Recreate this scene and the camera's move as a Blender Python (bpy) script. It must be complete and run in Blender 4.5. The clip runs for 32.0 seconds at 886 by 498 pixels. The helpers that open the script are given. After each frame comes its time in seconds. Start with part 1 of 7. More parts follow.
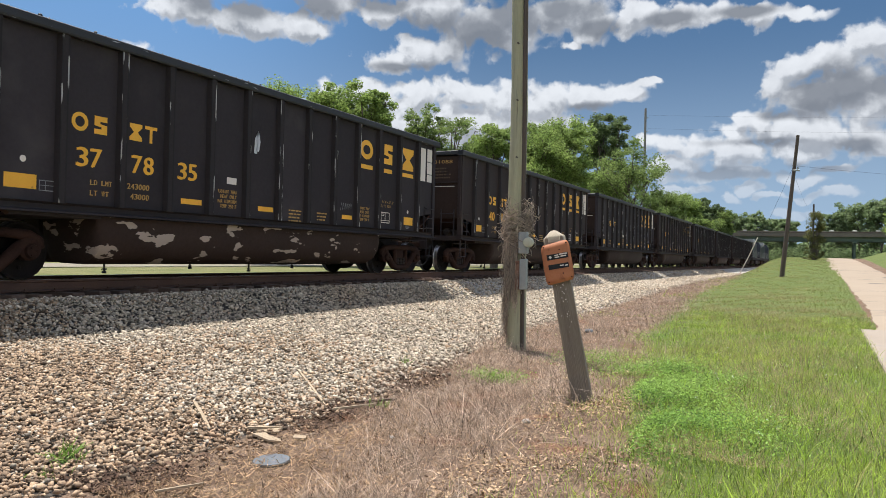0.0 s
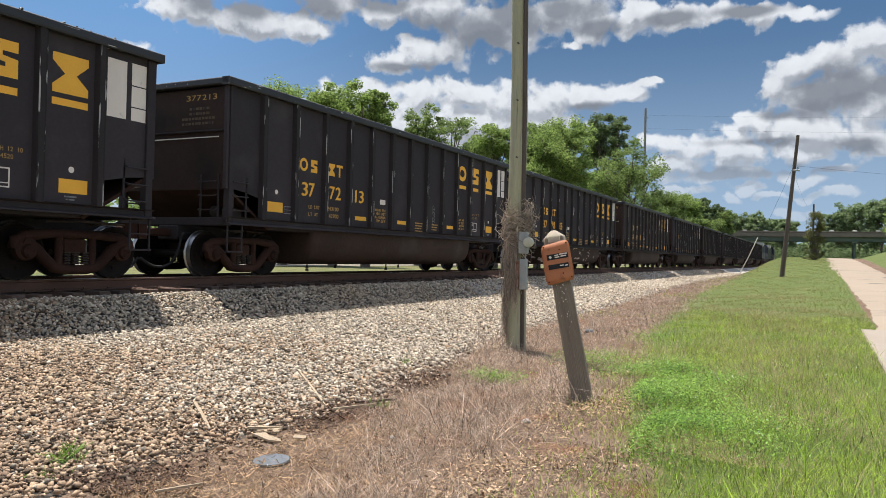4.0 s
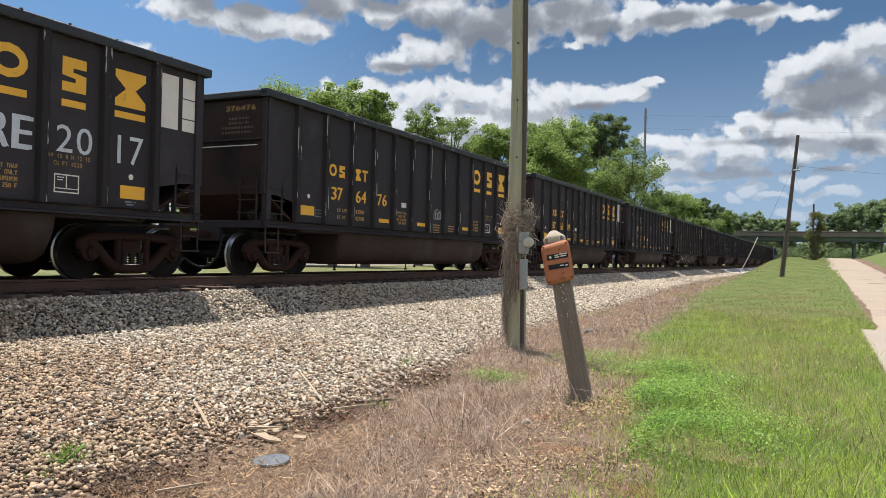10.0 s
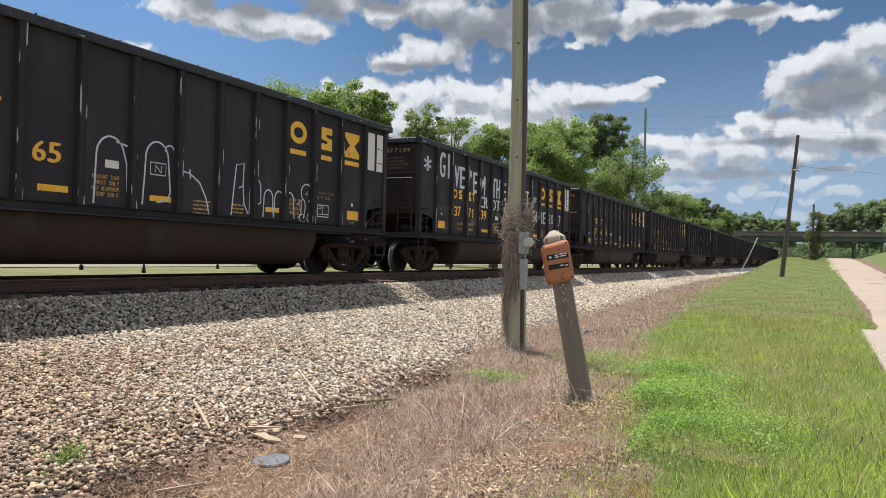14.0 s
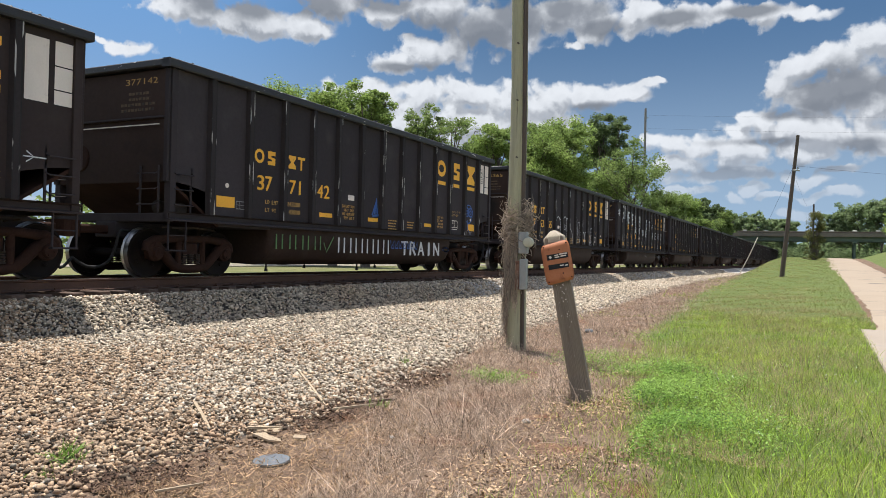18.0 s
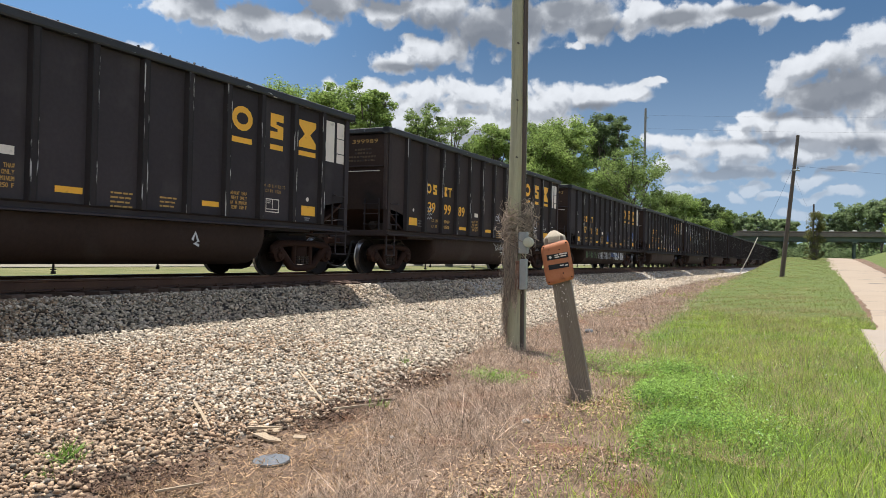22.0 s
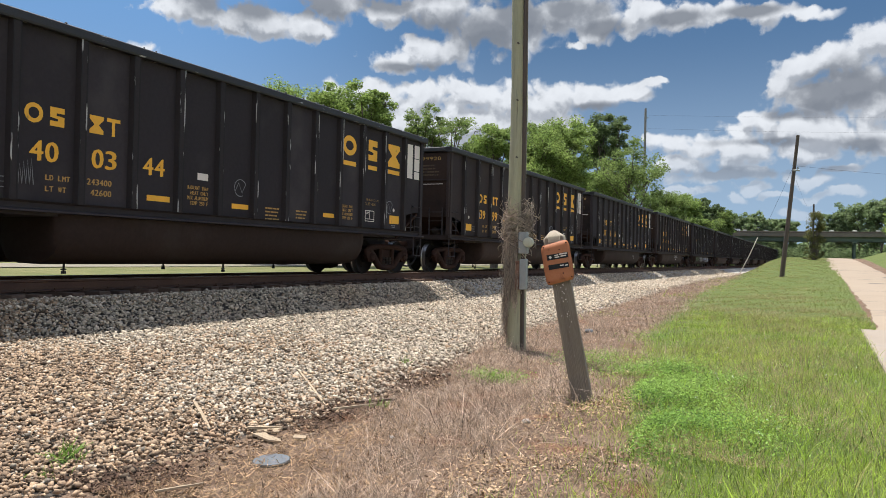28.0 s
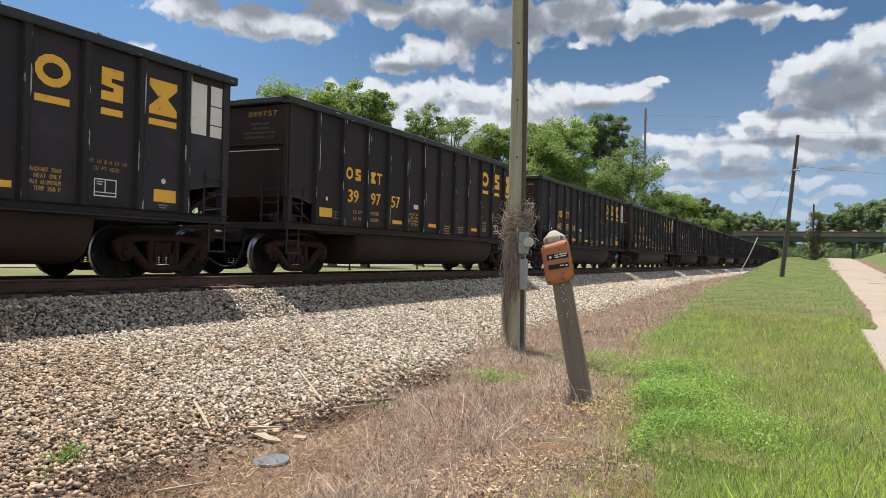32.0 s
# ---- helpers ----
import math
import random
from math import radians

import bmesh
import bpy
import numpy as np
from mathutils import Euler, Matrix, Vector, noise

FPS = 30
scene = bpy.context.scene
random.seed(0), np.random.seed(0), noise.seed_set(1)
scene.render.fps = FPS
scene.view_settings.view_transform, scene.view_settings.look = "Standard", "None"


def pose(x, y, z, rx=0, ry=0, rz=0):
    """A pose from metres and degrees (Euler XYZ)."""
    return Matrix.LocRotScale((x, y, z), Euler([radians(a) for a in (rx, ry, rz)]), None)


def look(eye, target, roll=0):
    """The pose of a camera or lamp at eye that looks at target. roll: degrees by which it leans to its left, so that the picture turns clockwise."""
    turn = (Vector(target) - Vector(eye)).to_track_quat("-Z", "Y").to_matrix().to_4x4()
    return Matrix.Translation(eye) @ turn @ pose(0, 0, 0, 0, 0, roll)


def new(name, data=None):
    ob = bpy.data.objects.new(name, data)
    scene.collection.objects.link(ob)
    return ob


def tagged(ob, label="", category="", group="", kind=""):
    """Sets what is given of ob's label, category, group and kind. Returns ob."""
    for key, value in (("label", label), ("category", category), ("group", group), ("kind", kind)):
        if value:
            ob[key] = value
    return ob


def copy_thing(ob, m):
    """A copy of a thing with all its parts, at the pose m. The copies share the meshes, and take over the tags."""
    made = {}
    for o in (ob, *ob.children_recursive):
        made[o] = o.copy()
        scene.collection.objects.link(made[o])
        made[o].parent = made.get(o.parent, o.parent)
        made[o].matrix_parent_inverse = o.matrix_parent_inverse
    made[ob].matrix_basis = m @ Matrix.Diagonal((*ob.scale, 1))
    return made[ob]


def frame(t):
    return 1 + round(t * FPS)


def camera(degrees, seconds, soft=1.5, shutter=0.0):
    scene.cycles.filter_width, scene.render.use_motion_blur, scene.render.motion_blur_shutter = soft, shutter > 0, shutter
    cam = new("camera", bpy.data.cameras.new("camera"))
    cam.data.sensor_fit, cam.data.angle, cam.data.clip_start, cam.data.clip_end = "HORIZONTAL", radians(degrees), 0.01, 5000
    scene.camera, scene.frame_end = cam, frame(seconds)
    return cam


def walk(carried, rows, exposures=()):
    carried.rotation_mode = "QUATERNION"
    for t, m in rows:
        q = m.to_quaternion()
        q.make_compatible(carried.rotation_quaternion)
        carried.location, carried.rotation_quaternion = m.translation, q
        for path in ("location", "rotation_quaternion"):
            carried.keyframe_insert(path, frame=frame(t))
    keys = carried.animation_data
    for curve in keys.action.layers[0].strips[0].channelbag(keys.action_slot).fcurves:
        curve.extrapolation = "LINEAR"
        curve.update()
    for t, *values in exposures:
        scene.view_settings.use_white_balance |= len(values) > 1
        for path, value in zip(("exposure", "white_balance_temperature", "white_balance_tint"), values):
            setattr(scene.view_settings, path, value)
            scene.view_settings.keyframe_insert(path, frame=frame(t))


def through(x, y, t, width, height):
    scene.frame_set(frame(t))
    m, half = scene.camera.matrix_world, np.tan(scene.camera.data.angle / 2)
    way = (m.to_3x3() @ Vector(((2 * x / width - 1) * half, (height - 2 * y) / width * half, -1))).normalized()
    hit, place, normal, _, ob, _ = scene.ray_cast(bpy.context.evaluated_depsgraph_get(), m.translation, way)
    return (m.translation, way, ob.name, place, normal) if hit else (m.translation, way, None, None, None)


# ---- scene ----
cam = camera(60.65, 32.0, soft=0.45)
EYE = Vector((0.0, 0.0, 1.5))
YAW, PITCH = radians(26.644), radians(0.482)
AIM = EYE + 50 * Vector((-math.sin(YAW) * math.cos(PITCH), math.cos(YAW) * math.cos(PITCH), math.sin(PITCH)))
walk(cam, [(0.0, look(EYE, AIM, 1.352)), (32.0, look(EYE, AIM, 1.352))], exposures=[(0.0, 0.62, 6200, 10), (32.0, 0.62, 6200, 10)])

# ---- world and sun ----
RAIL_Z = 0.957          # top of the rails
TRACK_X = -12.0         # middle of the track
SUN_WAY = Vector((0.20, -0.115, -1.0)).normalized()
world = bpy.data.worlds.new("world")
scene.world = world
world.use_nodes = True
wn = world.node_tree
sky = wn.nodes.new("ShaderNodeTexSky")
sky.sky_type = 'NISHITA'
sky.sun_disc = False
sky.sun_elevation = radians(77)
sky.sun_rotation = radians(-60)
sky.dust_density = 0.6
sky.ozone_density = 2.0
# broken sunlit cumulus over the whole sky, so that shade is not blue
sky_at = wn.nodes.new("ShaderNodeTexCoord")
sky_noise = wn.nodes.new("ShaderNodeTexNoise")
sky_noise.inputs["Scale"].default_value, sky_noise.inputs["Detail"].default_value = 2.6, 5.0
wn.links.new(sky_at.outputs["Generated"], sky_noise.inputs["Vector"])
sky_cover = wn.nodes.new("ShaderNodeMapRange")
sky_cover.inputs["From Min"].default_value, sky_cover.inputs["From Max"].default_value = 0.46, 0.60
wn.links.new(sky_noise.outputs["Fac"], sky_cover.inputs["Value"])
sky_mix = wn.nodes.new("ShaderNodeMix")
sky_mix.data_type = 'RGBA'
sky_mix.inputs[7].default_value = (5.75, 5.8, 5.9, 1)
wn.links.new(sky_cover.outputs[0], sky_mix.inputs[0])
wn.links.new(sky.outputs[0], sky_mix.inputs[6])
wn.nodes["Background"].inputs["Strength"].default_value = 0.12
wn.links.new(sky_mix.outputs[2], wn.nodes["Background"].inputs["Color"])
sun_data = bpy.data.lights.new("sun", 'SUN')
sun_data.energy, sun_data.angle, sun_data.color = 4.8, radians(0.53), (1.0, 0.94, 0.85)
sun = new("sun", sun_data)
sun.matrix_world = look(-80 * SUN_WAY, (0, 0, 0))


# ---- mesh helpers ----
class Shape:
    """Collects vertices and faces of one mesh."""

    def __init__(self):
        self.v, self.f = [], []

    def add(self, vs, fs):
        n = len(self.v)
        self.v += [tuple(p) for p in vs]
        self.f += [tuple(i + n for i in q) for q in fs]
        return self

    def box(self, x0, x1, y0, y1, z0, z1, c=0.0, m=None):
        lo, hi = (x0, y0, z0), (x1, y1, z1)
        vs, fs, ix = [], [], {}
        if c <= 0:
            vs = [(x, y, z) for x in (x0, x1) for y in (y0, y1) for z in (z0, z1)]
            fs = [(0, 1, 3, 2), (4, 6, 7, 5), (0, 4, 5, 1), (2, 3, 7, 6), (0, 2, 6, 4), (1, 5, 7, 3)]
        else:
            c = min(c, 0.45 * min(abs(hi[k] - lo[k]) for k in range(3)))
            for s in [(a, b, d) for a in (0, 1) for b in (0, 1) for d in (0, 1)]:
                for ax in range(3):
                    p = [hi[k] if s[k] else lo[k] for k in range(3)]
                    for k in range(3):
                        if k != ax:
                            p[k] += -c if s[k] else c
                    ix[s, ax] = len(vs)
                    vs.append(tuple(p))
            for ax in range(3):
                o = [k for k in range(3) if k != ax]
                for sg in (0, 1):
                    q = []
                    for a, b in ((0, 0), (1, 0), (1, 1), (0, 1)):
                        s = [0, 0, 0]
                        s[ax], s[o[0]], s[o[1]] = sg, a, b
                        q.append(ix[tuple(s), ax])
                    fs.append(tuple(q))
                a, b = o
                for sa in (0, 1):
                    for sb in (0, 1):
                        s0, s1 = [0, 0, 0], [0, 0, 0]
                        s0[a] = s1[a] = sa
                        s0[b] = s1[b] = sb
                        s1[ax] = 1
                        fs.append((ix[tuple(s0), a], ix[tuple(s1), a], ix[tuple(s1), b], ix[tuple(s0), b]))
            for s in [(a, b, d) for a in (0, 1) for b in (0, 1) for d in (0, 1)]:
                fs.append((ix[s, 0], ix[s, 1], ix[s, 2]))
        if m is not None:
            vs = [m @ Vector(p) for p in vs]
        return self.add(vs, fs)

    def tube(self, pts, radii, n=8, caps=True):
        pts = [Vector(p) for p in pts]
        if not hasattr(radii, "__len__"):
            radii = [radii] * len(pts)
        vs, fs = [], []
        ref = Vector((0.31, 0.17, 0.93)).normalized()
        for i, p in enumerate(pts):
            d = (pts[min(i + 1, len(pts) - 1)] - pts[max(i - 1, 0)]).normalized()
            r = ref if abs(d.dot(ref)) < 0.93 else Vector((0.9, 0.1, 0.2))
            u = d.cross(r).normalized()
            w = d.cross(u)
            for k in range(n):
                a = 2 * math.pi * k / n
                vs.append(p + radii[i] * (math.cos(a) * u + math.sin(a) * w))
        for i in range(len(pts) - 1):
            for k in range(n):
                fs.append((i * n + k, i * n + (k + 1) % n, (i + 1) * n + (k + 1) % n, (i + 1) * n + k))
        if caps:
            fs.append(tuple(range(n))[::-1])
            fs.append(tuple(range((len(pts) - 1) * n, len(pts) * n)))
        return self.add(vs, fs)

    def prism(self, prof, axis, a0, a1):
        """prof: corners in the plane across the axis, in the order of the other two axes."""
        n = len(prof)
        vs = []
        for a in (a0, a1):
            for p, q in prof:
                vs.append({"x": (a, p, q), "y": (p, a, q), "z": (p, q, a)}[axis])
        fs = [(k, (k + 1) % n, n + (k + 1) % n, n + k) for k in range(n)]
        fs += [tuple(range(n)), tuple(range(n, 2 * n))[::-1]]
        return self.add(vs, fs)

    def lathe(self, prof, axis, at, n=20):
        """prof: (radius, place along the axis)."""
        vs, fs = [], []
        for r, h in prof:
            for k in range(n):
                a = 2 * math.pi * k / n
                c, s = r * math.cos(a), r * math.sin(a)
                vs.append({"x": (at[0] + h, at[1] + c, at[2] + s), "y": (at[0] + c, at[1] + h, at[2] + s),
                           "z": (at[0] + c, at[1] + s, at[2] + h)}[axis])
        for i in range(len(prof) - 1):
            for k in range(n):
                fs.append((i * n + k, i * n + (k + 1) % n, (i + 1) * n + (k + 1) % n, (i + 1) * n + k))
        fs.append(tuple(range(n))[::-1])
        fs.append(tuple(range((len(prof) - 1) * n, len(prof) * n)))
        return self.add(vs, fs)

    def mesh(self, name, smooth=False):
        me = bpy.data.meshes.new(name)
        me.from_pydata(self.v, [], self.f)
        bm = bmesh.new()
        bm.from_mesh(me)
        bmesh.ops.recalc_face_normals(bm, faces=bm.faces)
        if smooth:
            for q in bm.faces:
                q.smooth = True
            for e in bm.edges:
                if len(e.link_faces) == 2 and e.calc_face_angle(0) > 0.7:
                    e.smooth = False
        bm.to_mesh(me)
        bm.free()
        return me


def part(name, shape, material, parent, label="", smooth=False):
    """Links a Shape (or a finished mesh) as one mesh object under a thing or part."""
    me = shape.mesh(name, smooth) if isinstance(shape, Shape) else shape
    if not me.materials:
        me.materials.append(material)
    ob = new(name, me)
    ob.parent = parent
    if label:
        tagged(ob, label)
    return ob


def thing(name, at, label, category, group="", kind=""):
    ob = new(name)
    ob.empty_display_size = 0.2
    ob.matrix_basis = at if isinstance(at, Matrix) else Matrix.Translation(at)
    return tagged(ob, label, category, group, kind)


def batch(name, base_v, base_f, turn, at, material, smooth=False):
    """Many small pieces in one mesh: base_v (B, n, 3) variants, base_f (m, k) faces, turn (N, 3, 3), at (N, 3)."""
    n, which = len(at), np.arange(len(at)) % len(base_v)
    v = np.einsum("nij,nkj->nki", turn, base_v[which]) + at[:, None, :]
    nv, (m, k) = base_v.shape[1], base_f.shape
    f = (base_f[None] + (np.arange(n) * nv)[:, None, None]).reshape(-1)
    me = bpy.data.meshes.new(name)
    me.vertices.add(n * nv)
    me.vertices.foreach_set("co", v.astype(np.float32).ravel())
    me.loops.add(n * m * k)
    me.loops.foreach_set("vertex_index", f.astype(np.int32))
    me.polygons.add(n * m)
    me.polygons.foreach_set("loop_start", np.arange(0, n * m * k, k, dtype=np.int32))
    me.polygons.foreach_set("use_smooth", np.full(n * m, smooth))
    me.update(calc_edges=True)
    me.materials.append(material)
    return me


def rotations(n, tilt=math.pi):
    """n random turn matrices: any turn about z, tilts up to the given angle."""
    a, b, c = rng.uniform(0, 2 * np.pi, n), rng.uniform(-tilt, tilt, n), rng.uniform(-tilt, tilt, n)
    ca, sa, cb, sb, cc, sc = np.cos(a), np.sin(a), np.cos(b), np.sin(b), np.cos(c), np.sin(c)
    z, o = np.zeros(n), np.ones(n)
    rz = np.stack([ca, -sa, z, sa, ca, z, z, z, o], 1).reshape(n, 3, 3)
    rx = np.stack([o, z, z, z, cb, -sb, z, sb, cb], 1).reshape(n, 3, 3)
    ry = np.stack([cc, z, sc, z, o, z, -sc, z, cc], 1).reshape(n, 3, 3)
    return rz @ rx @ ry


rng = np.random.default_rng(7)


# ---- materials ----
def surface(name, c1, c2, scale=2.0, rough=0.8, metal=0.0, bump=0.0, fine=14.0, stretch=(1, 1, 1), c3=None, spots=(0.62, 0.7), spot_scale=3.0,
            spot_stretch=(1, 1, 1), rand=0.0, island=0.0, rough2=None, through=0.0, gloss=0.5):
    """Two-scale procedural surface: c1 to c2 by noise, c3 in spots, variation by object or by island."""
    m = bpy.data.materials.new(name)
    m.use_nodes = True
    t = m.node_tree
    n, l = t.nodes, t.links
    bsdf = n["Principled BSDF"]
    bsdf.inputs["Roughness"].default_value, bsdf.inputs["Metallic"].default_value = rough, metal
    bsdf.inputs["Specular IOR Level"].default_value = gloss
    co = n.new("ShaderNodeTexCoord")
    ob = n.new("ShaderNodeObjectInfo")

    def field(sc, st, detail=4.0, offset=0.0):
        mp = n.new("ShaderNodeMapping")
        mp.inputs["Scale"].default_value = st
        l.new(co.outputs["Object"], mp.inputs["Vector"])
        add = n.new("ShaderNodeVectorMath")
        add.operation = 'MULTIPLY_ADD'
        add.inputs[1].default_value = (17.0, 31.0, 23.0)
        l.new(ob.outputs["Random"], add.inputs[0])
        l.new(mp.outputs[0], add.inputs[2])
        tx = n.new("ShaderNodeTexNoise")
        tx.inputs["Scale"].default_value, tx.inputs["Detail"].default_value = sc, detail
        l.new(add.outputs[0], tx.inputs["Vector"])
        return tx.outputs["Fac"]

    def mix(a, b, fac, blend='MIX'):
        x = n.new("ShaderNodeMix")
        x.data_type, x.blend_type = 'RGBA', blend
        for sock, val in ((x.inputs[6], a), (x.inputs[7], b)):
            if isinstance(val, tuple):
                sock.default_value = (*val, 1)
            else:
                l.new(val, sock)
        if isinstance(fac, float):
            x.inputs[0].default_value = fac
        else:
            l.new(fac, x.inputs[0])
        return x.outputs[2]

    def ramp(src, lo, hi):
        r = n.new("ShaderNodeMapRange")
        r.inputs["From Min"].default_value, r.inputs["From Max"].default_value = lo, hi
        l.new(src, r.inputs["Value"])
        return r.outputs[0]

    big, small = field(scale, stretch), field(scale * fine, stretch, 6.0)
    colour = mix(c1, c2, ramp(big, 0.3, 0.7))
    colour = mix(colour, mix(c1, c2, ramp(small, 0.25, 0.75)), 0.5)
    if c3:
        colour = mix(colour, c3, ramp(field(spot_scale, spot_stretch, 6.0), *spots))
    for amount, source in ((rand, ob.outputs["Random"]), (island, None)):
        if amount:
            if source is None:
                source = n.new("ShaderNodeNewGeometry").outputs["Random Per Island"]
            hv = n.new("ShaderNodeHueSaturation")
            l.new(ramp(source, 0, 1), hv.inputs["Fac"])
            hv.inputs["Fac"].default_value = 1
            r = n.new("ShaderNodeMapRange")
            r.inputs["To Min"].default_value, r.inputs["To Max"].default_value = 1 - amount, 1 + amount
            l.new(source, r.inputs["Value"])
            l.remove(hv.inputs["Fac"].links[0])
            l.new(r.outputs[0], hv.inputs["Value"])
            l.new(colour, hv.inputs["Color"])
            colour = hv.outputs[0]
    l.new(colour, bsdf.inputs["Base Color"])
    if rough2 is not None:
        r = n.new("ShaderNodeMapRange")
        r.inputs["To Min"].default_value, r.inputs["To Max"].default_value = rough, rough2
        l.new(big, r.inputs["Value"])
        l.new(r.outputs[0], bsdf.inputs["Roughness"])
    if bump:
        b = n.new("ShaderNodeBump")
        b.inputs["Strength"].default_value, b.inputs["Distance"].default_value = 0.8, bump
        l.new(small, b.inputs["Height"])
        l.new(b.outputs[0], bsdf.inputs["Normal"])
    if through:
        tr = n.new("ShaderNodeBsdfTranslucent")
        l.new(colour, tr.inputs["Color"])
        ms = n.new("ShaderNodeMixShader")
        ms.inputs[0].default_value = through
        l.new(bsdf.outputs[0], ms.inputs[1])
        l.new(tr.outputs[0], ms.inputs[2])
        l.new(ms.outputs[0], n["Material Output"].inputs["Surface"])
    return m


M_BLACK = surface("black_car_paint", (0.033, 0.0275, 0.0285), (0.047, 0.039, 0.0405), 0.5, 0.72, 0, 0.002, 30, c3=(0.062, 0.053, 0.051), spots=(0.55, 0.8), spot_scale=1.2, rand=0.15, rough2=0.8, gloss=0.12)
M_BROWN = surface("brown_black_car_paint", (0.034, 0.0245, 0.0225), (0.049, 0.036, 0.033), 0.5, 0.55, 0, 0.002, 30, c3=(0.055, 0.042, 0.034), spots=(0.55, 0.8), spot_scale=1.2, rand=0.15, rough2=0.8, gloss=0.12)
M_SCUFF = surface("white_scuffed_rib_edge", (0.022, 0.020, 0.020), (0.032, 0.028, 0.027), 0.7, 0.65, c3=(0.40, 0.38, 0.35), spots=(0.57, 0.61), spot_scale=2.2, spot_stretch=(3, 4, 0.8), gloss=0.12)
M_RIB = surface("scuffed_black_rib", (0.027, 0.0225, 0.0222), (0.040, 0.033, 0.0325), 0.7, 0.72, 0, 0.002, 30, gloss=0.12)
M_CORNICE = surface("scuffed_black_top_rail", (0.013, 0.0115, 0.0115), (0.022, 0.019, 0.0185), 1.2, 0.6, 0, 0.003, 20, c3=(0.45, 0.43, 0.40), spots=(0.66, 0.71), spot_scale=5, spot_stretch=(3, 0.5, 4))
M_TUB = surface("grimy_tub_steel", (0.027, 0.0165, 0.0128), (0.049, 0.031, 0.0238), 0.8, 0.75, 0, 0.002, 18, c3=(0.058, 0.045, 0.037), spots=(0.55, 0.75), spot_scale=0.9, rand=0.2, gloss=0.15)
M_PEEL = surface("peeling_tub_steel", (0.027, 0.0165, 0.0128), (0.049, 0.031, 0.0238), 0.8, 0.75, 0, 0.002, 18, c3=(0.40, 0.32, 0.26), spots=(0.60, 0.61), spot_scale=1.9, spot_stretch=(1, 0.8, 2.0), gloss=0.15)
M_RUST = surface("rusty_cast_steel", (0.020, 0.0095, 0.0066), (0.050, 0.025, 0.017), 3, 0.85, 0.1, 0.004, 12, rand=0.15, gloss=0.15)
M_END = surface("rust_stained_end_steel", (0.030, 0.0185, 0.0145), (0.048, 0.030, 0.023), 0.7, 0.8, 0, 0.002, 20, c3=(0.018, 0.0145, 0.0135), spots=(0.5, 0.7), spot_scale=1.0, gloss=0.15)
M_SPRING = surface("rubbed_spring_steel", (0.030, 0.021, 0.017), (0.052, 0.039, 0.031), 5, 0.75, 0.1, gloss=0.2)
M_WHEEL = surface("dark_wheel_steel", (0.008, 0.006, 0.005), (0.017, 0.012, 0.0095), 3, 0.7, 0.3, 0.002, gloss=0.15)
M_TREAD = surface("worn_bright_steel", (0.22, 0.21, 0.20), (0.36, 0.34, 0.32), 5, 0.3, 0.9)
M_RAIL = surface("rusty_rail_steel", (0.064, 0.032, 0.021), (0.115, 0.060, 0.039), 3, 0.9, 0.1, 0.002)
M_TIE = surface("weathered_wooden_tie", (0.06, 0.036, 0.025), (0.13, 0.083, 0.058), 2, 0.95, 0, 0.01, 10, (1, 8, 8), rand=0.35)
M_COAL = surface("coal", (0.012, 0.012, 0.013), (0.03, 0.03, 0.03), 5, 0.5, 0, 0.02, 6)
M_YELLOW = surface("yellow_lettering_paint", (0.86, 0.44, 0.028), (0.76, 0.36, 0.022), 3, 0.6, c3=(0.12, 0.07, 0.03), spots=(0.66, 0.8), spot_scale=7)
M_WHITE = surface("white_panel_paint", (0.74, 0.645, 0.555), (0.65, 0.56, 0.475), 3, 0.6, c3=(0.25, 0.21, 0.18), spots=(0.66, 0.82), spot_scale=5)
M_SPRAY = surface("white_spray_paint", (0.62, 0.62, 0.62), (0.48, 0.48, 0.48), 6, 0.7, c3=(0.1, 0.1, 0.1), spots=(0.64, 0.8), spot_scale=16)
M_SPRAYTHIN = surface("faded_grey_spray_paint", (0.26, 0.25, 0.25), (0.15, 0.145, 0.14), 6, 0.7, c3=(0.04, 0.04, 0.04), spots=(0.55, 0.75), spot_scale=12)
M_SPRAYBLUE = surface("blue_spray_paint", (0.025, 0.07, 0.24), (0.03, 0.10, 0.32), 6, 0.6)
M_SPRAYGREEN = surface("faded_green_spray_paint", (0.10, 0.20, 0.06), (0.06, 0.13, 0.045), 6, 0.7, c3=(0.03, 0.03, 0.025), spots=(0.55, 0.75), spot_scale=12)
M_FAINT = surface("worn_brown_stencil", (0.13, 0.08, 0.035), (0.07, 0.045, 0.025), 8, 0.8, c3=(0.03, 0.022, 0.018), spots=(0.5, 0.6), spot_scale=9)
M_SMALL = surface("faded_ochre_stencil", (0.48, 0.28, 0.07), (0.38, 0.21, 0.05), 8, 0.7, c3=(0.05, 0.04, 0.03), spots=(0.6, 0.75), spot_scale=20)
M_POLE = surface("weathered_grey_green_wood", (0.27, 0.25, 0.15), (0.42, 0.39, 0.25), 1.2, 0.9, 0, 0.01, 9, (9, 9, 0.5), c3=(0.12, 0.10, 0.07), spots=(0.64, 0.78), spot_scale=3, spot_stretch=(7, 7, 0.35))
M_DARKPOLE = surface("dark_creosoted_wood", (0.055, 0.040, 0.030), (0.11, 0.082, 0.062), 1.2, 0.9, 0, 0.01, 9, (9, 9, 0.5))
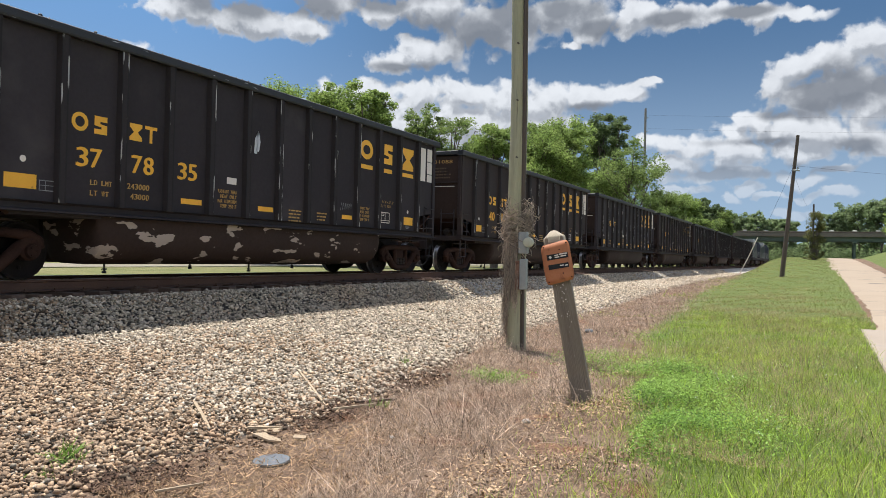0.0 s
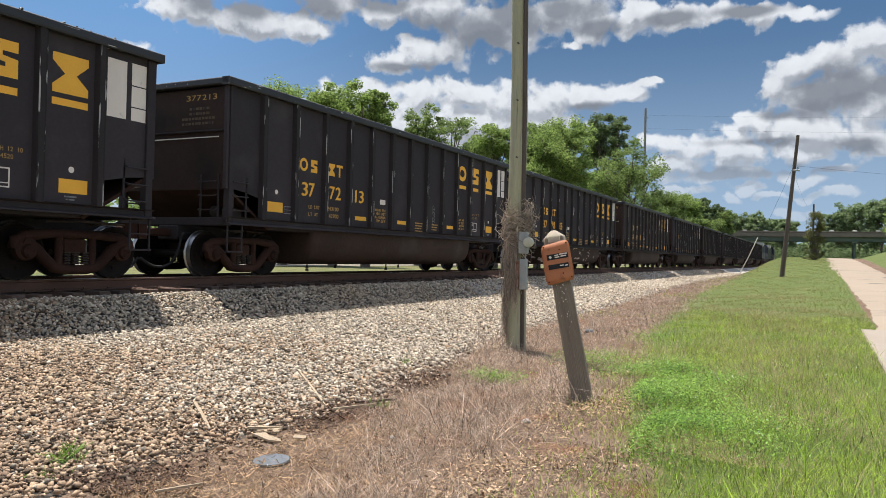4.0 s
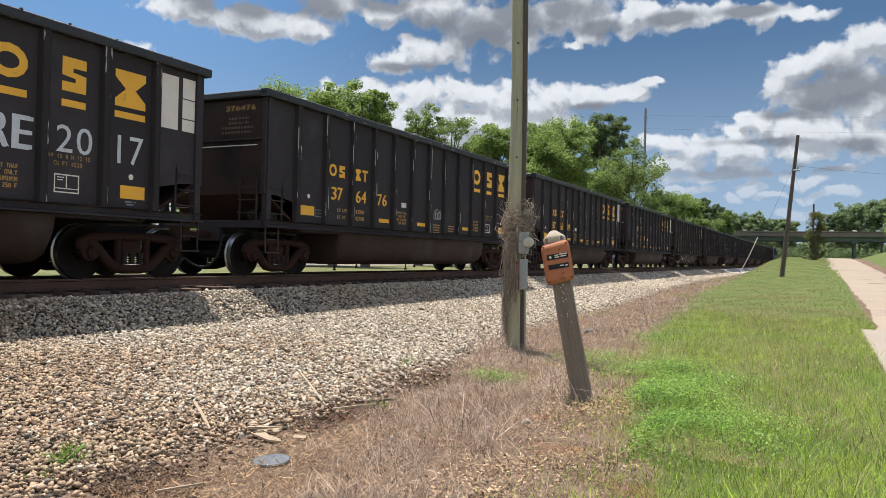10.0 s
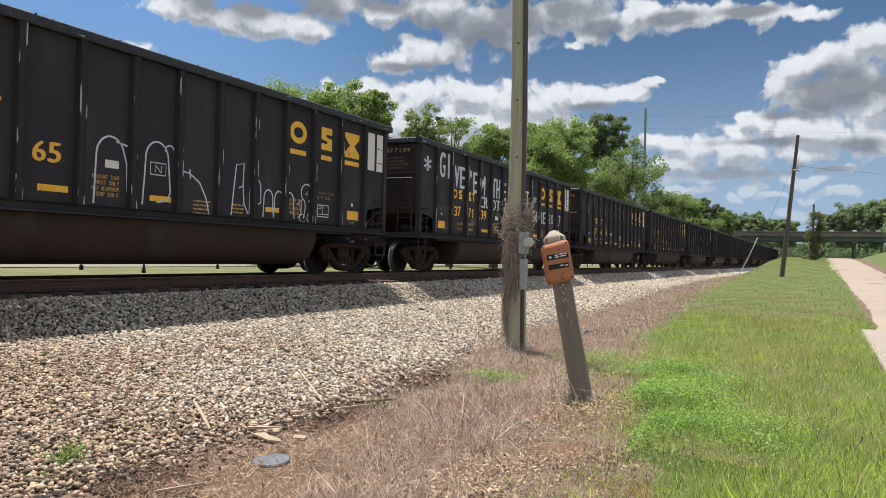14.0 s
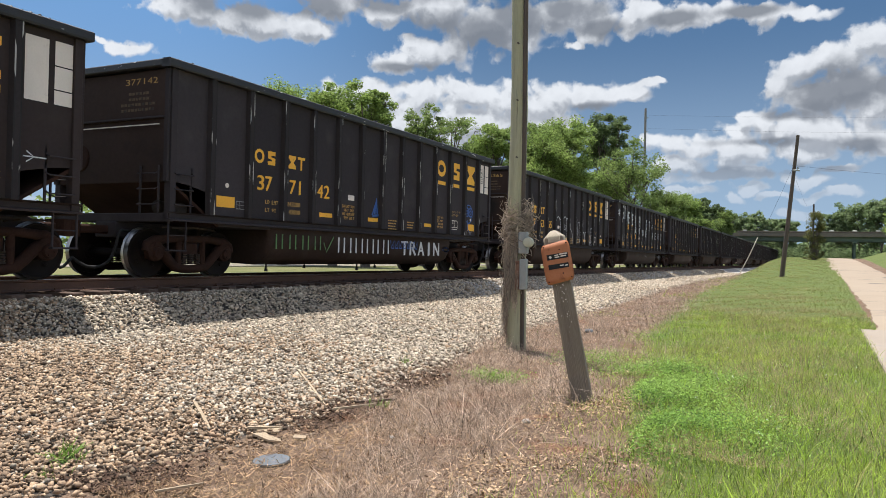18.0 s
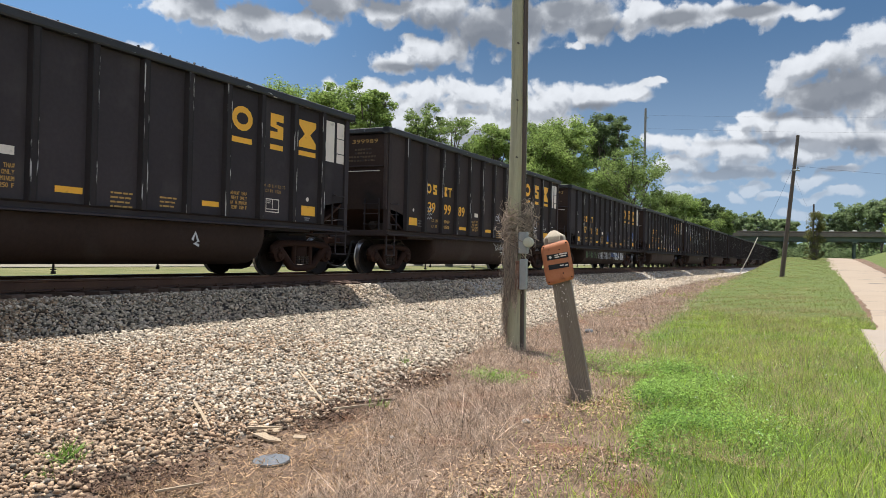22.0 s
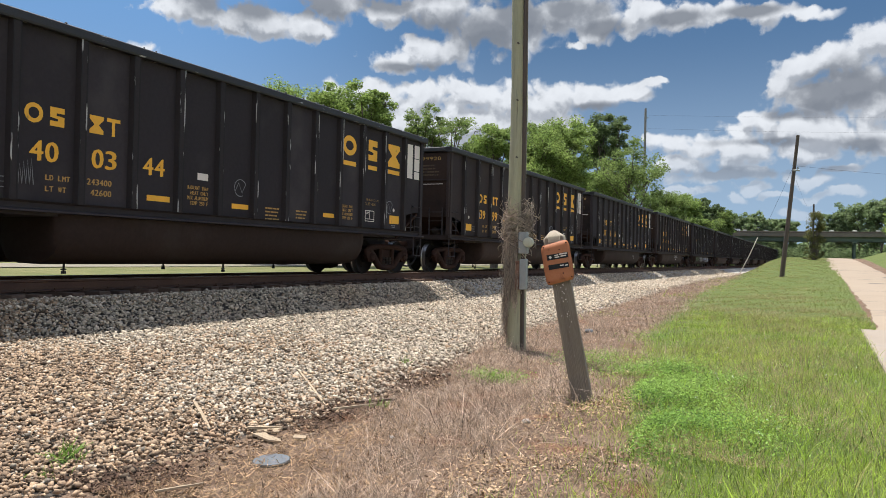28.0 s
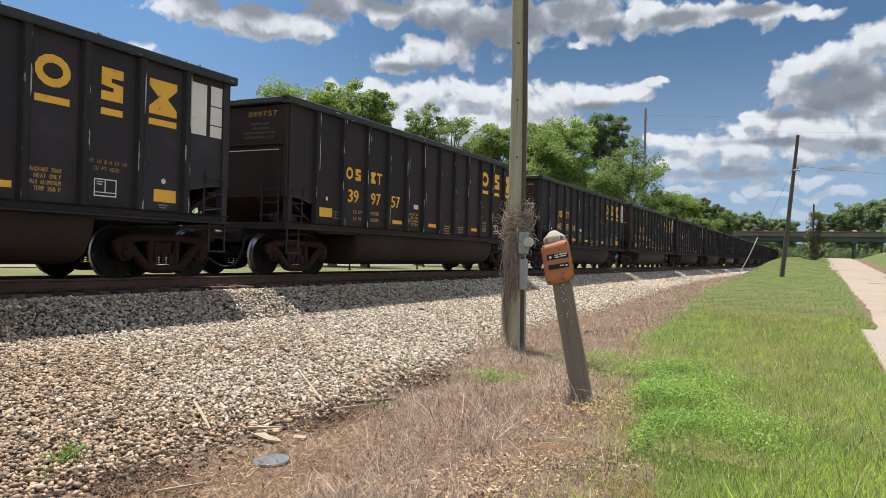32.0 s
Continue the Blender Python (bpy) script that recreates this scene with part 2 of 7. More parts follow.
M_POST = surface("weathered_brown_wood", (0.125, 0.095, 0.066), (0.245, 0.195, 0.142), 1.5, 0.92, 0, 0.008, 10, (9, 9, 0.5), c3=(0.05, 0.038, 0.03), spots=(0.6, 0.74), spot_scale=3, spot_stretch=(8, 8, 0.4))
M_IRON = surface("dull_grey_iron", (0.10, 0.11, 0.12), (0.17, 0.18, 0.19), 14, 0.75, 0.2, 0.002)
M_GALV = surface("dull_galvanised_steel", (0.23, 0.232, 0.215), (0.34, 0.342, 0.315), 6, 0.6, 0.1, 0.001)
M_SIGN = surface("faded_orange_red_sign", (0.34, 0.115, 0.045), (0.42, 0.16, 0.07), 4, 0.6, 0, 0.0, c3=(0.16, 0.055, 0.03), spots=(0.56, 0.70), spot_scale=9, gloss=0.3)
M_DARKGREY = surface("dark_grey_ink", (0.012, 0.012, 0.012), (0.026, 0.025, 0.024), 20, 0.7, gloss=0.2)
M_BARK = surface("grey_brown_bark", (0.07, 0.055, 0.042), (0.14, 0.115, 0.09), 2, 0.95, 0, 0.03, 8, (3, 3, 0.6))
M_CONC = surface("weathered_bridge_concrete", (0.090, 0.078, 0.061), (0.155, 0.135, 0.107), 0.25, 0.9, 0, 0.01, 20, c3=(0.10, 0.095, 0.085), spots=(0.55, 0.75), spot_scale=0.6, spot_stretch=(1, 1, 0.3))
M_GIRDER = surface("dull_green_bridge_paint", (0.055, 0.085, 0.070), (0.08, 0.11, 0.09), 0.4, 0.7)
M_LOCO = surface("dark_blue_loco_paint", (0.018, 0.022, 0.034), (0.03, 0.035, 0.05), 0.6, 0.45)
M_LOCOROOF = surface("pale_grey_loco_paint", (0.30, 0.30, 0.29), (0.38, 0.38, 0.36), 0.6, 0.6)


# ---- the ground ----
def toe(y):
    """x of the foot of the ballast along the track."""
    return np.interp(y, [-50, 3, 7, 12, 16, 27, 44, 70, 95, 2500], [-4.35, -4.1, -4.15, -5.25, -5.7, -5.9, -6.7, -7.4, -8.2, -8.5])


def bank(y):
    """Height of the grassy side, which climbs away from the eye to a crest."""
    return np.interp(y, [-2500, 12, 20, 30, 42, 53, 66, 80, 95, 110, 122, 140, 170, 200, 2500],
                     [0, 0, 0.03, 0.16, 0.38, 0.64, 1.02, 1.45, 1.9, 2.25, 2.4, 2.2, 1.3, 0.8, 1.0])


def ground_z(x, y):
    x, y = np.asarray(x, float), np.asarray(y, float)
    t, b = toe(y), bank(y)
    crown = RAIL_Z - 0.285
    foot, low = -9.4, np.minimum(b, 0.24)
    shelf = 0.20 + 0.3 * low
    slope = np.clip((x + 10.35) / (foot + 10.35), 0, 1)
    slope = 0.75 * slope + 0.25 * slope * slope * (3 - 2 * slope)
    apron = np.clip((x - foot) / (t - foot), 0, 1)
    bed = np.where(x < foot, crown + (shelf - crown) * slope, shelf + (low - shelf) * apron)
    rise = np.clip((x - t) / 3.5, 0, 1)
    rise = rise * rise * (3 - 2 * rise)
    near = bed + (b - np.minimum(b, 0.24)) * rise
    right = np.clip((x - 4.7) / 8, 0, 1)
    near = near + 2.6 * right * np.clip((y - 30) / 40, 0, 1)
    left = np.clip((-13.7 - x) / 3.5, 0, 1)
    z = np.where(x < -13.7, crown + (0.42 - crown) * left, near)
    bumps = 0.035 * np.sin(1.7 * x + 0.6 * y) * np.sin(0.9 * y - 0.4 * x) + 0.02 * np.sin(4.1 * x - 2.3 * y + 1)
    return z + bumps * np.clip((x - t) / 1.0, 0, 1) * np.clip((6 - x) / 2, 0, 1) * np.where(x > 0.7, 0.2, 1)


def grass_left(y):
    """x where the green grass begins, beyond the strip of dead weeds."""
    return np.interp(y, [-50, 4.9, 7.2, 11.3, 18, 31, 50, 80, 2500], [-0.9, -0.98, -1.63, -2.35, -3.4, -4.4, -5.0, -6.4, -7.5])


def ground_sheet():
    xs = np.concatenate([[-2500, -1200, -600, -300, -160, -100, -70, -50, -40, -32, -26, -22, -19, -17.5], np.arange(-16.5, 5.01, 0.16),
                         [5.5, 6.2, 7, 8, 9.5, 11.5, 14, 18, 25, 40, 70, 120, 250, 600, 1200, 2500]])
    ys = np.concatenate([[-2500, -900, -300, -100, -40, -15, -6, -3, -1], np.arange(0, 30, 0.2), np.arange(30, 60, 0.6), np.arange(60, 150, 2.0),
                         [155, 170, 190, 220, 260, 320, 450, 700, 1200, 2500]])
    gx, gy = np.meshgrid(xs, ys)
    gz = ground_z(gx, gy)
    nx, ny = len(xs), len(ys)
    v = np.stack([gx, gy, gz], -1).reshape(-1, 3)
    i = np.arange(nx * ny).reshape(ny, nx)
    f = np.stack([i[:-1, :-1], i[:-1, 1:], i[1:, 1:], i[1:, :-1]], -1).reshape(-1, 4)
    me = bpy.data.meshes.new("ground")
    me.from_pydata(v.tolist(), [], f.tolist())
    for q in me.polygons:
        q.use_smooth = True
    X, Y = v[:, 0], v[:, 1]
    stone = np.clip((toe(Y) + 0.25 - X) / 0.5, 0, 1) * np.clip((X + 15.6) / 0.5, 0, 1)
    green = np.clip((X - grass_left(Y) + 0.35) / 0.7, 0, 1) + np.clip((-17 - X) / 1.0, 0, 1)
    green = green * (1 - np.clip((X - 1.06) / 0.16, 0, 1) * (X < 4.7))
    # loose: where the painted gap shade gives way to the stones' own pale tone
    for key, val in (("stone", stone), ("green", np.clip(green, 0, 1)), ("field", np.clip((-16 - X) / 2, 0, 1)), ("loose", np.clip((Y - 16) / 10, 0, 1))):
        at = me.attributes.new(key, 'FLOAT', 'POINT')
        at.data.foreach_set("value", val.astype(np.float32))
    me.materials.append(ground_material())
    return tagged(new("ground", me), "grassy verge, red dirt and pale ballast bed beside the track", "ground", kind="structure")


def ground_material():
    m = bpy.data.materials.new("verge_ground")
    m.use_nodes = True
    n, l = m.node_tree.nodes, m.node_tree.links
    bsdf = n["Principled BSDF"]
    bsdf.inputs["Roughness"].default_value = 0.95
    bsdf.inputs["Specular IOR Level"].default_value = 0.2
    co = n.new("ShaderNodeTexCoord")

    def noise_of(scale, detail=5.0, stretch=None):
        tx = n.new("ShaderNodeTexNoise")
        tx.inputs["Scale"].default_value, tx.inputs["Detail"].default_value = scale, detail
        src = co.outputs["Object"]
        if stretch:
            mp = n.new("ShaderNodeMapping")
            mp.inputs["Scale"].default_value = stretch
            l.new(src, mp.inputs["Vector"])
            src = mp.outputs[0]
        l.new(src, tx.inputs["Vector"])
        return tx.outputs["Fac"]

    def ramp(src, *stops):
        r = n.new("ShaderNodeValToRGB")
        while len(r.color_ramp.elements) < len(stops):
            r.color_ramp.elements.new(0.5)
        for e, (p, c) in zip(r.color_ramp.elements, stops):
            e.position, e.color = p, (*c, 1)
        l.new(src, r.inputs[0])
        return r.outputs[0]

    def mix(a, b, fac):
        x = n.new("ShaderNodeMix")
        x.data_type = 'RGBA'
        l.new(a, x.inputs[6])
        l.new(b, x.inputs[7])
        l.new(fac, x.inputs[0])
        return x.outputs[2]

    def mask(name, scale, amount):
        at = n.new("ShaderNodeAttribute")
        at.attribute_name = name
        a = n.new("ShaderNodeMath")
        a.operation = 'MULTIPLY_ADD'
        l.new(noise_of(scale), a.inputs[0])
        a.inputs[1].default_value, a.inputs[2].default_value = amount, -amount / 2
        b = n.new("ShaderNodeMath")
        b.operation = 'ADD'
        l.new(a.outputs[0], b.inputs[0])
        l.new(at.outputs["Fac"], b.inputs[1])
        r = n.new("ShaderNodeMapRange")
        r.inputs["From Min"].default_value, r.inputs["From Max"].default_value = 0.4, 0.6
        l.new(b.outputs[0], r.inputs["Value"])
        return r.outputs[0]

    dirt = ramp(noise_of(1.4), (0.30, (0.23, 0.095, 0.05)), (0.44, (0.15, 0.098, 0.068)), (0.66, (0.26, 0.19, 0.138)))
    litter = ramp(noise_of(60, 8.0, (1, 0.4, 1)), (0.38, (0.035, 0.02, 0.013)), (0.68, (0.26, 0.17, 0.105)))
    hay = ramp(noise_of(0.5), (0.3, (0.10, 0.115, 0.036)), (0.7, (0.18, 0.165, 0.07)))
    half = n.new("ShaderNodeValue")
    half.outputs[0].default_value = 0.55
    dirt = mix(dirt, litter, half.outputs[0])
    turf = ramp(noise_of(0.8), (0.3, (0.07, 0.10, 0.022)), (0.55, (0.11, 0.13, 0.038)), (0.75, (0.18, 0.165, 0.066)))
    turf2 = ramp(noise_of(25, 8.0), (0.3, (0.04, 0.065, 0.015)), (0.7, (0.17, 0.20, 0.06)))
    turf = mix(turf, turf2, half.outputs[0])
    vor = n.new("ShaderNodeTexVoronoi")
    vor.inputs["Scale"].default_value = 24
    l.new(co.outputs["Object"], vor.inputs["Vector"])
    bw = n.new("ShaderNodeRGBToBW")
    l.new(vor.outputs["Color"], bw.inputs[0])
    # near bed coloured dark to stand for shade in the gaps between stones
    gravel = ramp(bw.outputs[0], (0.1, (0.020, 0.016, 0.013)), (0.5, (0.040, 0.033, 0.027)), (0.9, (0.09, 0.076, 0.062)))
    turf = mix(turf, hay, mask("field", 0.2, 0.2))
    colour = mix(dirt, turf, mask("green", 1.3, 1.3))
    # farther on the bed is stone-coloured, without the painted gap shade
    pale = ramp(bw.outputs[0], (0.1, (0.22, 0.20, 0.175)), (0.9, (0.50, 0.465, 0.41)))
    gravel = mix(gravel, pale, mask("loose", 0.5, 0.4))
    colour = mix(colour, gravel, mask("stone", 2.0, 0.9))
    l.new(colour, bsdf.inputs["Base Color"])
    b = n.new("ShaderNodeBump")
    b.inputs["Strength"].default_value, b.inputs["Distance"].default_value = 0.9, 0.03
    l.new(noise_of(30, 8.0), b.inputs["Height"])
    l.new(b.outputs[0], bsdf.inputs["Normal"])
    return m


ground = ground_sheet()


def road():
    """A narrow pale lane that follows the bank's height; its left edge is ragged."""
    ys = np.concatenate([np.arange(-60, 0, 10.0), np.arange(0, 60, 0.5), np.arange(60, 150, 3.0), [160, 180, 200, 260, 400]])
    s = Shape()
    cols = 7
    for y in ys:
        left = float(np.interp(y, [-60, 10, 20, 27, 45, 70, 110, 400], [0.85, 0.85, 0.95, 1.10, 1.0, 0.6, 0.05, -1.3]))
        left += 0.10 * noise.noise((0.9 * y, 3.1, 0)) + 0.05 * noise.noise((4.1 * y, 9.1, 0))
        right = left + 3.5
        for k in range(cols):
            x = left + (right - left) * k / (cols - 1)
            s.v.append((x, y, max(float(ground_z(x, y)), float(bank(y))) + 0.03 - (0.05 if k in (0, cols - 1) else 0)))
    for j in range(len(ys) - 1):
        for k in range(cols - 1):
            a = j * cols + k
            s.f.append((a, a + 1, a + cols + 1, a + cols))
    m = surface("tan_worn_asphalt", (0.255, 0.195, 0.135), (0.33, 0.26, 0.185), 0.35, 0.9, 0, 0.004, 60, c3=(0.17, 0.14, 0.115), spots=(0.60, 0.68), spot_scale=0.7, spot_stretch=(0.5, 2.5, 1))
    ob = part("road", s, m, None, "", True)
    return tagged(ob, "narrow tan road with a ragged sandy edge", "road", kind="structure")


road()


def road_patches():
    slab_m = surface("pale_grey_concrete", (0.25, 0.20, 0.15), (0.32, 0.265, 0.205), 0.8, 0.9, 0, 0.004, 30, c3=(0.22, 0.20, 0.18), spots=(0.6, 0.75), spot_scale=1.5)
    ob = part("apron", Shape().box(0.80, 4.6, 9.0, 19.7, 0.0, 0.05, 0.02), slab_m, None)
    tagged(ob, "pale concrete apron at the road's edge", "apron", kind="structure")
    tar = surface("dark_tar_patch", (0.07, 0.058, 0.05), (0.11, 0.092, 0.08), 2, 0.9)
    for x0, x1, y, w in ((2.2, 3.1, 47.0, 0.5), (1.4, 4.2, 52.0, 0.25), (3.4, 4.2, 55.5, 0.5), (1.2, 4.3, 39.0, 0.10), (1.3, 4.4, 31.0, 0.07), (1.1, 4.2, 66.0, 0.3)):
        s = Shape()
        n = 8
        for k in range(n + 1):
            x = x0 + (x1 - x0) * k / n
            for d in (-0.5, 0.5):
                yy = y + d * w * (1 + 0.5 * noise.noise((3 * x, y, d))) + 0.15 * noise.noise((x, y, 7.0))
                s.v.append((x, yy, max(float(ground_z(x, yy)), float(bank(yy))) + 0.036))
        s.f = [(2 * k, 2 * k + 1, 2 * k + 3, 2 * k + 2) for k in range(n)]
        tagged(part("tar_patch", s, tar, None), "dark tar patch on the tan road", "road patch", "tar patches on the road")


road_patches()


def track():
    """Two rails and the ties, seen from the side."""
    t = thing("railway_track", (TRACK_X, 0, RAIL_Z), "railway track with rusty rails on weathered wooden ties", "railway track", kind="structure")
    prof = [(-0.076, -0.186), (0.076, -0.186), (0.076, -0.172), (0.012, -0.155), (0.01, -0.045), (0.037, -0.032), (0.037, -0.006), (0.03, 0.0), (-0.03, 0.0),
            (-0.037, -0.006), (-0.037, -0.032), (-0.01, -0.045), (-0.012, -0.155), (-0.076, -0.172)]
    for side in (-1, 1):
        part("rail", Shape().prism([(side * 0.755 + p, q) for p, q in prof], "y", -60, 320), M_RAIL, t)
        part("rail_head", Shape().box(side * 0.755 - 0.026, side * 0.755 + 0.026, -60, 320, -0.004, 0.0015), M_TREAD, t, "polished running surface")
    shapes = []
    for k in range(4):
        s = Shape().box(-1.30 - 0.02 * k, 1.30 + 0.03 * (k % 2), -0.115, 0.115, -0.375, -0.188, 0.012)
        shapes.append(s.mesh("tie"))
    plate = Shape()
    for side in (-1, 1):
        plate.box(side * 0.755 - 0.17, side * 0.755 + 0.17, -0.09, 0.09, -0.19, -0.172, 0.004)
        for dx in (-0.1, 0.1):
            plate.box(side * 0.755 + dx - 0.014, side * 0.755 + dx + 0.014, -0.05, -0.02, -0.175, -0.135, 0.003)
    pm = plate.mesh("tie_plate")
    for i in range(200):
        y = 2.0 + 0.52 * i + rng.uniform(-0.04, 0.04)
        o = part("tie", shapes[int(rng.integers(4))], M_TIE, t)
        o.matrix_basis = pose(rng.uniform(-0.07, 0.07), y, rng.uniform(-0.02, 0.01), 0, 0, rng.uniform(-1.5, 1.5))
        if i < 90:
            p = part("tie_plate", pm, M_RAIL, t)
            p.matrix_basis = pose(0, y, 0)
    rest = Shape()
    for i in range(330):
        y = -40 + 0.52 * i if i < 80 else 106 + 0.52 * (i - 80)
        rest.box(-1.3, 1.3, y - 0.115, y + 0.115, -0.375, -0.19)
    tagged(part("far_ties", rest, M_TIE, t), kind="stuff")
    return t


track()


# ---- the coal train ----
def glyphs(chars):
    """Outlines of single characters of the built-in font, filled, 1 high, from their left edge."""
    made = {}
    for ch in chars:
        cu = bpy.data.curves.new("glyph", 'FONT')
        cu.body, cu.resolution_u = ch, 3
        ob = new("glyph", cu)
        bpy.context.view_layer.update()
        me = bpy.data.meshes.new_from_object(ob.evaluated_get(bpy.context.evaluated_depsgraph_get()))
        v = [(p.co.x, p.co.y) for p in me.vertices]
        f = [tuple(q.vertices) for q in me.polygons]
        x0, x1 = min(p[0] for p in v), max(p[0] for p in v)
        y1 = max(p[1] for p in v)
        h = 0.70 if ch in "'.,-*" else max(y1, 0.5)
        made[ch] = ([((p[0] - x0) / h, p[1] / h) for p in v], f, (x1 - x0) / h)
        bpy.data.objects.remove(ob)
        bpy.data.meshes.remove(me)
        bpy.data.curves.remove(cu)
    return made


GLYPH = glyphs("0123456789ABCDEFGHILMNOPRTUVWXY'.*")
SIDE = 1.505            # where lettering lies on the side sheets


def write(s, text, y0, y1, z0, z1, x=SIDE, lean=0.0, bold=0.0):
    """Writes text into the box y0..y1, z0..z1 on the near side of a car."""
    n = len(text)
    cell = (y1 - y0) / n
    for k, ch in enumerate(text):
        if ch == " ":
            continue
        v, f, w = GLYPH[ch]
        wide = cell * 0.80 if w > 0.25 else cell * 0.80 * w / 0.6
        a = y0 + cell * k + (cell - wide) / 2
        s.add([(x, a + p / max(w, 0.01) * wide + lean * q, z0 + q * (z1 - z0)) for p, q in v], f)
    return s


def stroke(s, pts, width, x=SIDE):
    """A painted line through points (y, z)."""
    pts = [Vector((0, p[0], p[1])) for p in pts]
    vs, fs = [], []
    for i, p in enumerate(pts):
        d = (pts[min(i + 1, len(pts) - 1)] - pts[max(i - 1, 0)]).normalized()
        o = Vector((0, -d.z, d.y)) * width / 2
        vs += [(x, p.y + o.y, p.z + o.z), (x, p.y - o.y, p.z - o.z)]
    fs = [(2 * i, 2 * i + 1, 2 * i + 3, 2 * i + 2) for i in range(len(pts) - 1)]
    return s.add(vs, fs)


def curl(cy, cz, ry, rz, a0, a1, n=14):
    return [(cy + ry * math.cos(radians(a0 + (a1 - a0) * k / n)), cz + rz * math.sin(radians(a0 + (a1 - a0) * k / n))) for k in range(n + 1)]


def bar(s, y0, y1, z0, z1, x=SIDE):
    return s.add([(x, y0, z0), (x, y1, z0), (x, y1, z1), (x, y0, z1)], [(0, 1, 2, 3)])


def ring(s, cy, cz, ry, rz, t, x=SIDE, n=14):
    """A thick plain ring."""
    vs = []
    for k in range(n):
        a = 2 * math.pi * (k + 0.5) / n
        vs += [(x, cy + ry * math.cos(a), cz + rz * math.sin(a)), (x, cy + (ry - t) * math.cos(a), cz + (rz - t) * math.sin(a))]
    return s.add(vs, [(2 * k, 2 * k + 1, (2 * k + 3) % (2 * n), (2 * k + 2) % (2 * n)) for k in range(n)])


def slab(s, y0, y1, z0, z1, x=SIDE):
    """A plain block with a notch on either side."""
    w, h = y1 - y0, z1 - z0
    p = [(0, 0), (1, 0), (1, 0.52), (0.45, 0.58), (0.45, 0.70), (1, 0.70), (1, 1), (0, 1), (0, 0.46), (0.55, 0.40), (0.55, 0.28), (0, 0.28)]
    tri = [(0, 1, 10, 11), (1, 2, 9, 10), (2, 3, 8, 9), (3, 4, 7, 8), (4, 5, 6, 7)]
    return s.add([(x, y0 + a * w, z0 + b * h) for a, b in p], tri)


def hourglass(s, y0, y1, z0, z1, x=SIDE):
    w, h = y1 - y0, z1 - z0
    p = [(0, 0), (1, 0), (1, 0.2), (0.66, 0.5), (1, 0.8), (1, 1), (0, 1), (0, 0.8), (0.34, 0.5), (0, 0.2)]
    return s.add([(x, y0 + a * w, z0 + b * h) for a, b in p], [(0, 1, 2, 9), (9, 2, 3, 8), (8, 3, 4, 7), (7, 4, 5, 6)])


RIBS = [-6.18, -5.12] + [-4.02 + 1.005 * k for k in range(7)] + [3.0, 3.99, 5.06, 6.09]
CORNICE_END, BODY_END = 7.30, 7.17
SILL0, SILL1, TOP0, TOP1 = 1.05, 1.21, 3.79, 3.95


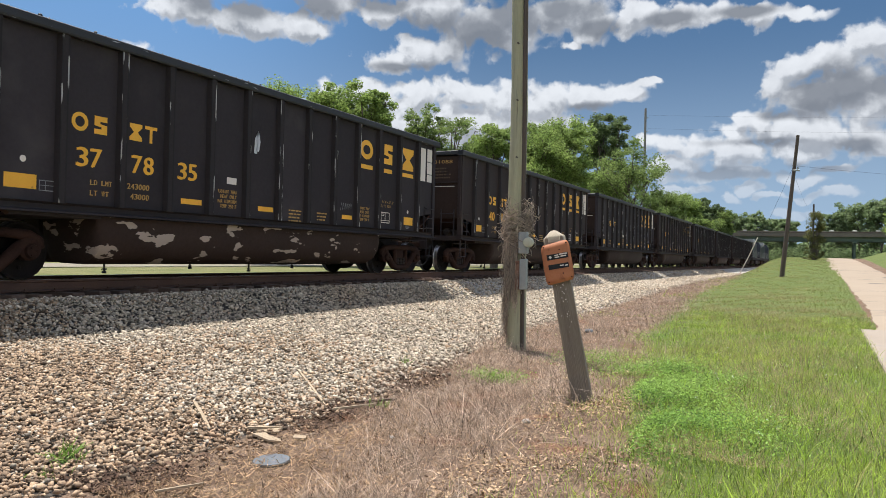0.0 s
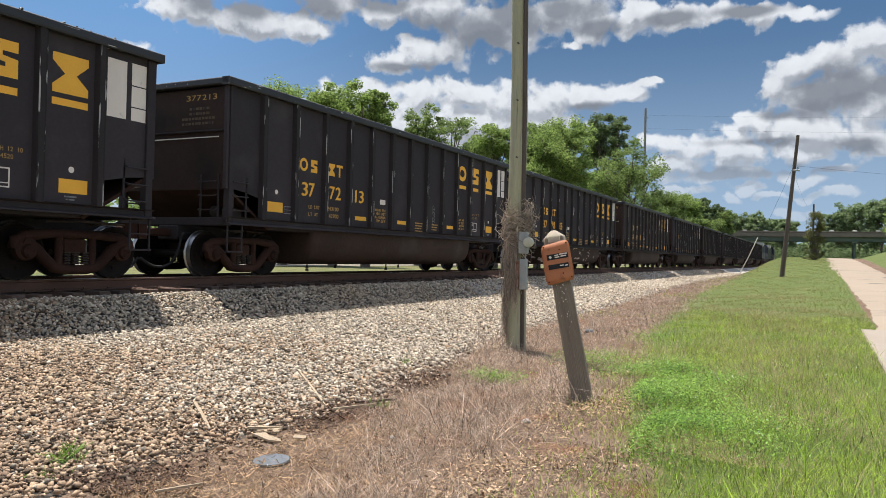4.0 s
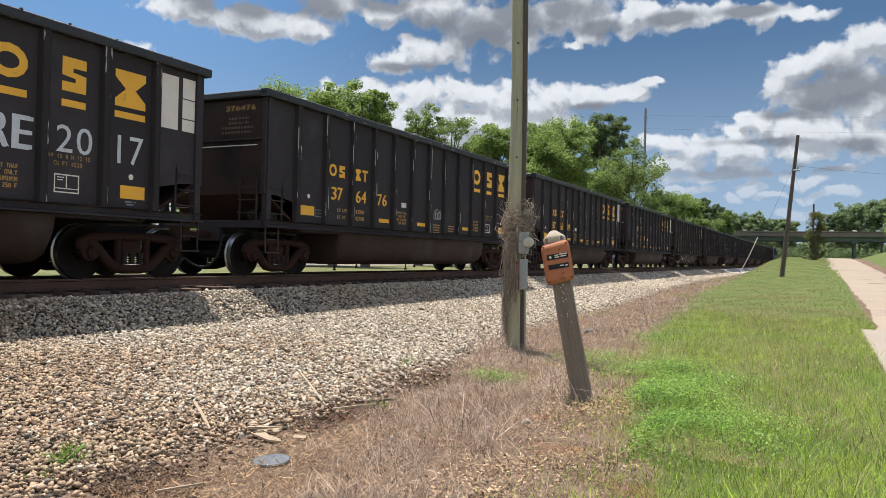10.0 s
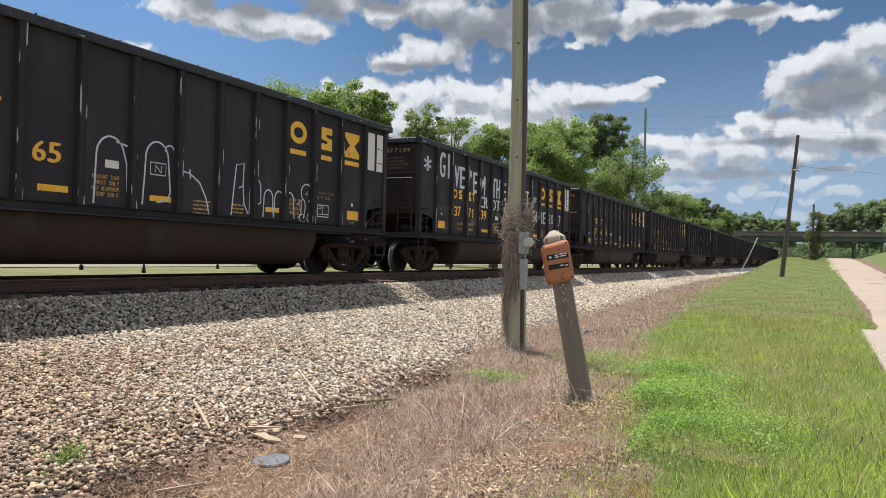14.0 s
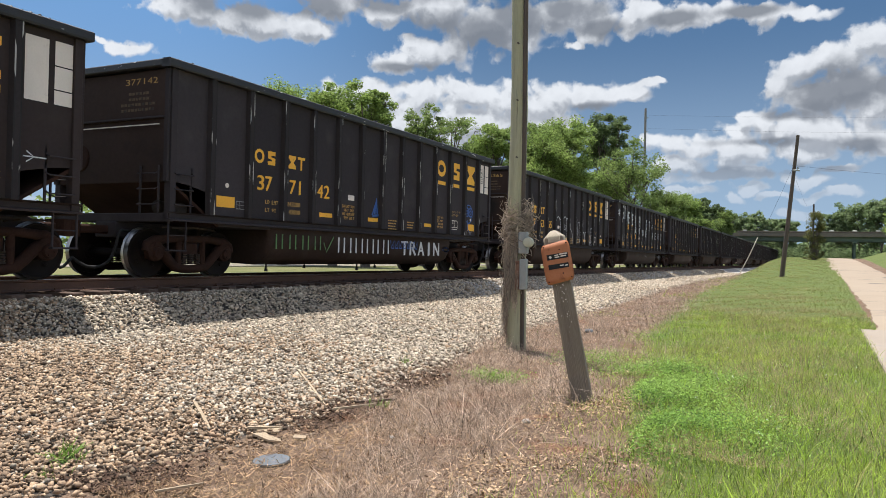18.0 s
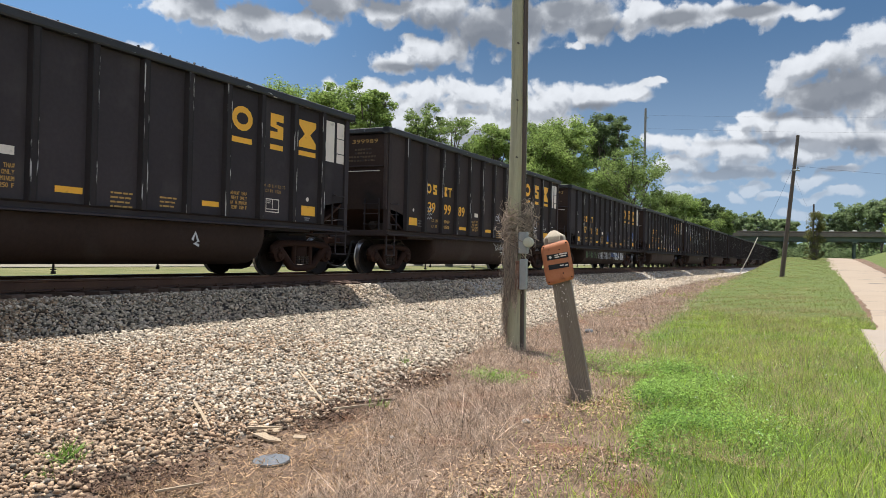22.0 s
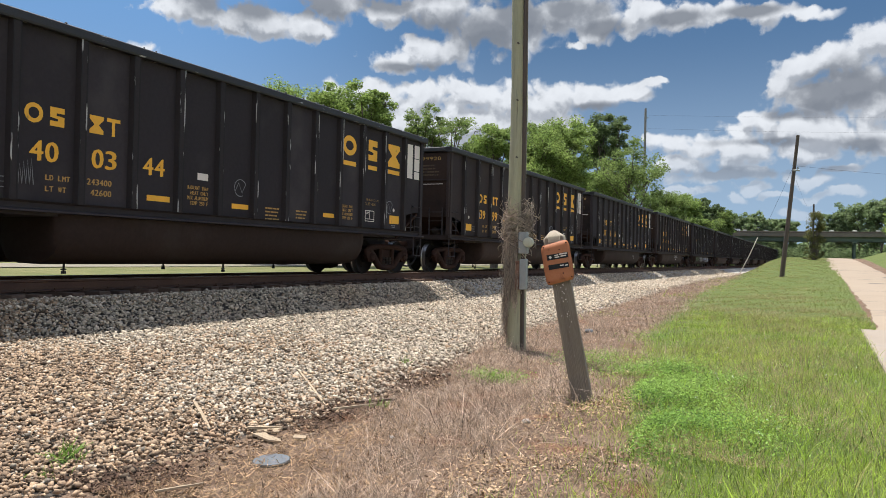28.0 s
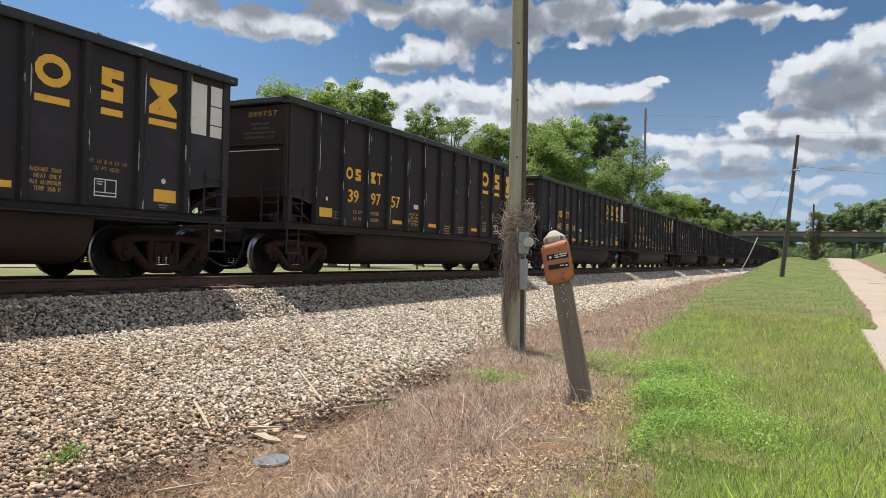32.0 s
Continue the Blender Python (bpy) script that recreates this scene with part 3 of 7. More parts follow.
def truck(parent, y):
    """A two-axle truck; its middle stands at y under the car."""
    t = part("truck", Shape().box(-1.0, 1.0, -0.22, 0.22, 0.42, 0.68, 0.03).box(-0.25, 0.25, -0.3, 0.3, 0.66, 0.80, 0.02)
             .tube([(-0.8, -0.3, 0.45), (0.8, -0.3, 0.45)], 0.05).tube([(-0.8, 0.3, 0.45), (0.8, 0.3, 0.45)], 0.05), M_RUST, parent)
    t.matrix_basis = pose(0, y, 0)
    for side in (-1, 1):
        # side frame: one rounded casting of a top chord, a sagging bottom, columns and jaws, with open windows
        s = Shape()
        x0 = side * 1.0

        def bar_of(pts, r):
            s.tube([(x0, p, q) for p, q in pts], r, 10)
        bar_of([(-1.10, 0.50), (-1.06, 0.62), (-0.90, 0.70), (-0.45, 0.745), (0.45, 0.745), (0.90, 0.70), (1.06, 0.62), (1.10, 0.50)], [0.07, 0.085, 0.09, 0.075, 0.075, 0.09, 0.085, 0.07])
        for e in (-1, 1):
            bar_of([(e * 0.96, 0.62), (e * 0.72, 0.50), (e * 0.55, 0.34), (e * 0.40, 0.21), (e * 0.2, 0.17), (0, 0.165)], [0.11, 0.10, 0.095, 0.095, 0.085, 0.08])
            bar_of([(e * 0.31, 0.72), (e * 0.31, 0.24)], 0.065)
            s.tube([(side * 0.90, e * 0.89, 0.50), (side * 0.94, e * 0.89, 0.50), (side * 1.06, e * 0.89, 0.50), (side * 1.09, e * 0.89, 0.50)], [0.12, 0.19, 0.19, 0.15], 14)
        part("side_frame", s, M_RUST, t, "", True)
        for yy in (-0.17, 0.0, 0.17):
            coil = []
            for k in range(5):
                coil += [(0.045, 0.042 * k), (0.07, 0.042 * k + 0.010), (0.07, 0.042 * k + 0.028)]
            part("spring", Shape().lathe(coil, "z", (side * 1.0, yy, 0.255), 7), M_SPRING, t)
        for yy in (-0.89, 0.89):
            c = Shape().lathe([(0.04, side * 1.15), (0.10, side * 1.14), (0.115, side * 1.10), (0.125, side * 1.02), (0.125, side * 0.88)], "x", (0, yy, 0.457), 14)
            for k in range(3):
                a = k * 2.094
                c.lathe([(0.018, side * 1.165), (0.018, side * 1.13)], "x", (0, yy + 0.062 * math.cos(a), 0.457 + 0.062 * math.sin(a)), 6)
            part("bearing_cap", c, M_RUST, t, "", True)
    for yy in (-0.89, 0.89):
        w = Shape().tube([(-0.9, 0, 0), (0.9, 0, 0)], 0.085, 10)
        for side in (-1, 1):
            w.lathe([(0.12, side * 0.66), (0.14, side * 0.70), (0.30, side * 0.735), (0.405, side * 0.73), (0.415, side * 0.695), (0.483, side * 0.69), (0.485, side * 0.71),
                     (0.457, side * 0.725), (0.455, side * 0.83), (0.42, side * 0.83), (0.40, side * 0.81), (0.25, side * 0.775), (0.15, side * 0.80), (0.13, side * 0.86), (0.09, side * 0.86)], "x", (0, 0, 0), 22)
        for k in range(4):
            a = k * math.pi / 2
            w.box(0.79, 0.812, 0.26 * math.cos(a) - 0.03, 0.26 * math.cos(a) + 0.03, 0.26 * math.sin(a) - 0.03, 0.26 * math.sin(a) + 0.03, 0.008)
        ws = part("wheelset", w, M_WHEEL, t, "", True)
        ws.data.materials.append(M_TREAD)
        for poly in ws.data.polygons:
            if min(math.hypot(ws.data.vertices[i].co.y, ws.data.vertices[i].co.z) for i in poly.vertices) > 0.45:
                poly.material_index = 1
        ws.matrix_basis = pose(0, yy, 0.457)
    return t


def coal_car(paint):
    car = thing("coal_car", (TRACK_X, 0, RAIL_Z), "black coal gondola car with ribbed steel sides and yellow stencils", "freight car", "cars of the coal train")
    edges = RIBS
    panels = {}
    for side in (-1, 1):
        for k in range(len(edges) - 1):
            w = round(edges[k + 1] - edges[k], 3)
            if (w, side) not in panels:
                s = Shape().box(1.47 * side, 1.50 * side, -w / 2, w / 2, SILL1, TOP0, 0.004)
                panels[w, side] = s.mesh("side_panel")
            o = part("side_panel", panels[w, side], paint, car)
            o.matrix_basis = pose(0, (edges[k] + edges[k + 1]) / 2, 0)
        for end in (-1, 1):
            e0, e1 = end * 6.1, end * BODY_END
            prof = [(end * 6.09, 1.60), (end * 6.35, 1.66), (end * 6.7, 1.73), (e1, 1.78), (e1, TOP0), (end * 6.09, TOP0)]
            part("end_bay_panel", Shape().prism(prof, "x", min(1.47 * side, 1.5 * side), max(1.47 * side, 1.5 * side)), paint, car)
            part("corner_post", Shape().box(min(1.40 * side, 1.55 * side), max(1.40 * side, 1.55 * side), min(e1, e1 - end * 0.14), max(e1, e1 - end * 0.14), SILL0, TOP0, 0.008), paint, car)
        ribm = Shape()
        ribm.prism([(a, b) for a, b in ((side * 1.495, -0.085), (side * 1.585, -0.065), (side * 1.60, -0.05), (side * 1.60, 0.05), (side * 1.585, 0.065), (side * 1.495, 0.085))], "z", SILL1 - 0.01, TOP0 + 0.01)
        n_main = len(ribm.f)
        for ya in (-0.062, 0.040):
            ribm.box(min(1.595 * side, 1.6025 * side), max(1.595 * side, 1.6025 * side), ya, ya + 0.022, SILL1, TOP0)
        rm = ribm.mesh("rib")
        rm.materials.append(M_RIB)
        rm.materials.append(M_SCUFF)
        for q in rm.polygons:
            q.material_index = 1 if q.index >= n_main else 0
        for y in edges:
            o = part("rib", rm, M_RIB, car)
            o.matrix_basis = pose(0, y, 0)
        s = Shape().prism([(side * 1.42, TOP0), (side * 1.62, TOP0), (side * 1.63, TOP0 + 0.03), (side * 1.63, TOP1 - 0.02), (side * 1.60, TOP1), (side * 1.42, TOP1)], "y", -CORNICE_END, CORNICE_END)
        part("top_rail", s, M_CORNICE, car, "black top rail with scuffed paint")
        s = Shape().prism([(side * 1.42, SILL0), (side * 1.61, SILL0), (side * 1.61, SILL0 + 0.025), (side * 1.52, SILL0 + 0.05), (side * 1.52, SILL1 - 0.03), (side * 1.60, SILL1), (side * 1.42, SILL1)], "y", -7.2, 7.2)
        part("side_sill", s, paint, car)
        for end in (-1, 1):
            st = Shape()
            y = end * 6.95
            st.box(min(1.5 * side, 1.53 * side), max(1.5 * side, 1.53 * side), y - 0.22, y - 0.19, 0.52, SILL0, 0.004)
            st.box(min(1.5 * side, 1.53 * side), max(1.5 * side, 1.53 * side), y + 0.19, y + 0.22, 0.52, SILL0, 0.004)
            st.box(min(1.46 * side, 1.55 * side), max(1.46 * side, 1.55 * side), y - 0.22, y + 0.22, 0.50, 0.53, 0.004)
            st.box(min(1.5 * side, 1.53 * side), max(1.5 * side, 1.53 * side), y - 0.22, y + 0.22, 0.78, 0.80, 0.004)
            part("step", st, M_BLACK, car)
            ld = Shape()
            for yy in (end * 7.08, end * 6.62):
                ld.box(min(1.47 * side, 1.5 * side), max(1.47 * side, 1.5 * side), yy - 0.02, yy + 0.02, SILL1, 2.05, 0.004)
            for z in (1.34, 1.62, 1.90):
                ld.tube([(1.5 * side, end * 7.08, z + 0.04), (1.57 * side, end * 7.07, z), (1.57 * side, end * 6.63, z), (1.5 * side, end * 6.62, z + 0.04)], 0.013, 6)
            part("ladder", ld, M_BLACK, car)
    for end in (-1, 1):
        e = end * BODY_END
        s = Shape().box(-1.5, 1.5, min(e, e - end * 0.05), max(e, e - end * 0.05), 1.75, TOP0, 0.005)
        part("end_wall", s, M_END, car)
        part("end_beam", Shape().box(-1.40, 1.40, min(e, e + end * 0.05), max(e, e + end * 0.05), 2.9, 2.94, 0.01), paint, car)
        for x in (-1.47, 1.47):
            part("end_post", Shape().box(x - 0.05, x + 0.05, min(e, e + end * 0.06), max(e, e + end * 0.06), 1.75, TOP0, 0.01), paint, car)
        part("end_top_rail", Shape().box(-1.6, 1.6, min(e - end * 0.08, end * CORNICE_END), max(e - end * 0.08, end * CORNICE_END), TOP0 + 0.02, TOP1 - 0.004, 0.02), M_CORNICE, car)
        sl = Shape().add([(-1.46, e - end * 0.02, 1.76), (1.46, e - end * 0.02, 1.76), (1.46, end * 5.9, 0.98), (-1.46, end * 5.9, 0.98),
                          (-1.46, e - end * 0.06, 1.80), (1.46, e - end * 0.06, 1.80), (1.46, end * 5.85, 1.02), (-1.46, end * 5.85, 1.02)],
                         [(0, 1, 2, 3), (7, 6, 5, 4), (0, 4, 5, 1), (2, 6, 7, 3), (0, 3, 7, 4), (1, 5, 6, 2)])
        part("slope_sheet", sl, M_RUST, car)
        part("end_sill", Shape().box(-1.5, 1.5, min(end * 7.02, end * 7.2), max(end * 7.02, end * 7.2), SILL0 - 0.02, SILL1 - 0.02, 0.015).box(-0.28, 0.28, min(end * 5.2, end * 7.25), max(end * 5.2, end * 7.25), 0.74, SILL0 - 0.02, 0.02), paint, car)
        lad = Shape()
        for xx in (1.28, 0.82):
            lad.box(xx - 0.02, xx + 0.02, min(e, e + end * 0.03), max(e, e + end * 0.03), SILL1 - 0.02, 2.05, 0.004)
        for z in (1.34, 1.62, 1.90):
            lad.tube([(1.28, e + end * 0.02, z + 0.04), (1.27, e + end * 0.10, z), (0.83, e + end * 0.10, z), (0.82, e + end * 0.02, z + 0.04)], 0.013, 6)
        part("end_ladder", lad, M_BLACK, car)
        c = Shape().box(-0.09, 0.09, min(end * 7.2, end * 7.85), max(end * 7.2, end * 7.85), 0.80, 0.96, 0.03)
        c.prism([(-0.16, end * 7.80), (0.05, end * 7.80), (0.17, end * 7.92), (0.15, end * 8.09), (0.02, end * 8.09), (-0.03, end * 7.97), (-0.16, end * 8.00)], "z", 0.73, 1.02)
        part("coupler", c, M_RUST, car)
        h = Shape().tube([(0.55, end * 7.2, 0.86), (0.56, end * 7.34, 0.865), (0.56, end * 7.39, 0.83), (0.55, end * 7.42, 0.72), (0.53, end * 7.44, 0.56), (0.50, end * 7.48, 0.40), (0.46, end * 7.55, 0.28), (0.41, end * 7.64, 0.21), (0.35, end * 7.74, 0.185), (0.29, end * 7.85, 0.20), (0.24, end * 7.95, 0.26), (0.2, end * 8.08, 0.36)], 0.028, 10)
        part("air_hose", h, M_DARKGREY, car, "dark rubber air hose", True)
    bw = Shape().lathe([(0.24, 0), (0.27, 0.015), (0.27, 0.035), (0.24, 0.05), (0.21, 0.035), (0.21, 0.015)], "y", (-0.85, -BODY_END - 0.14, 2.25), 18)
    for k in range(3):
        a = 2.094 * k
        bw.tube([(-0.85, -BODY_END - 0.11, 2.25), (-0.85 + 0.23 * math.cos(a), -BODY_END - 0.115, 2.25 + 0.23 * math.sin(a))], 0.014, 6)
    bw.tube([(-0.85, -BODY_END + 0.02, 2.25), (-0.85, -BODY_END - 0.13, 2.25)], 0.03, 8)
    part("brake_wheel", bw, M_RUST, car)
    cyl = Shape().lathe([(0.04, -0.25), (0.12, -0.22), (0.125, 0.16), (0.09, 0.2)], "y", (0.85, -6.62, 1.33), 14).box(1.05, 1.30, -6.85, -6.5, 1.18, 1.40, 0.03)
    part("brake_valve", cyl, M_SPRING, car, "dark grey brake valve and cylinder on the end platform", True)
    # the two round-bottomed tubs, hung between the trucks
    prof = [(0.06, 1.04), (0.06, 0.42), (0.12, 0.31), (0.25, 0.26), (0.80, 0.25), (1.10, 0.29), (1.30, 0.41), (1.41, 0.60), (1.45, 0.80), (1.45, 1.04)]
    for side in (-1, 1):
        s = Shape()
        rows = [(-4.34, 0.92), (-4.31, 0.55), (-4.24, 0.2), (-4.12, 0.0), (0, 0), (4.12, 0.0), (4.24, 0.2), (4.31, 0.55), (4.34, 0.92)]
        n = len(prof)
        for y, sq in rows:
            s.v += [(side * (p * (1 - 0.05 * sq)), y, 1.04 - (1.04 - q) * (1 - 0.85 * sq ** 2)) for p, q in prof]
        for j in range(len(rows) - 1):
            s.f += [(j * n + k, j * n + k + 1, (j + 1) * n + k + 1, (j + 1) * n + k) for k in range(n - 1)]
        s.f += [tuple(range(n)), tuple(range((len(rows) - 1) * n, len(rows) * n))]
        part("tub", s, M_TUB, car, "round-bottomed steel tub with brown grime", True)
    part("floor", Shape().box(-1.42, 1.42, -5.95, 5.95, 1.0, 1.06), paint, car)
    for x, y in ((0.9, -3.78), (0.9, -0.15), (-0.9, -0.06), (-0.9, 3.60)):
        s = Shape().tube([(x, y, 0.27), (x, y, 0.12)], 0.018, 6).box(x - 0.015, x + 0.015, y - 0.05, y + 0.05, 0.155, 0.18, 0.008).tube([(x, y, 0.14), (x, y, 0.095)], 0.04, 6)
        part("drain_hook", s, M_DARKGREY, car)
    for end in (-1, 1):
        truck(car, end * 6.12)
        s = Shape().tube([(1.05, end * 5.55, 0.93), (1.12, end * 6.2, 0.96), (1.15, end * 6.95, 0.94)], 0.016, 6)
        s.tube([(0.95, end * 6.35, 0.90), (1.22, end * 6.42, 0.93), (1.22, end * 6.80, 0.93)], 0.014, 6)
        part("brake_rod", s, M_SPRING, car, "rubbed steel brake rod")
    # the load: a lumpy black surface just under the top rail
    s = Shape()
    ny, nx = 40, 9
    for j in range(ny + 1):
        for i in range(nx + 1):
            x, y = -1.42 + 2.84 * i / nx, -7.1 + 14.2 * j / ny
            z = 3.80 + 0.16 * (1 - (x / 1.42) ** 2) + 0.07 * noise.noise((2.1 * x, 1.3 * y, 0.5))
            s.v.append((x, y, z))
    for j in range(ny):
        for i in range(nx):
            a = j * (nx + 1) + i
            s.f.append((a, a + 1, a + nx + 2, a + nx + 1))
    part("coal_load", s, M_COAL, car, "loose black coal")
    stencils(car)
    return car


def lumps(car, seed):
    """Coal lumps left lying along the near top rail."""
    r = random.Random(seed)
    s = Shape()
    y = -7.0
    while y < 6.6:
        y += r.uniform(0.02, 0.22) if noise.noise((0.7 * y, seed * 3.3, 0)) > -0.05 else r.uniform(0.2, 0.9)
        q = r.uniform(0.008, 0.024)
        x = r.uniform(1.45, 1.61)
        m = pose(x, y, TOP1 + q * 0.4, r.uniform(0, 90), r.uniform(0, 90), r.uniform(0, 90))
        s.box(-q, q, -q * 1.3, q * 1.3, -q * 0.8, q * 0.8, q * 0.5, m)
    tagged(part("coal", s, M_COAL, car), kind="stuff")


def car_number(car, number, index):
    for text, y in zip(number, (-4.85, -3.80, -2.79)):
        s = write(Shape(), text, y - 0.012, y + 0.488, 1.815, 2.115)
        write(s, text, y + 0.012, y + 0.512, 1.825, 2.125, SIDE + 0.002)
        part("car_number", s, M_YELLOW, car, "yellow stencilled number")
    for text, a, b, c, d in ((LOADS[index][0], -3.87, -3.40, 1.54, 1.635), (LOADS[index][1], -3.80, -3.40, 1.37, 1.465)):
        s = write(write(Shape(), text, a, b, c, d), text, a + 0.008, b + 0.008, c + 0.003, d + 0.003, SIDE + 0.002)
        part("data_stencil", s, M_SMALL, car, "small ochre stencilled weight")


def end_number(car, number):
    s = write(Shape(), "".join(number), 0.35, 1.20, 3.55, 3.66)
    s.v = [(p[1], -BODY_END - 0.006, p[2]) for p in s.v]
    part("end_number", s, M_SMALL, car, "faded number on the rear wall")


def stencils(car):
    """Lettering that all cars share: capacity data, patches and panels. The mark and the logo are plain shapes."""
    part("reporting_mark", slab(ring(Shape(), -4.78, 2.52, 0.15, 0.15, 0.065), -4.52, -4.28, 2.37, 2.66), M_YELLOW, car, "yellow plain marks")
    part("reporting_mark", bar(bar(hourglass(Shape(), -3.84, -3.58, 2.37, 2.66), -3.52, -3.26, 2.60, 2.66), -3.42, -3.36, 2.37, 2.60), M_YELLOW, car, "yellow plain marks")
    part("logo", bar(ring(Shape(), 3.46, 3.205, 0.30, 0.25, 0.13), 3.17, 3.75, 2.71, 2.82), M_YELLOW, car, "yellow ring with a bar below")
    part("logo", bar(slab(Shape(), 4.31, 4.73, 2.95, 3.48), 4.31, 4.73, 2.71, 2.82), M_YELLOW, car, "yellow notched block with a bar below")
    part("logo", bar(hourglass(Shape(), 5.27, 5.89, 2.90, 3.51), 5.27, 5.89, 2.71, 2.82), M_YELLOW, car, "yellow hourglass shape with a bar below")
    for a, b, c, d in ((-5.98, -5.48, 1.385, 1.60), (-2.68, -2.17, 1.375, 1.475), (-0.60, -0.12, 1.375, 1.475), (2.42, 2.86, 1.375, 1.475), (5.42, 5.92, 1.37, 1.59)):
        part("reflector", bar(Shape(), a, b, c, d), M_YELLOW, car, "yellow reflective patch")
    for text, a, b, c, d in (("LD LMT", -4.58, -4.16, 1.54, 1.62), ("LT WT", -4.58, -4.22, 1.37, 1.45)):
        s = write(write(Shape(), text, a, b, c, d), text, a + 0.008, b + 0.008, c + 0.003, d + 0.003, SIDE + 0.002)
        part("data_stencil", s, M_SMALL, car, "small ochre stencilled words")
    for y in (-1.68, 3.20):
        s = Shape()
        for k, text in enumerate(("RADIANT THAW", " HEAT ONLY", "MAX ALUMINUM", " TEMP 250 F")):
            for d in (0, 1):
                write(s, text, y - 0.08 + 0.02 * (k % 2) + 0.006 * d, y + 0.44 + 0.006 * d, 1.66 - 0.095 * k, 1.728 - 0.095 * k, SIDE + 0.002 * d)
        part("data_stencil", s, M_SMALL, car, "small ochre stencilled words")
    s = write(write(Shape(), "EXW 10 8 H 12 10", 4.06, 4.84, 1.90, 1.965), "CU FT 4520", 4.20, 4.70, 1.79, 1.855)
    part("data_stencil", s, M_SMALL, car, "small ochre stencilled words")
    for y0, w, z, k in ((0.40, 0.44, 1.47, 4), (1.42, 0.38, 1.47, 3)):
        s = Shape()
        for j in range(k):
            a = 0.03 * ((j * 7) % 3)
            x = y0
            while x < y0 + w - a:
                q = 0.05 + 0.05 * ((j * 5 + int(x * 31)) % 3)
                bar(s, x, min(x + q, y0 + w - a), z - 0.075 * j - 0.03, z - 0.075 * j)
                x += q + 0.02
        tagged(part("data_stencil", s, M_SMALL, car, "lines of unreadable ochre stencil"), kind="stuff")
    part("white_panel", bar(Shape(), 6.24, 6.62, 2.70, 3.66), M_WHITE, car, "white painted panel")
    for c, d in ((2.70, 2.915), (2.935, 3.28), (3.30, 3.67)):
        part("white_panel", bar(Shape(), 6.72, 7.02, c, d), M_WHITE, car, "white painted panel")
    part("label_plate", bar(Shape(), -1.52, -1.25, 1.85, 1.98), M_WHITE, car, "white paper label")
    for y, z in ((5.63, 1.74), (-5.70, 1.82)):
        part("dot", Shape().add([(SIDE, y + 0.05 * math.cos(k * 0.524), z + 0.05 * math.sin(k * 0.524)) for k in range(12)], [tuple(range(12))]), M_WHITE, car, "white painted dot")
    s = Shape()
    for a, b, c, d in ((4.22, 4.65, 1.37, 1.39), (4.22, 4.65, 1.64, 1.66), (4.22, 4.24, 1.39, 1.64), (4.63, 4.65, 1.39, 1.64), (4.42, 4.44, 1.45, 1.64), (4.24, 4.63, 1.43, 1.445), (4.27, 4.39, 1.60, 1.615), (4.27, 4.37, 1.56, 1.575)):
        bar(s, a, b, c, d)
    part("boxed_stencil", s, M_WHITE, car, "white boxed stencil")
    s = Shape()
    for a, b, c, d in ((-5.44, -5.17, 1.37, 1.385), (-5.44, -5.17, 1.52, 1.535), (-5.44, -5.425, 1.385, 1.52), (-5.185, -5.17, 1.385, 1.52), (-5.34, -5.33, 1.385, 1.52), (-5.42, -5.19, 1.45, 1.46)):
        bar(s, a, b, c, d)
    part("tag_box", s, M_SPRAYTHIN, car)
    part("tag_plate", bar(bar(Shape(), 5.52, 5.74, 1.305, 1.33), 5.55, 5.70, 1.262, 1.285), M_SPRAYTHIN, car, "small worn grey tag")
    # marks on the rear wall, too worn to read
    y = -BODY_END - 0.006
    for z, a, b, h in ((3.36, 0.45, 1.0, 0.05), (3.26, 0.45, 1.0, 0.05), (3.16, 0.25, 1.15, 0.05), (3.06, 0.25, 1.1, 0.05)):
        s = Shape()
        x = a
        while x < b:
            s.add([(x, y, z), (min(x + 0.07, b), y, z), (min(x + 0.07, b), y, z + h), (x, y, z + h)], [(0, 1, 2, 3)])
            x += 0.09
        tagged(part("end_stencil", s, M_FAINT, car), kind="stuff")
    part("end_stripe", Shape().box(-1.2, 1.3, -BODY_END - 0.056, -BODY_END - 0.05, 2.78, 2.80), M_WHITE, car)


class Marks:
    """Sprayed strokes, each a part of its own."""

    def __init__(self):
        self.items = []

    def piece(self):
        self.items.append(Shape())
        return self.items[-1]


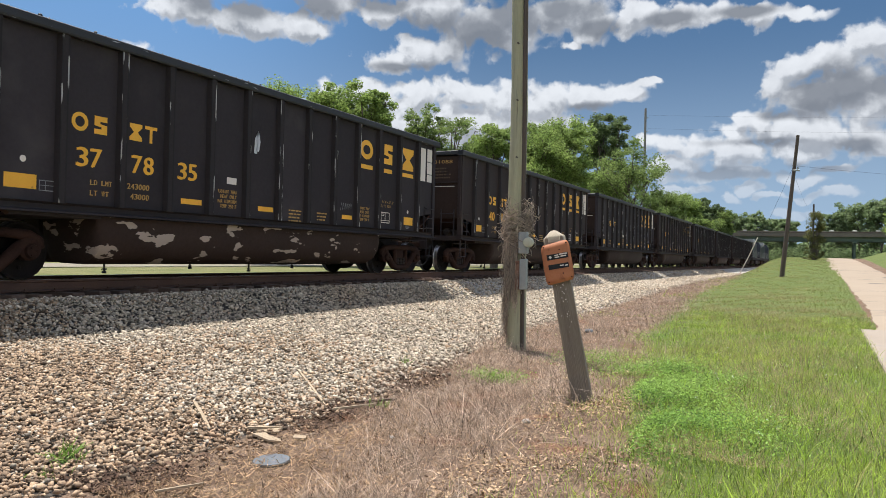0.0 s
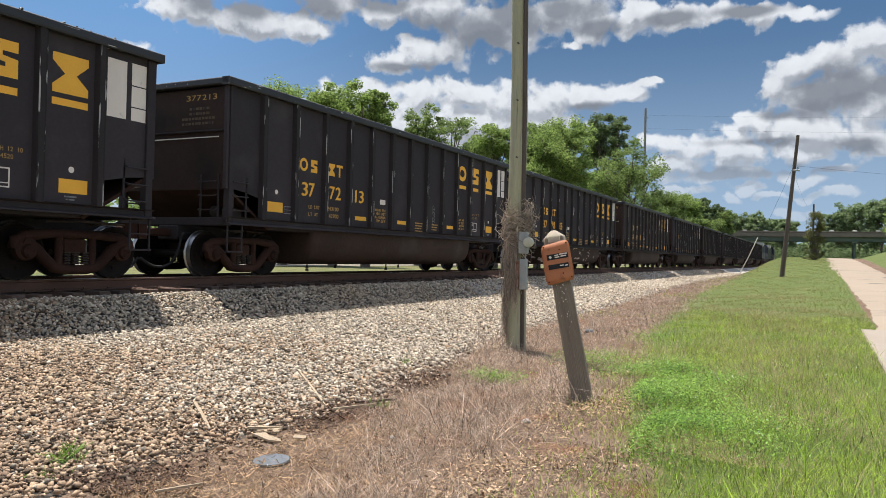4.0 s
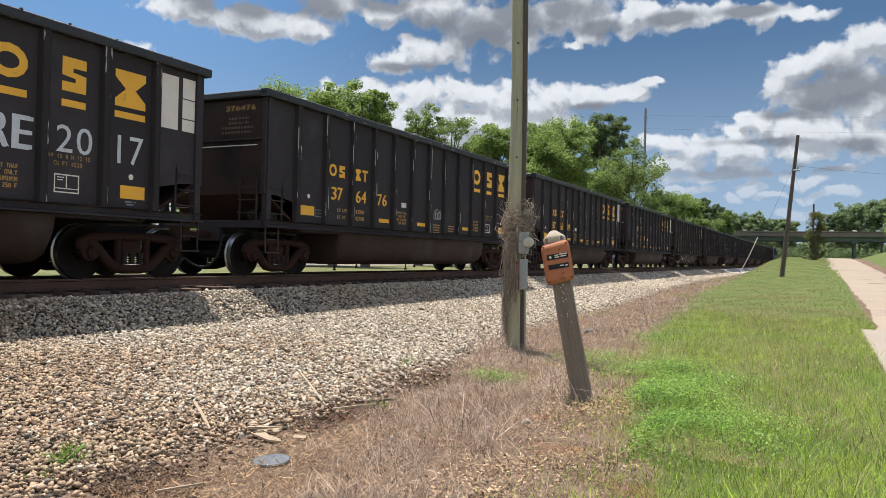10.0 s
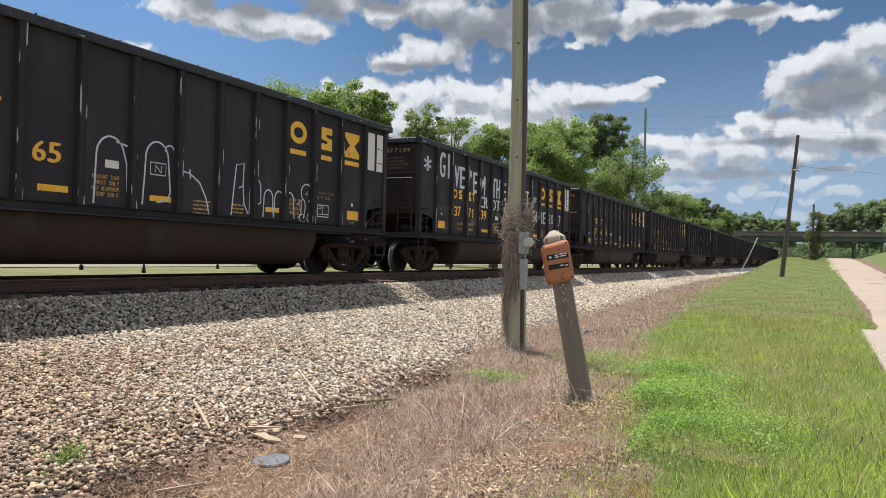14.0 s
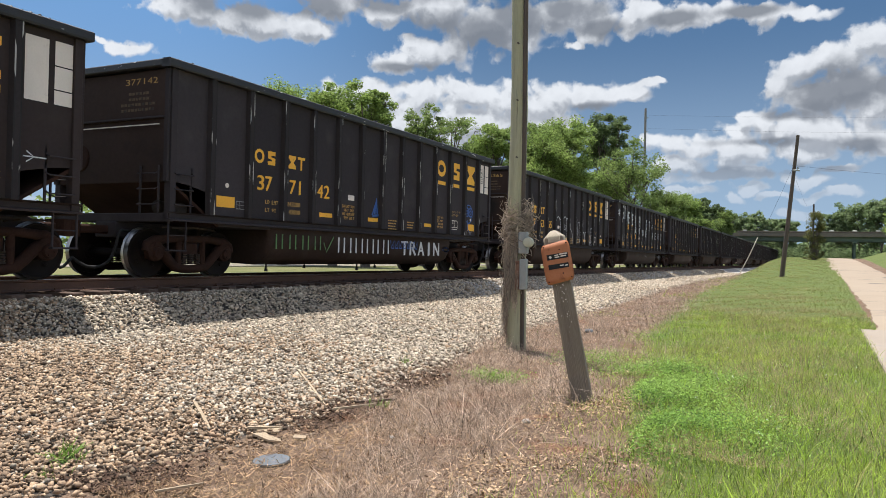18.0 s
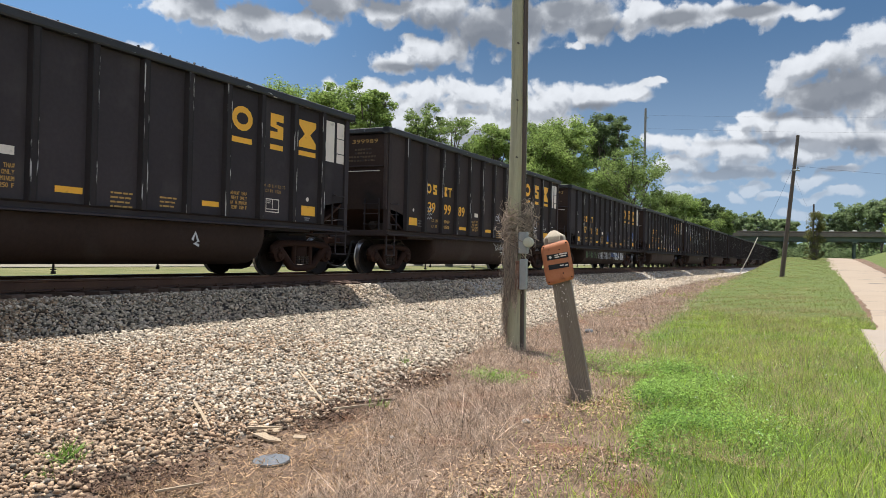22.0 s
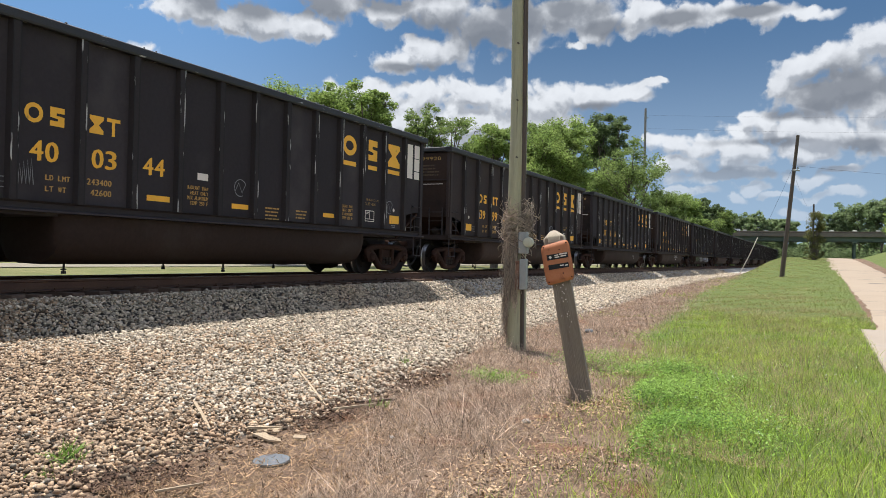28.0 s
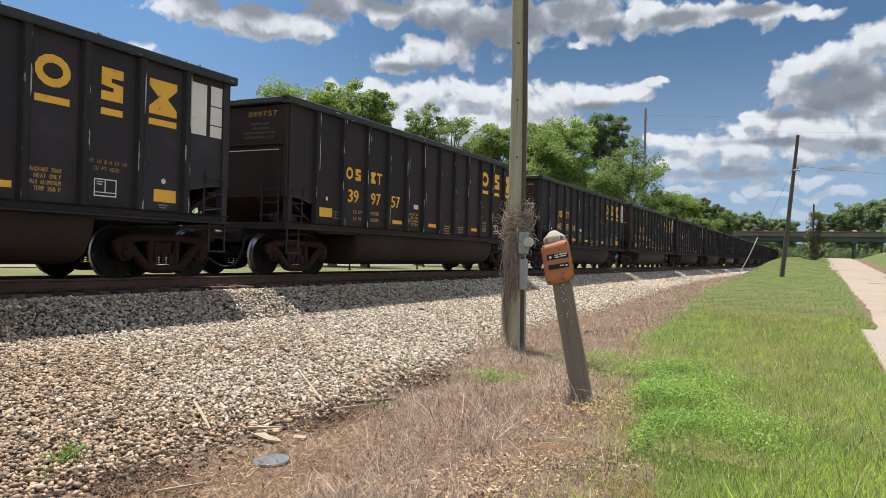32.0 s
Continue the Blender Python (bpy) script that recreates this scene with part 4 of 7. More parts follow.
def graffiti(car, index):
    """Sprayed writing on the cars that carry some."""
    s, thin, blue, dark, green = Marks(), Marks(), Marks(), Marks(), Marks()
    x = SIDE + 0.004
    tub_x = 1.462
    if index == -4:
        for text, y0, y1, z0, z1 in (("*", -6.95, -6.45, 2.75, 3.45), ("GI", -5.95, -5.10, 2.95, 3.72), ("VE", -4.92, -4.12, 2.72, 3.42), ("'E", -3.85, -3.15, 2.66, 3.36),
                                     ("M", -2.95, -2.45, 2.62, 3.30), ("TH", -1.88, -1.15, 2.62, 3.32), ("E", -0.92, -0.58, 2.60, 3.25), ("BO", 0.12, 0.88, 2.52, 3.22),
                                     ("OT", 1.10, 1.80, 2.50, 3.16), ("*", 2.25, 2.72, 2.55, 3.0), ("CR", -2.92, -2.20, 2.20, 2.60), ("DT", -1.86, -1.12, 2.18, 2.56),
                                     ("VO", -0.88, -0.12, 2.10, 2.52), ("YE", 0.12, 0.80, 2.05, 2.48), ("R", 1.10, 1.48, 2.0, 2.45), ("GA", 2.20, 2.85, 1.98, 2.45),
                                     ("RE", 3.15, 3.85, 1.95, 2.45)):
            write(write(s.piece(), text, y0, y1, z0, z1, x), text, y0 + 0.035, y1 + 0.035, z0 + 0.015, z1 - 0.01, x + 0.002, 0.02)
        write(s.piece(), "20", 4.2, 4.9, 2.0, 2.42, x)
        write(s.piece(), "17", 5.2, 5.9, 1.95, 2.42, x)
        for k in range(7):
            y = 0.45 + 0.12 * k
            stroke(thin.piece(), [(y, 0.74), (y + 0.03, 0.86 + 0.02 * (k % 2)), (y + 0.06, 0.76), (y + 0.10, 0.84)], 0.016, tub_x)
        stroke(thin.piece(), curl(-5.5, 1.78, 0.32, 0.10, 0, 660, 40), 0.018, x)
        for k in range(5):
            stroke(thin.piece(), [(-5.9 + 0.17 * k, 1.95), (-5.85 + 0.17 * k, 2.08), (-5.8 + 0.17 * k, 1.93), (-5.76 + 0.17 * k, 2.06)], 0.014, x)
        for k in range(6):
            stroke(thin.piece(), [(-3.6 + 0.05 * k, 1.62), (-3.5 + 0.07 * k, 1.80), (-3.42 + 0.06 * k, 1.58)], 0.014, x)
    if index == -5:
        w = 0.032
        stroke(s.piece(), [(-1.72, 1.25), (-1.70, 1.75)] + curl(-1.42, 2.05, 0.27, 0.32, 170, 20, 12) + [(-1.10, 1.95), (-1.08, 1.55), (-1.05, 1.28)], w, x)
        stroke(s.piece(), [(-1.32, 2.30), (-1.12, 2.26), (-0.95, 2.22), (-0.94, 1.75), (-0.90, 1.35)], w, x)
        stroke(s.piece(), [(-0.76, 1.30), (-0.72, 1.85)] + curl(-0.46, 2.12, 0.25, 0.30, 170, 10, 12) + [(-0.18, 1.85), (-0.15, 1.55), (-0.22, 1.40), (-0.45, 1.36)], w, x)
        stroke(s.piece(), curl(-0.18, 2.30, 0.10, 0.09, 200, 20, 8) + [(0.10, 2.22)], w, x)
        stroke(s.piece(), [(-0.60, 1.84), (-0.26, 1.84), (-0.26, 2.05), (-0.60, 2.05), (-0.60, 1.84)], 0.02, x)
        stroke(s.piece(), [(-0.50, 1.88), (-0.50, 2.01), (-0.36, 1.88), (-0.36, 2.01)], 0.02, x)
        stroke(s.piece(), [(0.05, 1.98), (0.30, 1.95), (0.55, 1.80), (0.72, 1.52), (0.80, 1.25)], w, x)
        stroke(s.piece(), [(0.30, 2.02), (0.32, 1.85)], w, x)
        stroke(s.piece(), [(1.40, 1.25), (1.46, 1.75), (1.52, 2.26), (1.74, 2.30), (1.72, 1.85), (1.60, 1.80)], w, x)
        stroke(s.piece(), [(1.72, 1.85), (1.76, 1.50), (1.88, 1.30)], w, x)
        stroke(s.piece(), [(1.92, 1.30), (1.93, 1.72)] + curl(2.10, 1.84, 0.16, 0.20, 170, 10, 9) + [(2.26, 1.55), (2.05, 1.45), (1.95, 1.52)], w, x)
        for y0 in (2.34, 2.68, 3.04):
            stroke(s.piece(), [(y0, 1.26), (y0 + 0.02, 1.60)] + curl(y0 + 0.16, 1.66, 0.14, 0.18, 170, 0, 8) + [(y0 + 0.31, 1.48), (y0 + 0.33, 1.28)], w, x)
        stroke(s.piece(), curl(3.80, 1.88, 0.20, 0.20, -70, 250, 16) + [(3.76, 1.55), (3.70, 1.30)], w, x)
        stroke(s.piece(), [(3.74, 1.84), (3.84, 1.92), (3.82, 1.82)], 0.02, x)
        stroke(s.piece(), [(3.50, 1.62), (3.62, 1.72), (3.60, 1.40), (3.50, 1.30)], w, x)
        stroke(s.piece(), curl(3.92, 1.32, 0.09, 0.10, 0, 350, 12), 0.02, x)
        stroke(s.piece(), curl(3.66, 1.30, 0.10, 0.09, 30, 330, 12), 0.02, x)
    if index == -6:
        for k in range(4):
            stroke(dark.piece(), [(6.36, 3.02 + 0.13 * k), (6.52, 3.04 + 0.13 * k), (6.50, 3.12 + 0.13 * k), (6.38, 3.10 + 0.13 * k)], 0.02, x + 0.006)
        for k, ch in enumerate("TRAIN"):
            write(write(s.piece(), ch, 1.15 + 0.48 * k, 1.60 + 0.48 * k, 0.52, 0.92, tub_x), ch, 1.18 + 0.48 * k, 1.63 + 0.48 * k, 0.53, 0.91, tub_x + 0.003)
        for k in range(5):
            for y in (-1.84 + 0.52 * k, -1.60 + 0.52 * k):
                bar(s.piece(), y, y + 0.06, 0.55, 0.92, tub_x)
        for k in range(4):
            for y in (-4.15 + 0.46 * k, -3.95 + 0.46 * k):
                bar(green.piece(), y, y + 0.045, 0.60, 0.92, tub_x)
        stroke(green.piece(), [(-2.42, 0.78), (-2.30, 0.56), (-2.02, 0.92)], 0.04, tub_x)
        for k in range(7):
            stroke(blue.piece(), [(0.62 + 0.22 * k, 0.92), (0.66 + 0.22 * k, 0.72), (0.80 + 0.22 * k, 0.90), (0.78 + 0.22 * k, 0.70), (0.64 + 0.22 * k, 0.72)], 0.035, tub_x + 0.004)
        stroke(blue.piece(), curl(3.95, 0.72, 0.2, 0.06, 0, 700, 30), 0.04, tub_x)
        stroke(blue.piece(), [(-0.42, 1.54), (-0.32, 1.72), (-0.22, 2.0), (-0.18, 1.62), (-0.08, 1.56), (-0.40, 1.53)], 0.06, x)
        stroke(blue.piece(), [(-0.30, 1.58), (-0.22, 1.92), (-0.16, 1.6)], 0.08, x + 0.001)
        for cy in (5.35, 5.62):
            stroke(blue.piece(), curl(cy, 1.98, 0.16, 0.14, 0, 360, 16), 0.05, x)
            stroke(blue.piece(), curl(cy, 1.98, 0.06, 0.06, 0, 360, 10), 0.05, x)
        stroke(blue.piece(), curl(5.48, 1.92, 0.28, 0.30, 0, 360, 20), 0.04, x)
        stroke(blue.piece(), [(5.40, 1.72), (5.42, 1.42), (5.55, 1.35)], 0.04, x)
    if index == -7:
        for z in (1.60, 1.72, 1.84):
            stroke(s.piece(), [(-4.86, z), (-4.80, z + 0.08), (-4.74, z), (-4.68, z + 0.08), (-4.62, z + 0.02), (-4.56, z + 0.08)], 0.018, x)
        stroke(s.piece(), [(-4.90, 1.58), (-4.90, 1.94), (-4.52, 1.94)], 0.016, x)
        stroke(s.piece(), [(0.55, 1.95), (0.62, 2.12), (0.68, 1.90)], 0.014, x)
        stroke(s.piece(), [(1.06, 2.06), (1.12, 1.74), (1.13, 2.0), (1.38, 1.76), (1.36, 2.04)], 0.022, x)
        stroke(s.piece(), curl(2.36, 1.93, 0.15, 0.14, 80, 430, 18), 0.022, x)
        stroke(s.piece(), curl(2.35, 1.99, 0.03, 0.03, 0, 350, 8), 0.02, x)
        stroke(s.piece(), [(3.22, 1.88), (3.28, 1.92), (3.34, 1.76), (3.52, 1.80), (3.44, 2.08)], 0.022, x)
        stroke(s.piece(), curl(4.42, 1.88, 0.16, 0.16, 60, 410, 18), 0.022, x)
        stroke(s.piece(), [(5.26, 1.62), (5.24, 2.0), (5.42, 1.88), (5.28, 1.80), (5.56, 1.68), (5.26, 1.62)], 0.022, x)
        stroke(s.piece(), [(6.25, 1.86), (6.62, 1.86)], 0.02, x)
        stroke(s.piece(), [(6.30, 1.94), (6.42, 1.86), (6.30, 1.78)], 0.02, x)
        for k, (wide, tall) in enumerate(((0.05, 0.06), (0.06, 0.09), (0.055, 0.07), (0.06, 0.08), (0.05, 0.07))):
            stroke(s.piece(), curl(0.02 + 0.11 * k, 1.90 + 0.015 * (k % 2), wide, tall, 60 * k, 60 * k + 330, 10), 0.018, x)
        stroke(s.piece(), [(-0.06, 2.04), (-0.03, 1.84)], 0.018, x)
        stroke(s.piece(), [(0.54, 1.84), (0.55, 2.06), (0.66, 2.0), (0.57, 1.94), (0.68, 1.80), (0.69, 1.74)], 0.018, x)
        # a sprayed tag, drawn as loops and slashes
        jags = [[(0, 0), (0.06, 0.24), (0.15, 0.20), (0.05, 0.12), (0.17, 0.02)], [(0.10, 0.24), (0, 0.22), (0.02, 0.02), (0.14, 0.04), (0.03, 0.13), (0.12, 0.14)],
                [(0, 0.24), (0.03, 0), (0.08, 0.15), (0.13, 0), (0.19, 0.24)], [(0, 0), (0.03, 0.25), (0.12, 0.02), (0.15, 0.26)], [(0.15, 0.22), (0.04, 0.22), (0.01, 0.06), (0.12, 0.02), (0.16, 0.16), (0.08, 0.24)]]
        y = 0.42
        for k in (0, 1, 2, 1, 3, 4, 2, 0):
            jag = jags[k]
            stroke(s.piece(), [(y + 0.9 * p, 0.75 + 0.9 * q + 0.01 * (k % 3)) for p, q in jag], 0.022, tub_x)
            y += 0.165
        stroke(s.piece(), [(0.85, 0.70), (1.30, 0.68), (0.95, 0.645), (1.35, 0.62)], 0.022, tub_x)
        for y in (0.26, 0.33, 1.80, 1.87):
            stroke(s.piece(), [(y, 1.02), (y + 0.03, 0.94)], 0.018, tub_x)
        stroke(s.piece(), [(1.70, 0.95), (1.90, 0.86), (2.0, 0.70)], 0.02, tub_x)
    if index == 0:
        for k in range(5):
            stroke(thin.piece(), [(2.35 + 0.09 * k, 1.58 + 0.02 * k), (2.40 + 0.09 * k, 1.78), (2.44 + 0.09 * k, 1.62), (2.47 + 0.09 * k, 1.76)], 0.014, x)
        stroke(s.piece(), [(-0.72, 2.55), (-0.70, 2.85), (-0.66, 3.0), (-0.62, 2.8), (-0.66, 2.6)], 0.09, x)
    if index == -1:
        for k in range(6):
            stroke(thin.piece(), curl(1.52, 1.52 + 0.09 * k, 0.07, 0.05, 90 * k, 90 * k + 300, 10), 0.015, x)
    if index in (-3, ):
        for k in range(5):
            stroke(s.piece(), curl(0.48 + 0.11 * k, 1.72 + 0.03 * (k % 2), 0.07, 0.10, 70 * k, 70 * k + 330, 10), 0.018, x)
        stroke(s.piece(), [(0.42, 1.84), (0.62, 1.95), (0.72, 1.82), (0.88, 1.92)], 0.018, x)
    if index == -8:
        stroke(thin.piece(), curl(-4.95, 1.56, 0.16, 0.06, 0, 700, 30), 0.015, x)
        stroke(s.piece(), [(2.25, 0.72), (2.32, 0.86), (2.40, 0.70), (2.30, 0.66), (2.42, 0.62)], 0.06, tub_x)
    if index == -9:
        for y0 in (-0.62, 2.42):
            stroke(thin.piece(), [(y0, 1.85), (y0 + 0.08, 1.55), (y0 + 0.18, 1.9), (y0 + 0.26, 1.55), (y0 + 0.36, 1.88), (y0 + 0.48, 1.8)], 0.03, x)
            stroke(thin.piece(), curl(y0 + 0.25, 1.72, 0.26, 0.18, 0, 360, 16), 0.02, x)
        stroke(thin.piece(), [(0.32, 1.66), (0.42, 1.52), (0.38, 1.6), (0.55, 1.66), (0.75, 1.58), (1.0, 1.60)], 0.02, x)
        for k in range(5):
            stroke(thin.piece(), curl(5.3 + 0.12 * k, 1.92 + 0.05 * (k % 2), 0.09, 0.10, 50 * k, 50 * k + 320, 10), 0.015, x)
    if index == -10:
        for y0 in (-0.52, 5.25):
            stroke(thin.piece(), curl(y0 + 0.15, 1.80, 0.17, 0.17, 30, 300, 16), 0.016, x)
            stroke(thin.piece(), [(y0, 1.72), (y0 + 0.1, 1.9), (y0 + 0.2, 1.7), (y0 + 0.3, 1.88)], 0.016, x)
        for k in range(4):
            stroke(thin.piece(), [(-5.0 + 0.06 * k, 1.45), (-4.98 + 0.06 * k, 1.75 + 0.03 * k), (-4.94 + 0.06 * k, 1.45)], 0.016, x)
    for marks, name, material, label in ((s, "graffiti", M_SPRAY, "white sprayed graffiti"), (thin, "faint_graffiti", M_SPRAYTHIN, "thin grey sprayed graffiti"),
                                         (blue, "blue_graffiti", M_SPRAYBLUE, "blue sprayed graffiti"), (green, "green_graffiti", M_SPRAYGREEN, "green sprayed graffiti"), (dark, "dark_graffiti", M_DARKGREY, "dark scrawl on the white panel")):
        for shape in marks.items:
            part(name, shape, material, car, label)


NUMBERS = {1: ("40", "10", "88"), 0: ("37", "78", "35"), -1: ("37", "72", "13"), -2: ("37", "66", "39"), -3: ("37", "64", "76"), -4: ("37", "71", "39"), -5: ("37", "63", "65"),
           -6: ("37", "71", "42"), -7: ("39", "99", "89"), -8: ("37", "76", "76"), -9: ("39", "99", "20"), -10: ("40", "03", "44"), -11: ("39", "97", "57")}
# load limit and light weight
LOADS = {index: ("243000", "43000") for index in NUMBERS}
LOADS.update({-1: ("243100", "42900"), -2: ("243400", "42600"), -3: ("243300", "42700"), -4: ("243100", "42900"), -6: ("243200", "42800"), -7: ("243400", "42600"),
              -8: ("243200", "42800"), -10: ("243400", "42600")})
BROWN = {1, 3, 6, -7, -9, -11}
FACTS = {0: "with pale peeling patches on its tub", -4: "covered in tall white graffiti letters", -5: "with white outline graffiti", -6: "with sprayed words along its tub",
         -7: "with thin sprayed letters", -9: "with faint grey scrawls", -10: "with small grey scrawls"}
PITCH_CAR = 16.465
LENGTHEN = 1.0156      # the cars are a shade longer than the drawing
CARS = {}
SLACK = {-6: -0.04, -7: 0.03, -9: 0.05, -10: 0.10}     # play in the couplers


def train():
    black, brown = coal_car(M_BLACK), coal_car(M_BROWN)
    first = {False: black, True: brown}
    used = set()
    for index in range(7, -14, -1):
        kind = index in BROWN
        if kind not in used:
            car = first[kind]
            used.add(kind)
            base = [o for o in car.children]
            templates[kind] = (car, base)
        else:
            car = None
        CARS[index] = car
    # copies are taken before any lettering goes on
    for index in sorted(CARS, reverse=True):
        if CARS[index] is None:
            CARS[index] = copy_thing(templates[index in BROWN][0], Matrix.Translation((TRACK_X, 0, RAIL_Z)))
    for index, car in CARS.items():
        if index in NUMBERS:
            car_number(car, NUMBERS[index], index)
            end_number(car, NUMBERS[index])
        graffiti(car, index)
        lumps(car, index + 20)
        tone = "brownish black" if index in BROWN else "black"
        tagged(car, "%s coal gondola car %s" % (tone, FACTS.get(index, "with ribbed sides and yellow stencils")), "freight car", "cars of the coal train")
        if index == 0:
            for o in car.children:
                if o.name.startswith("tub"):
                    o.data = o.data.copy()
                    o.data.materials[0] = M_PEEL
    done = set()
    for car in CARS.values():
        for o in car.children:
            o.location.y *= LENGTHEN
            if not o.name.startswith(("truck", "brake_wheel")) and o.data not in done:
                done.add(o.data)
                o.data.transform(Matrix.Diagonal((1, LENGTHEN, 1, 1)))


templates = {}
train()


def locomotive():
    """A diesel at the head, seen small and from behind."""
    t = thing("locomotive", (TRACK_X, 0, RAIL_Z), "dark blue diesel locomotive with a pale radiator hood", "locomotive")
    part("frame", Shape().box(-1.5, 1.5, -10.5, 10.5, 1.0, 1.45, 0.05), M_BLACK, t)
    part("hood", Shape().prism([(-0.95, 1.45), (0.95, 1.45), (0.95, 3.9), (0.6, 4.25), (-0.6, 4.25), (-0.95, 3.9)], "y", -9.4, 6.0), M_LOCO, t)
    part("radiator", Shape().prism([(-1.0, 3.6), (1.0, 3.6), (1.5, 4.1), (1.4, 4.55), (-1.4, 4.55), (-1.5, 4.1)], "y", -9.2, -5.0), M_LOCOROOF, t, "pale flared radiator hood")
    part("cab", Shape().prism([(-1.5, 1.45), (1.5, 1.45), (1.5, 3.7), (1.1, 4.4), (-1.1, 4.4), (-1.5, 3.7)], "y", 6.0, 8.6), M_LOCO, t)
    part("nose", Shape().box(-0.9, 0.9, 8.6, 10.2, 1.45, 2.9, 0.15), M_LOCO, t)
    part("fuel_tank", Shape().box(-1.4, 1.4, -2.6, 2.6, 0.3, 1.0, 0.15), M_BLACK, t)
    for y in (-7.0, 7.0):
        part("bogie", Shape().box(-1.2, 1.2, y - 2.4, y + 2.4, 0.35, 0.95, 0.08), M_RUST, t)
        for k in (-1.9, 0, 1.9):
            s = Shape()
            for side in (-1, 1):
                s.lathe([(0.1, side * 0.7), (0.5, side * 0.7), (0.5, side * 0.84), (0.1, side * 0.84)], "x", (0, 0, 0), 20)
            w = part("wheelset", s, M_WHEEL, t)
            w.matrix_basis = pose(0, y + k, 0.5)
    for side in (-1, 1):
        s = Shape().tube([(side * 1.45, -9.5, 2.45), (side * 1.45, 6.0, 2.45)], 0.02, 6)
        for k in range(9):
            s.tube([(side * 1.45, -9.4 + 1.9 * k, 1.45), (side * 1.45, -9.4 + 1.9 * k, 2.45)], 0.02, 6)
        part("handrail", s, M_LOCOROOF, t)
    return t


LOCO = locomotive()
LOCO2 = copy_thing(LOCO, Matrix.Translation((TRACK_X, 0, RAIL_Z)))


# ---- poles, post, sign and cover beside the track ----
def ground_at(x, y):
    return float(ground_z(x, y))


def near_pole():
    x, y = -4.35, 11.33
    t = thing("utility_pole", (x, y, ground_at(x, y) - 0.05), "weathered grey-green wooden utility pole wrapped in dead vine", "utility pole")
    pts, rad = [], []
    for k in range(25):
        z = -0.3 + 10.0 * k / 24
        pts.append((0.008 * math.sin(2 * z), 0.008 * math.cos(1.3 * z), z))
        rad.append(0.155 - 0.0055 * z + 0.003 * math.sin(7 * z))
    part("shaft", Shape().tube(pts, rad, 18), M_POLE, t, "", True)
    part("conduit", Shape().box(0.095, 0.160, -0.105, -0.040, -0.1, 9.0, 0.015), M_DARKPOLE, t, "dark wooden cable guard strip")
    s = Shape()
    s.box(0.10, 0.25, -0.22, -0.12, 1.58, 1.92, 0.015)
    part("meter_box", s, M_GALV, t, "grey steel junction box")
    part("gauge", Shape().lathe([(0.05, -0.265), (0.075, -0.255), (0.08, -0.20), (0.07, -0.16)], "y", (0.275, 0, 1.76), 16), surface("yellowed_meter_face", (0.42, 0.40, 0.29), (0.52, 0.49, 0.36), 8, 0.5), t, "round yellowed meter face", True)
    part("riser_box", Shape().box(0.13, 0.24, -0.23, -0.13, 1.02, 1.50, 0.012), M_GALV, t, "pale grey steel riser cover")
    part("riser_plate", Shape().box(0.055, 0.126, -0.215, -0.155, 1.02, 1.47, 0.008), surface("rusted_red_plate", (0.15, 0.070, 0.042), (0.26, 0.15, 0.10), 7, 0.9, 0, 0.002, c3=(0.09, 0.04, 0.025), spots=(0.5, 0.65), spot_scale=9), t, "rust-red riser plate")
    hooks = Shape()
    for k in range(3):
        hooks.tube([(0.05, -0.17, 3.1 + 0.9 * k), (0.05, -0.21, 3.1 + 0.9 * k)], 0.014, 6)
    part("bolt", hooks, M_DARKPOLE, t)
    # dead vine: a tangled head and hanging strands
    r = random.Random(5)
    head, strands = Shape(), Shape()
    for k in range(800):
        a, z = r.uniform(0, 2 * math.pi), r.gauss(2.02, 0.14)
        q = 0.15 + abs(r.gauss(0, 0.055))
        pts = []
        da, dz = r.uniform(-0.42, 0.42), r.uniform(-0.06, 0.06)
        for j in range(5):
            pts.append((q * math.cos(a), q * math.sin(a), z))
            a += da
            z += dz + r.uniform(-0.03, 0.03)
            q += r.uniform(-0.035, 0.04)
            q = max(q, 0.145)
        head.tube(pts, r.uniform(0.002, 0.0052), 4, False)
    for k in range(460):
        front = k % 2 == 0
        a = math.pi * (r.uniform(1.25, 1.66) if front else r.uniform(0.93, 1.30))
        z = r.uniform(1.25, 2.05) if front else r.uniform(0.7, 2.0)
        q = 0.15 + abs(r.gauss(0, 0.03))
        pts = []
        for j in range(6):
            pts.append((q * math.cos(a), q * math.sin(a), z))
            a += r.uniform(-0.12, 0.12)
            z -= r.uniform(0.04, 0.17)
            q = max(0.148, q + r.uniform(-0.03, 0.03))
        strands.tube(pts, r.uniform(0.0015, 0.0042), 4, False)
    m = surface("dead_vine", (0.19, 0.142, 0.105), (0.40, 0.325, 0.245), 6, 0.95, island=0.5)
    part("dead_vine", head, m, t, "tangle of dry brown vine")
    part("vine_strand", strands, m, t, "dry hanging vine strands")
    t.matrix_basis = t.matrix_basis @ pose(0, 0, 0, 0, -0.55, 0)
    return t


near_pole()


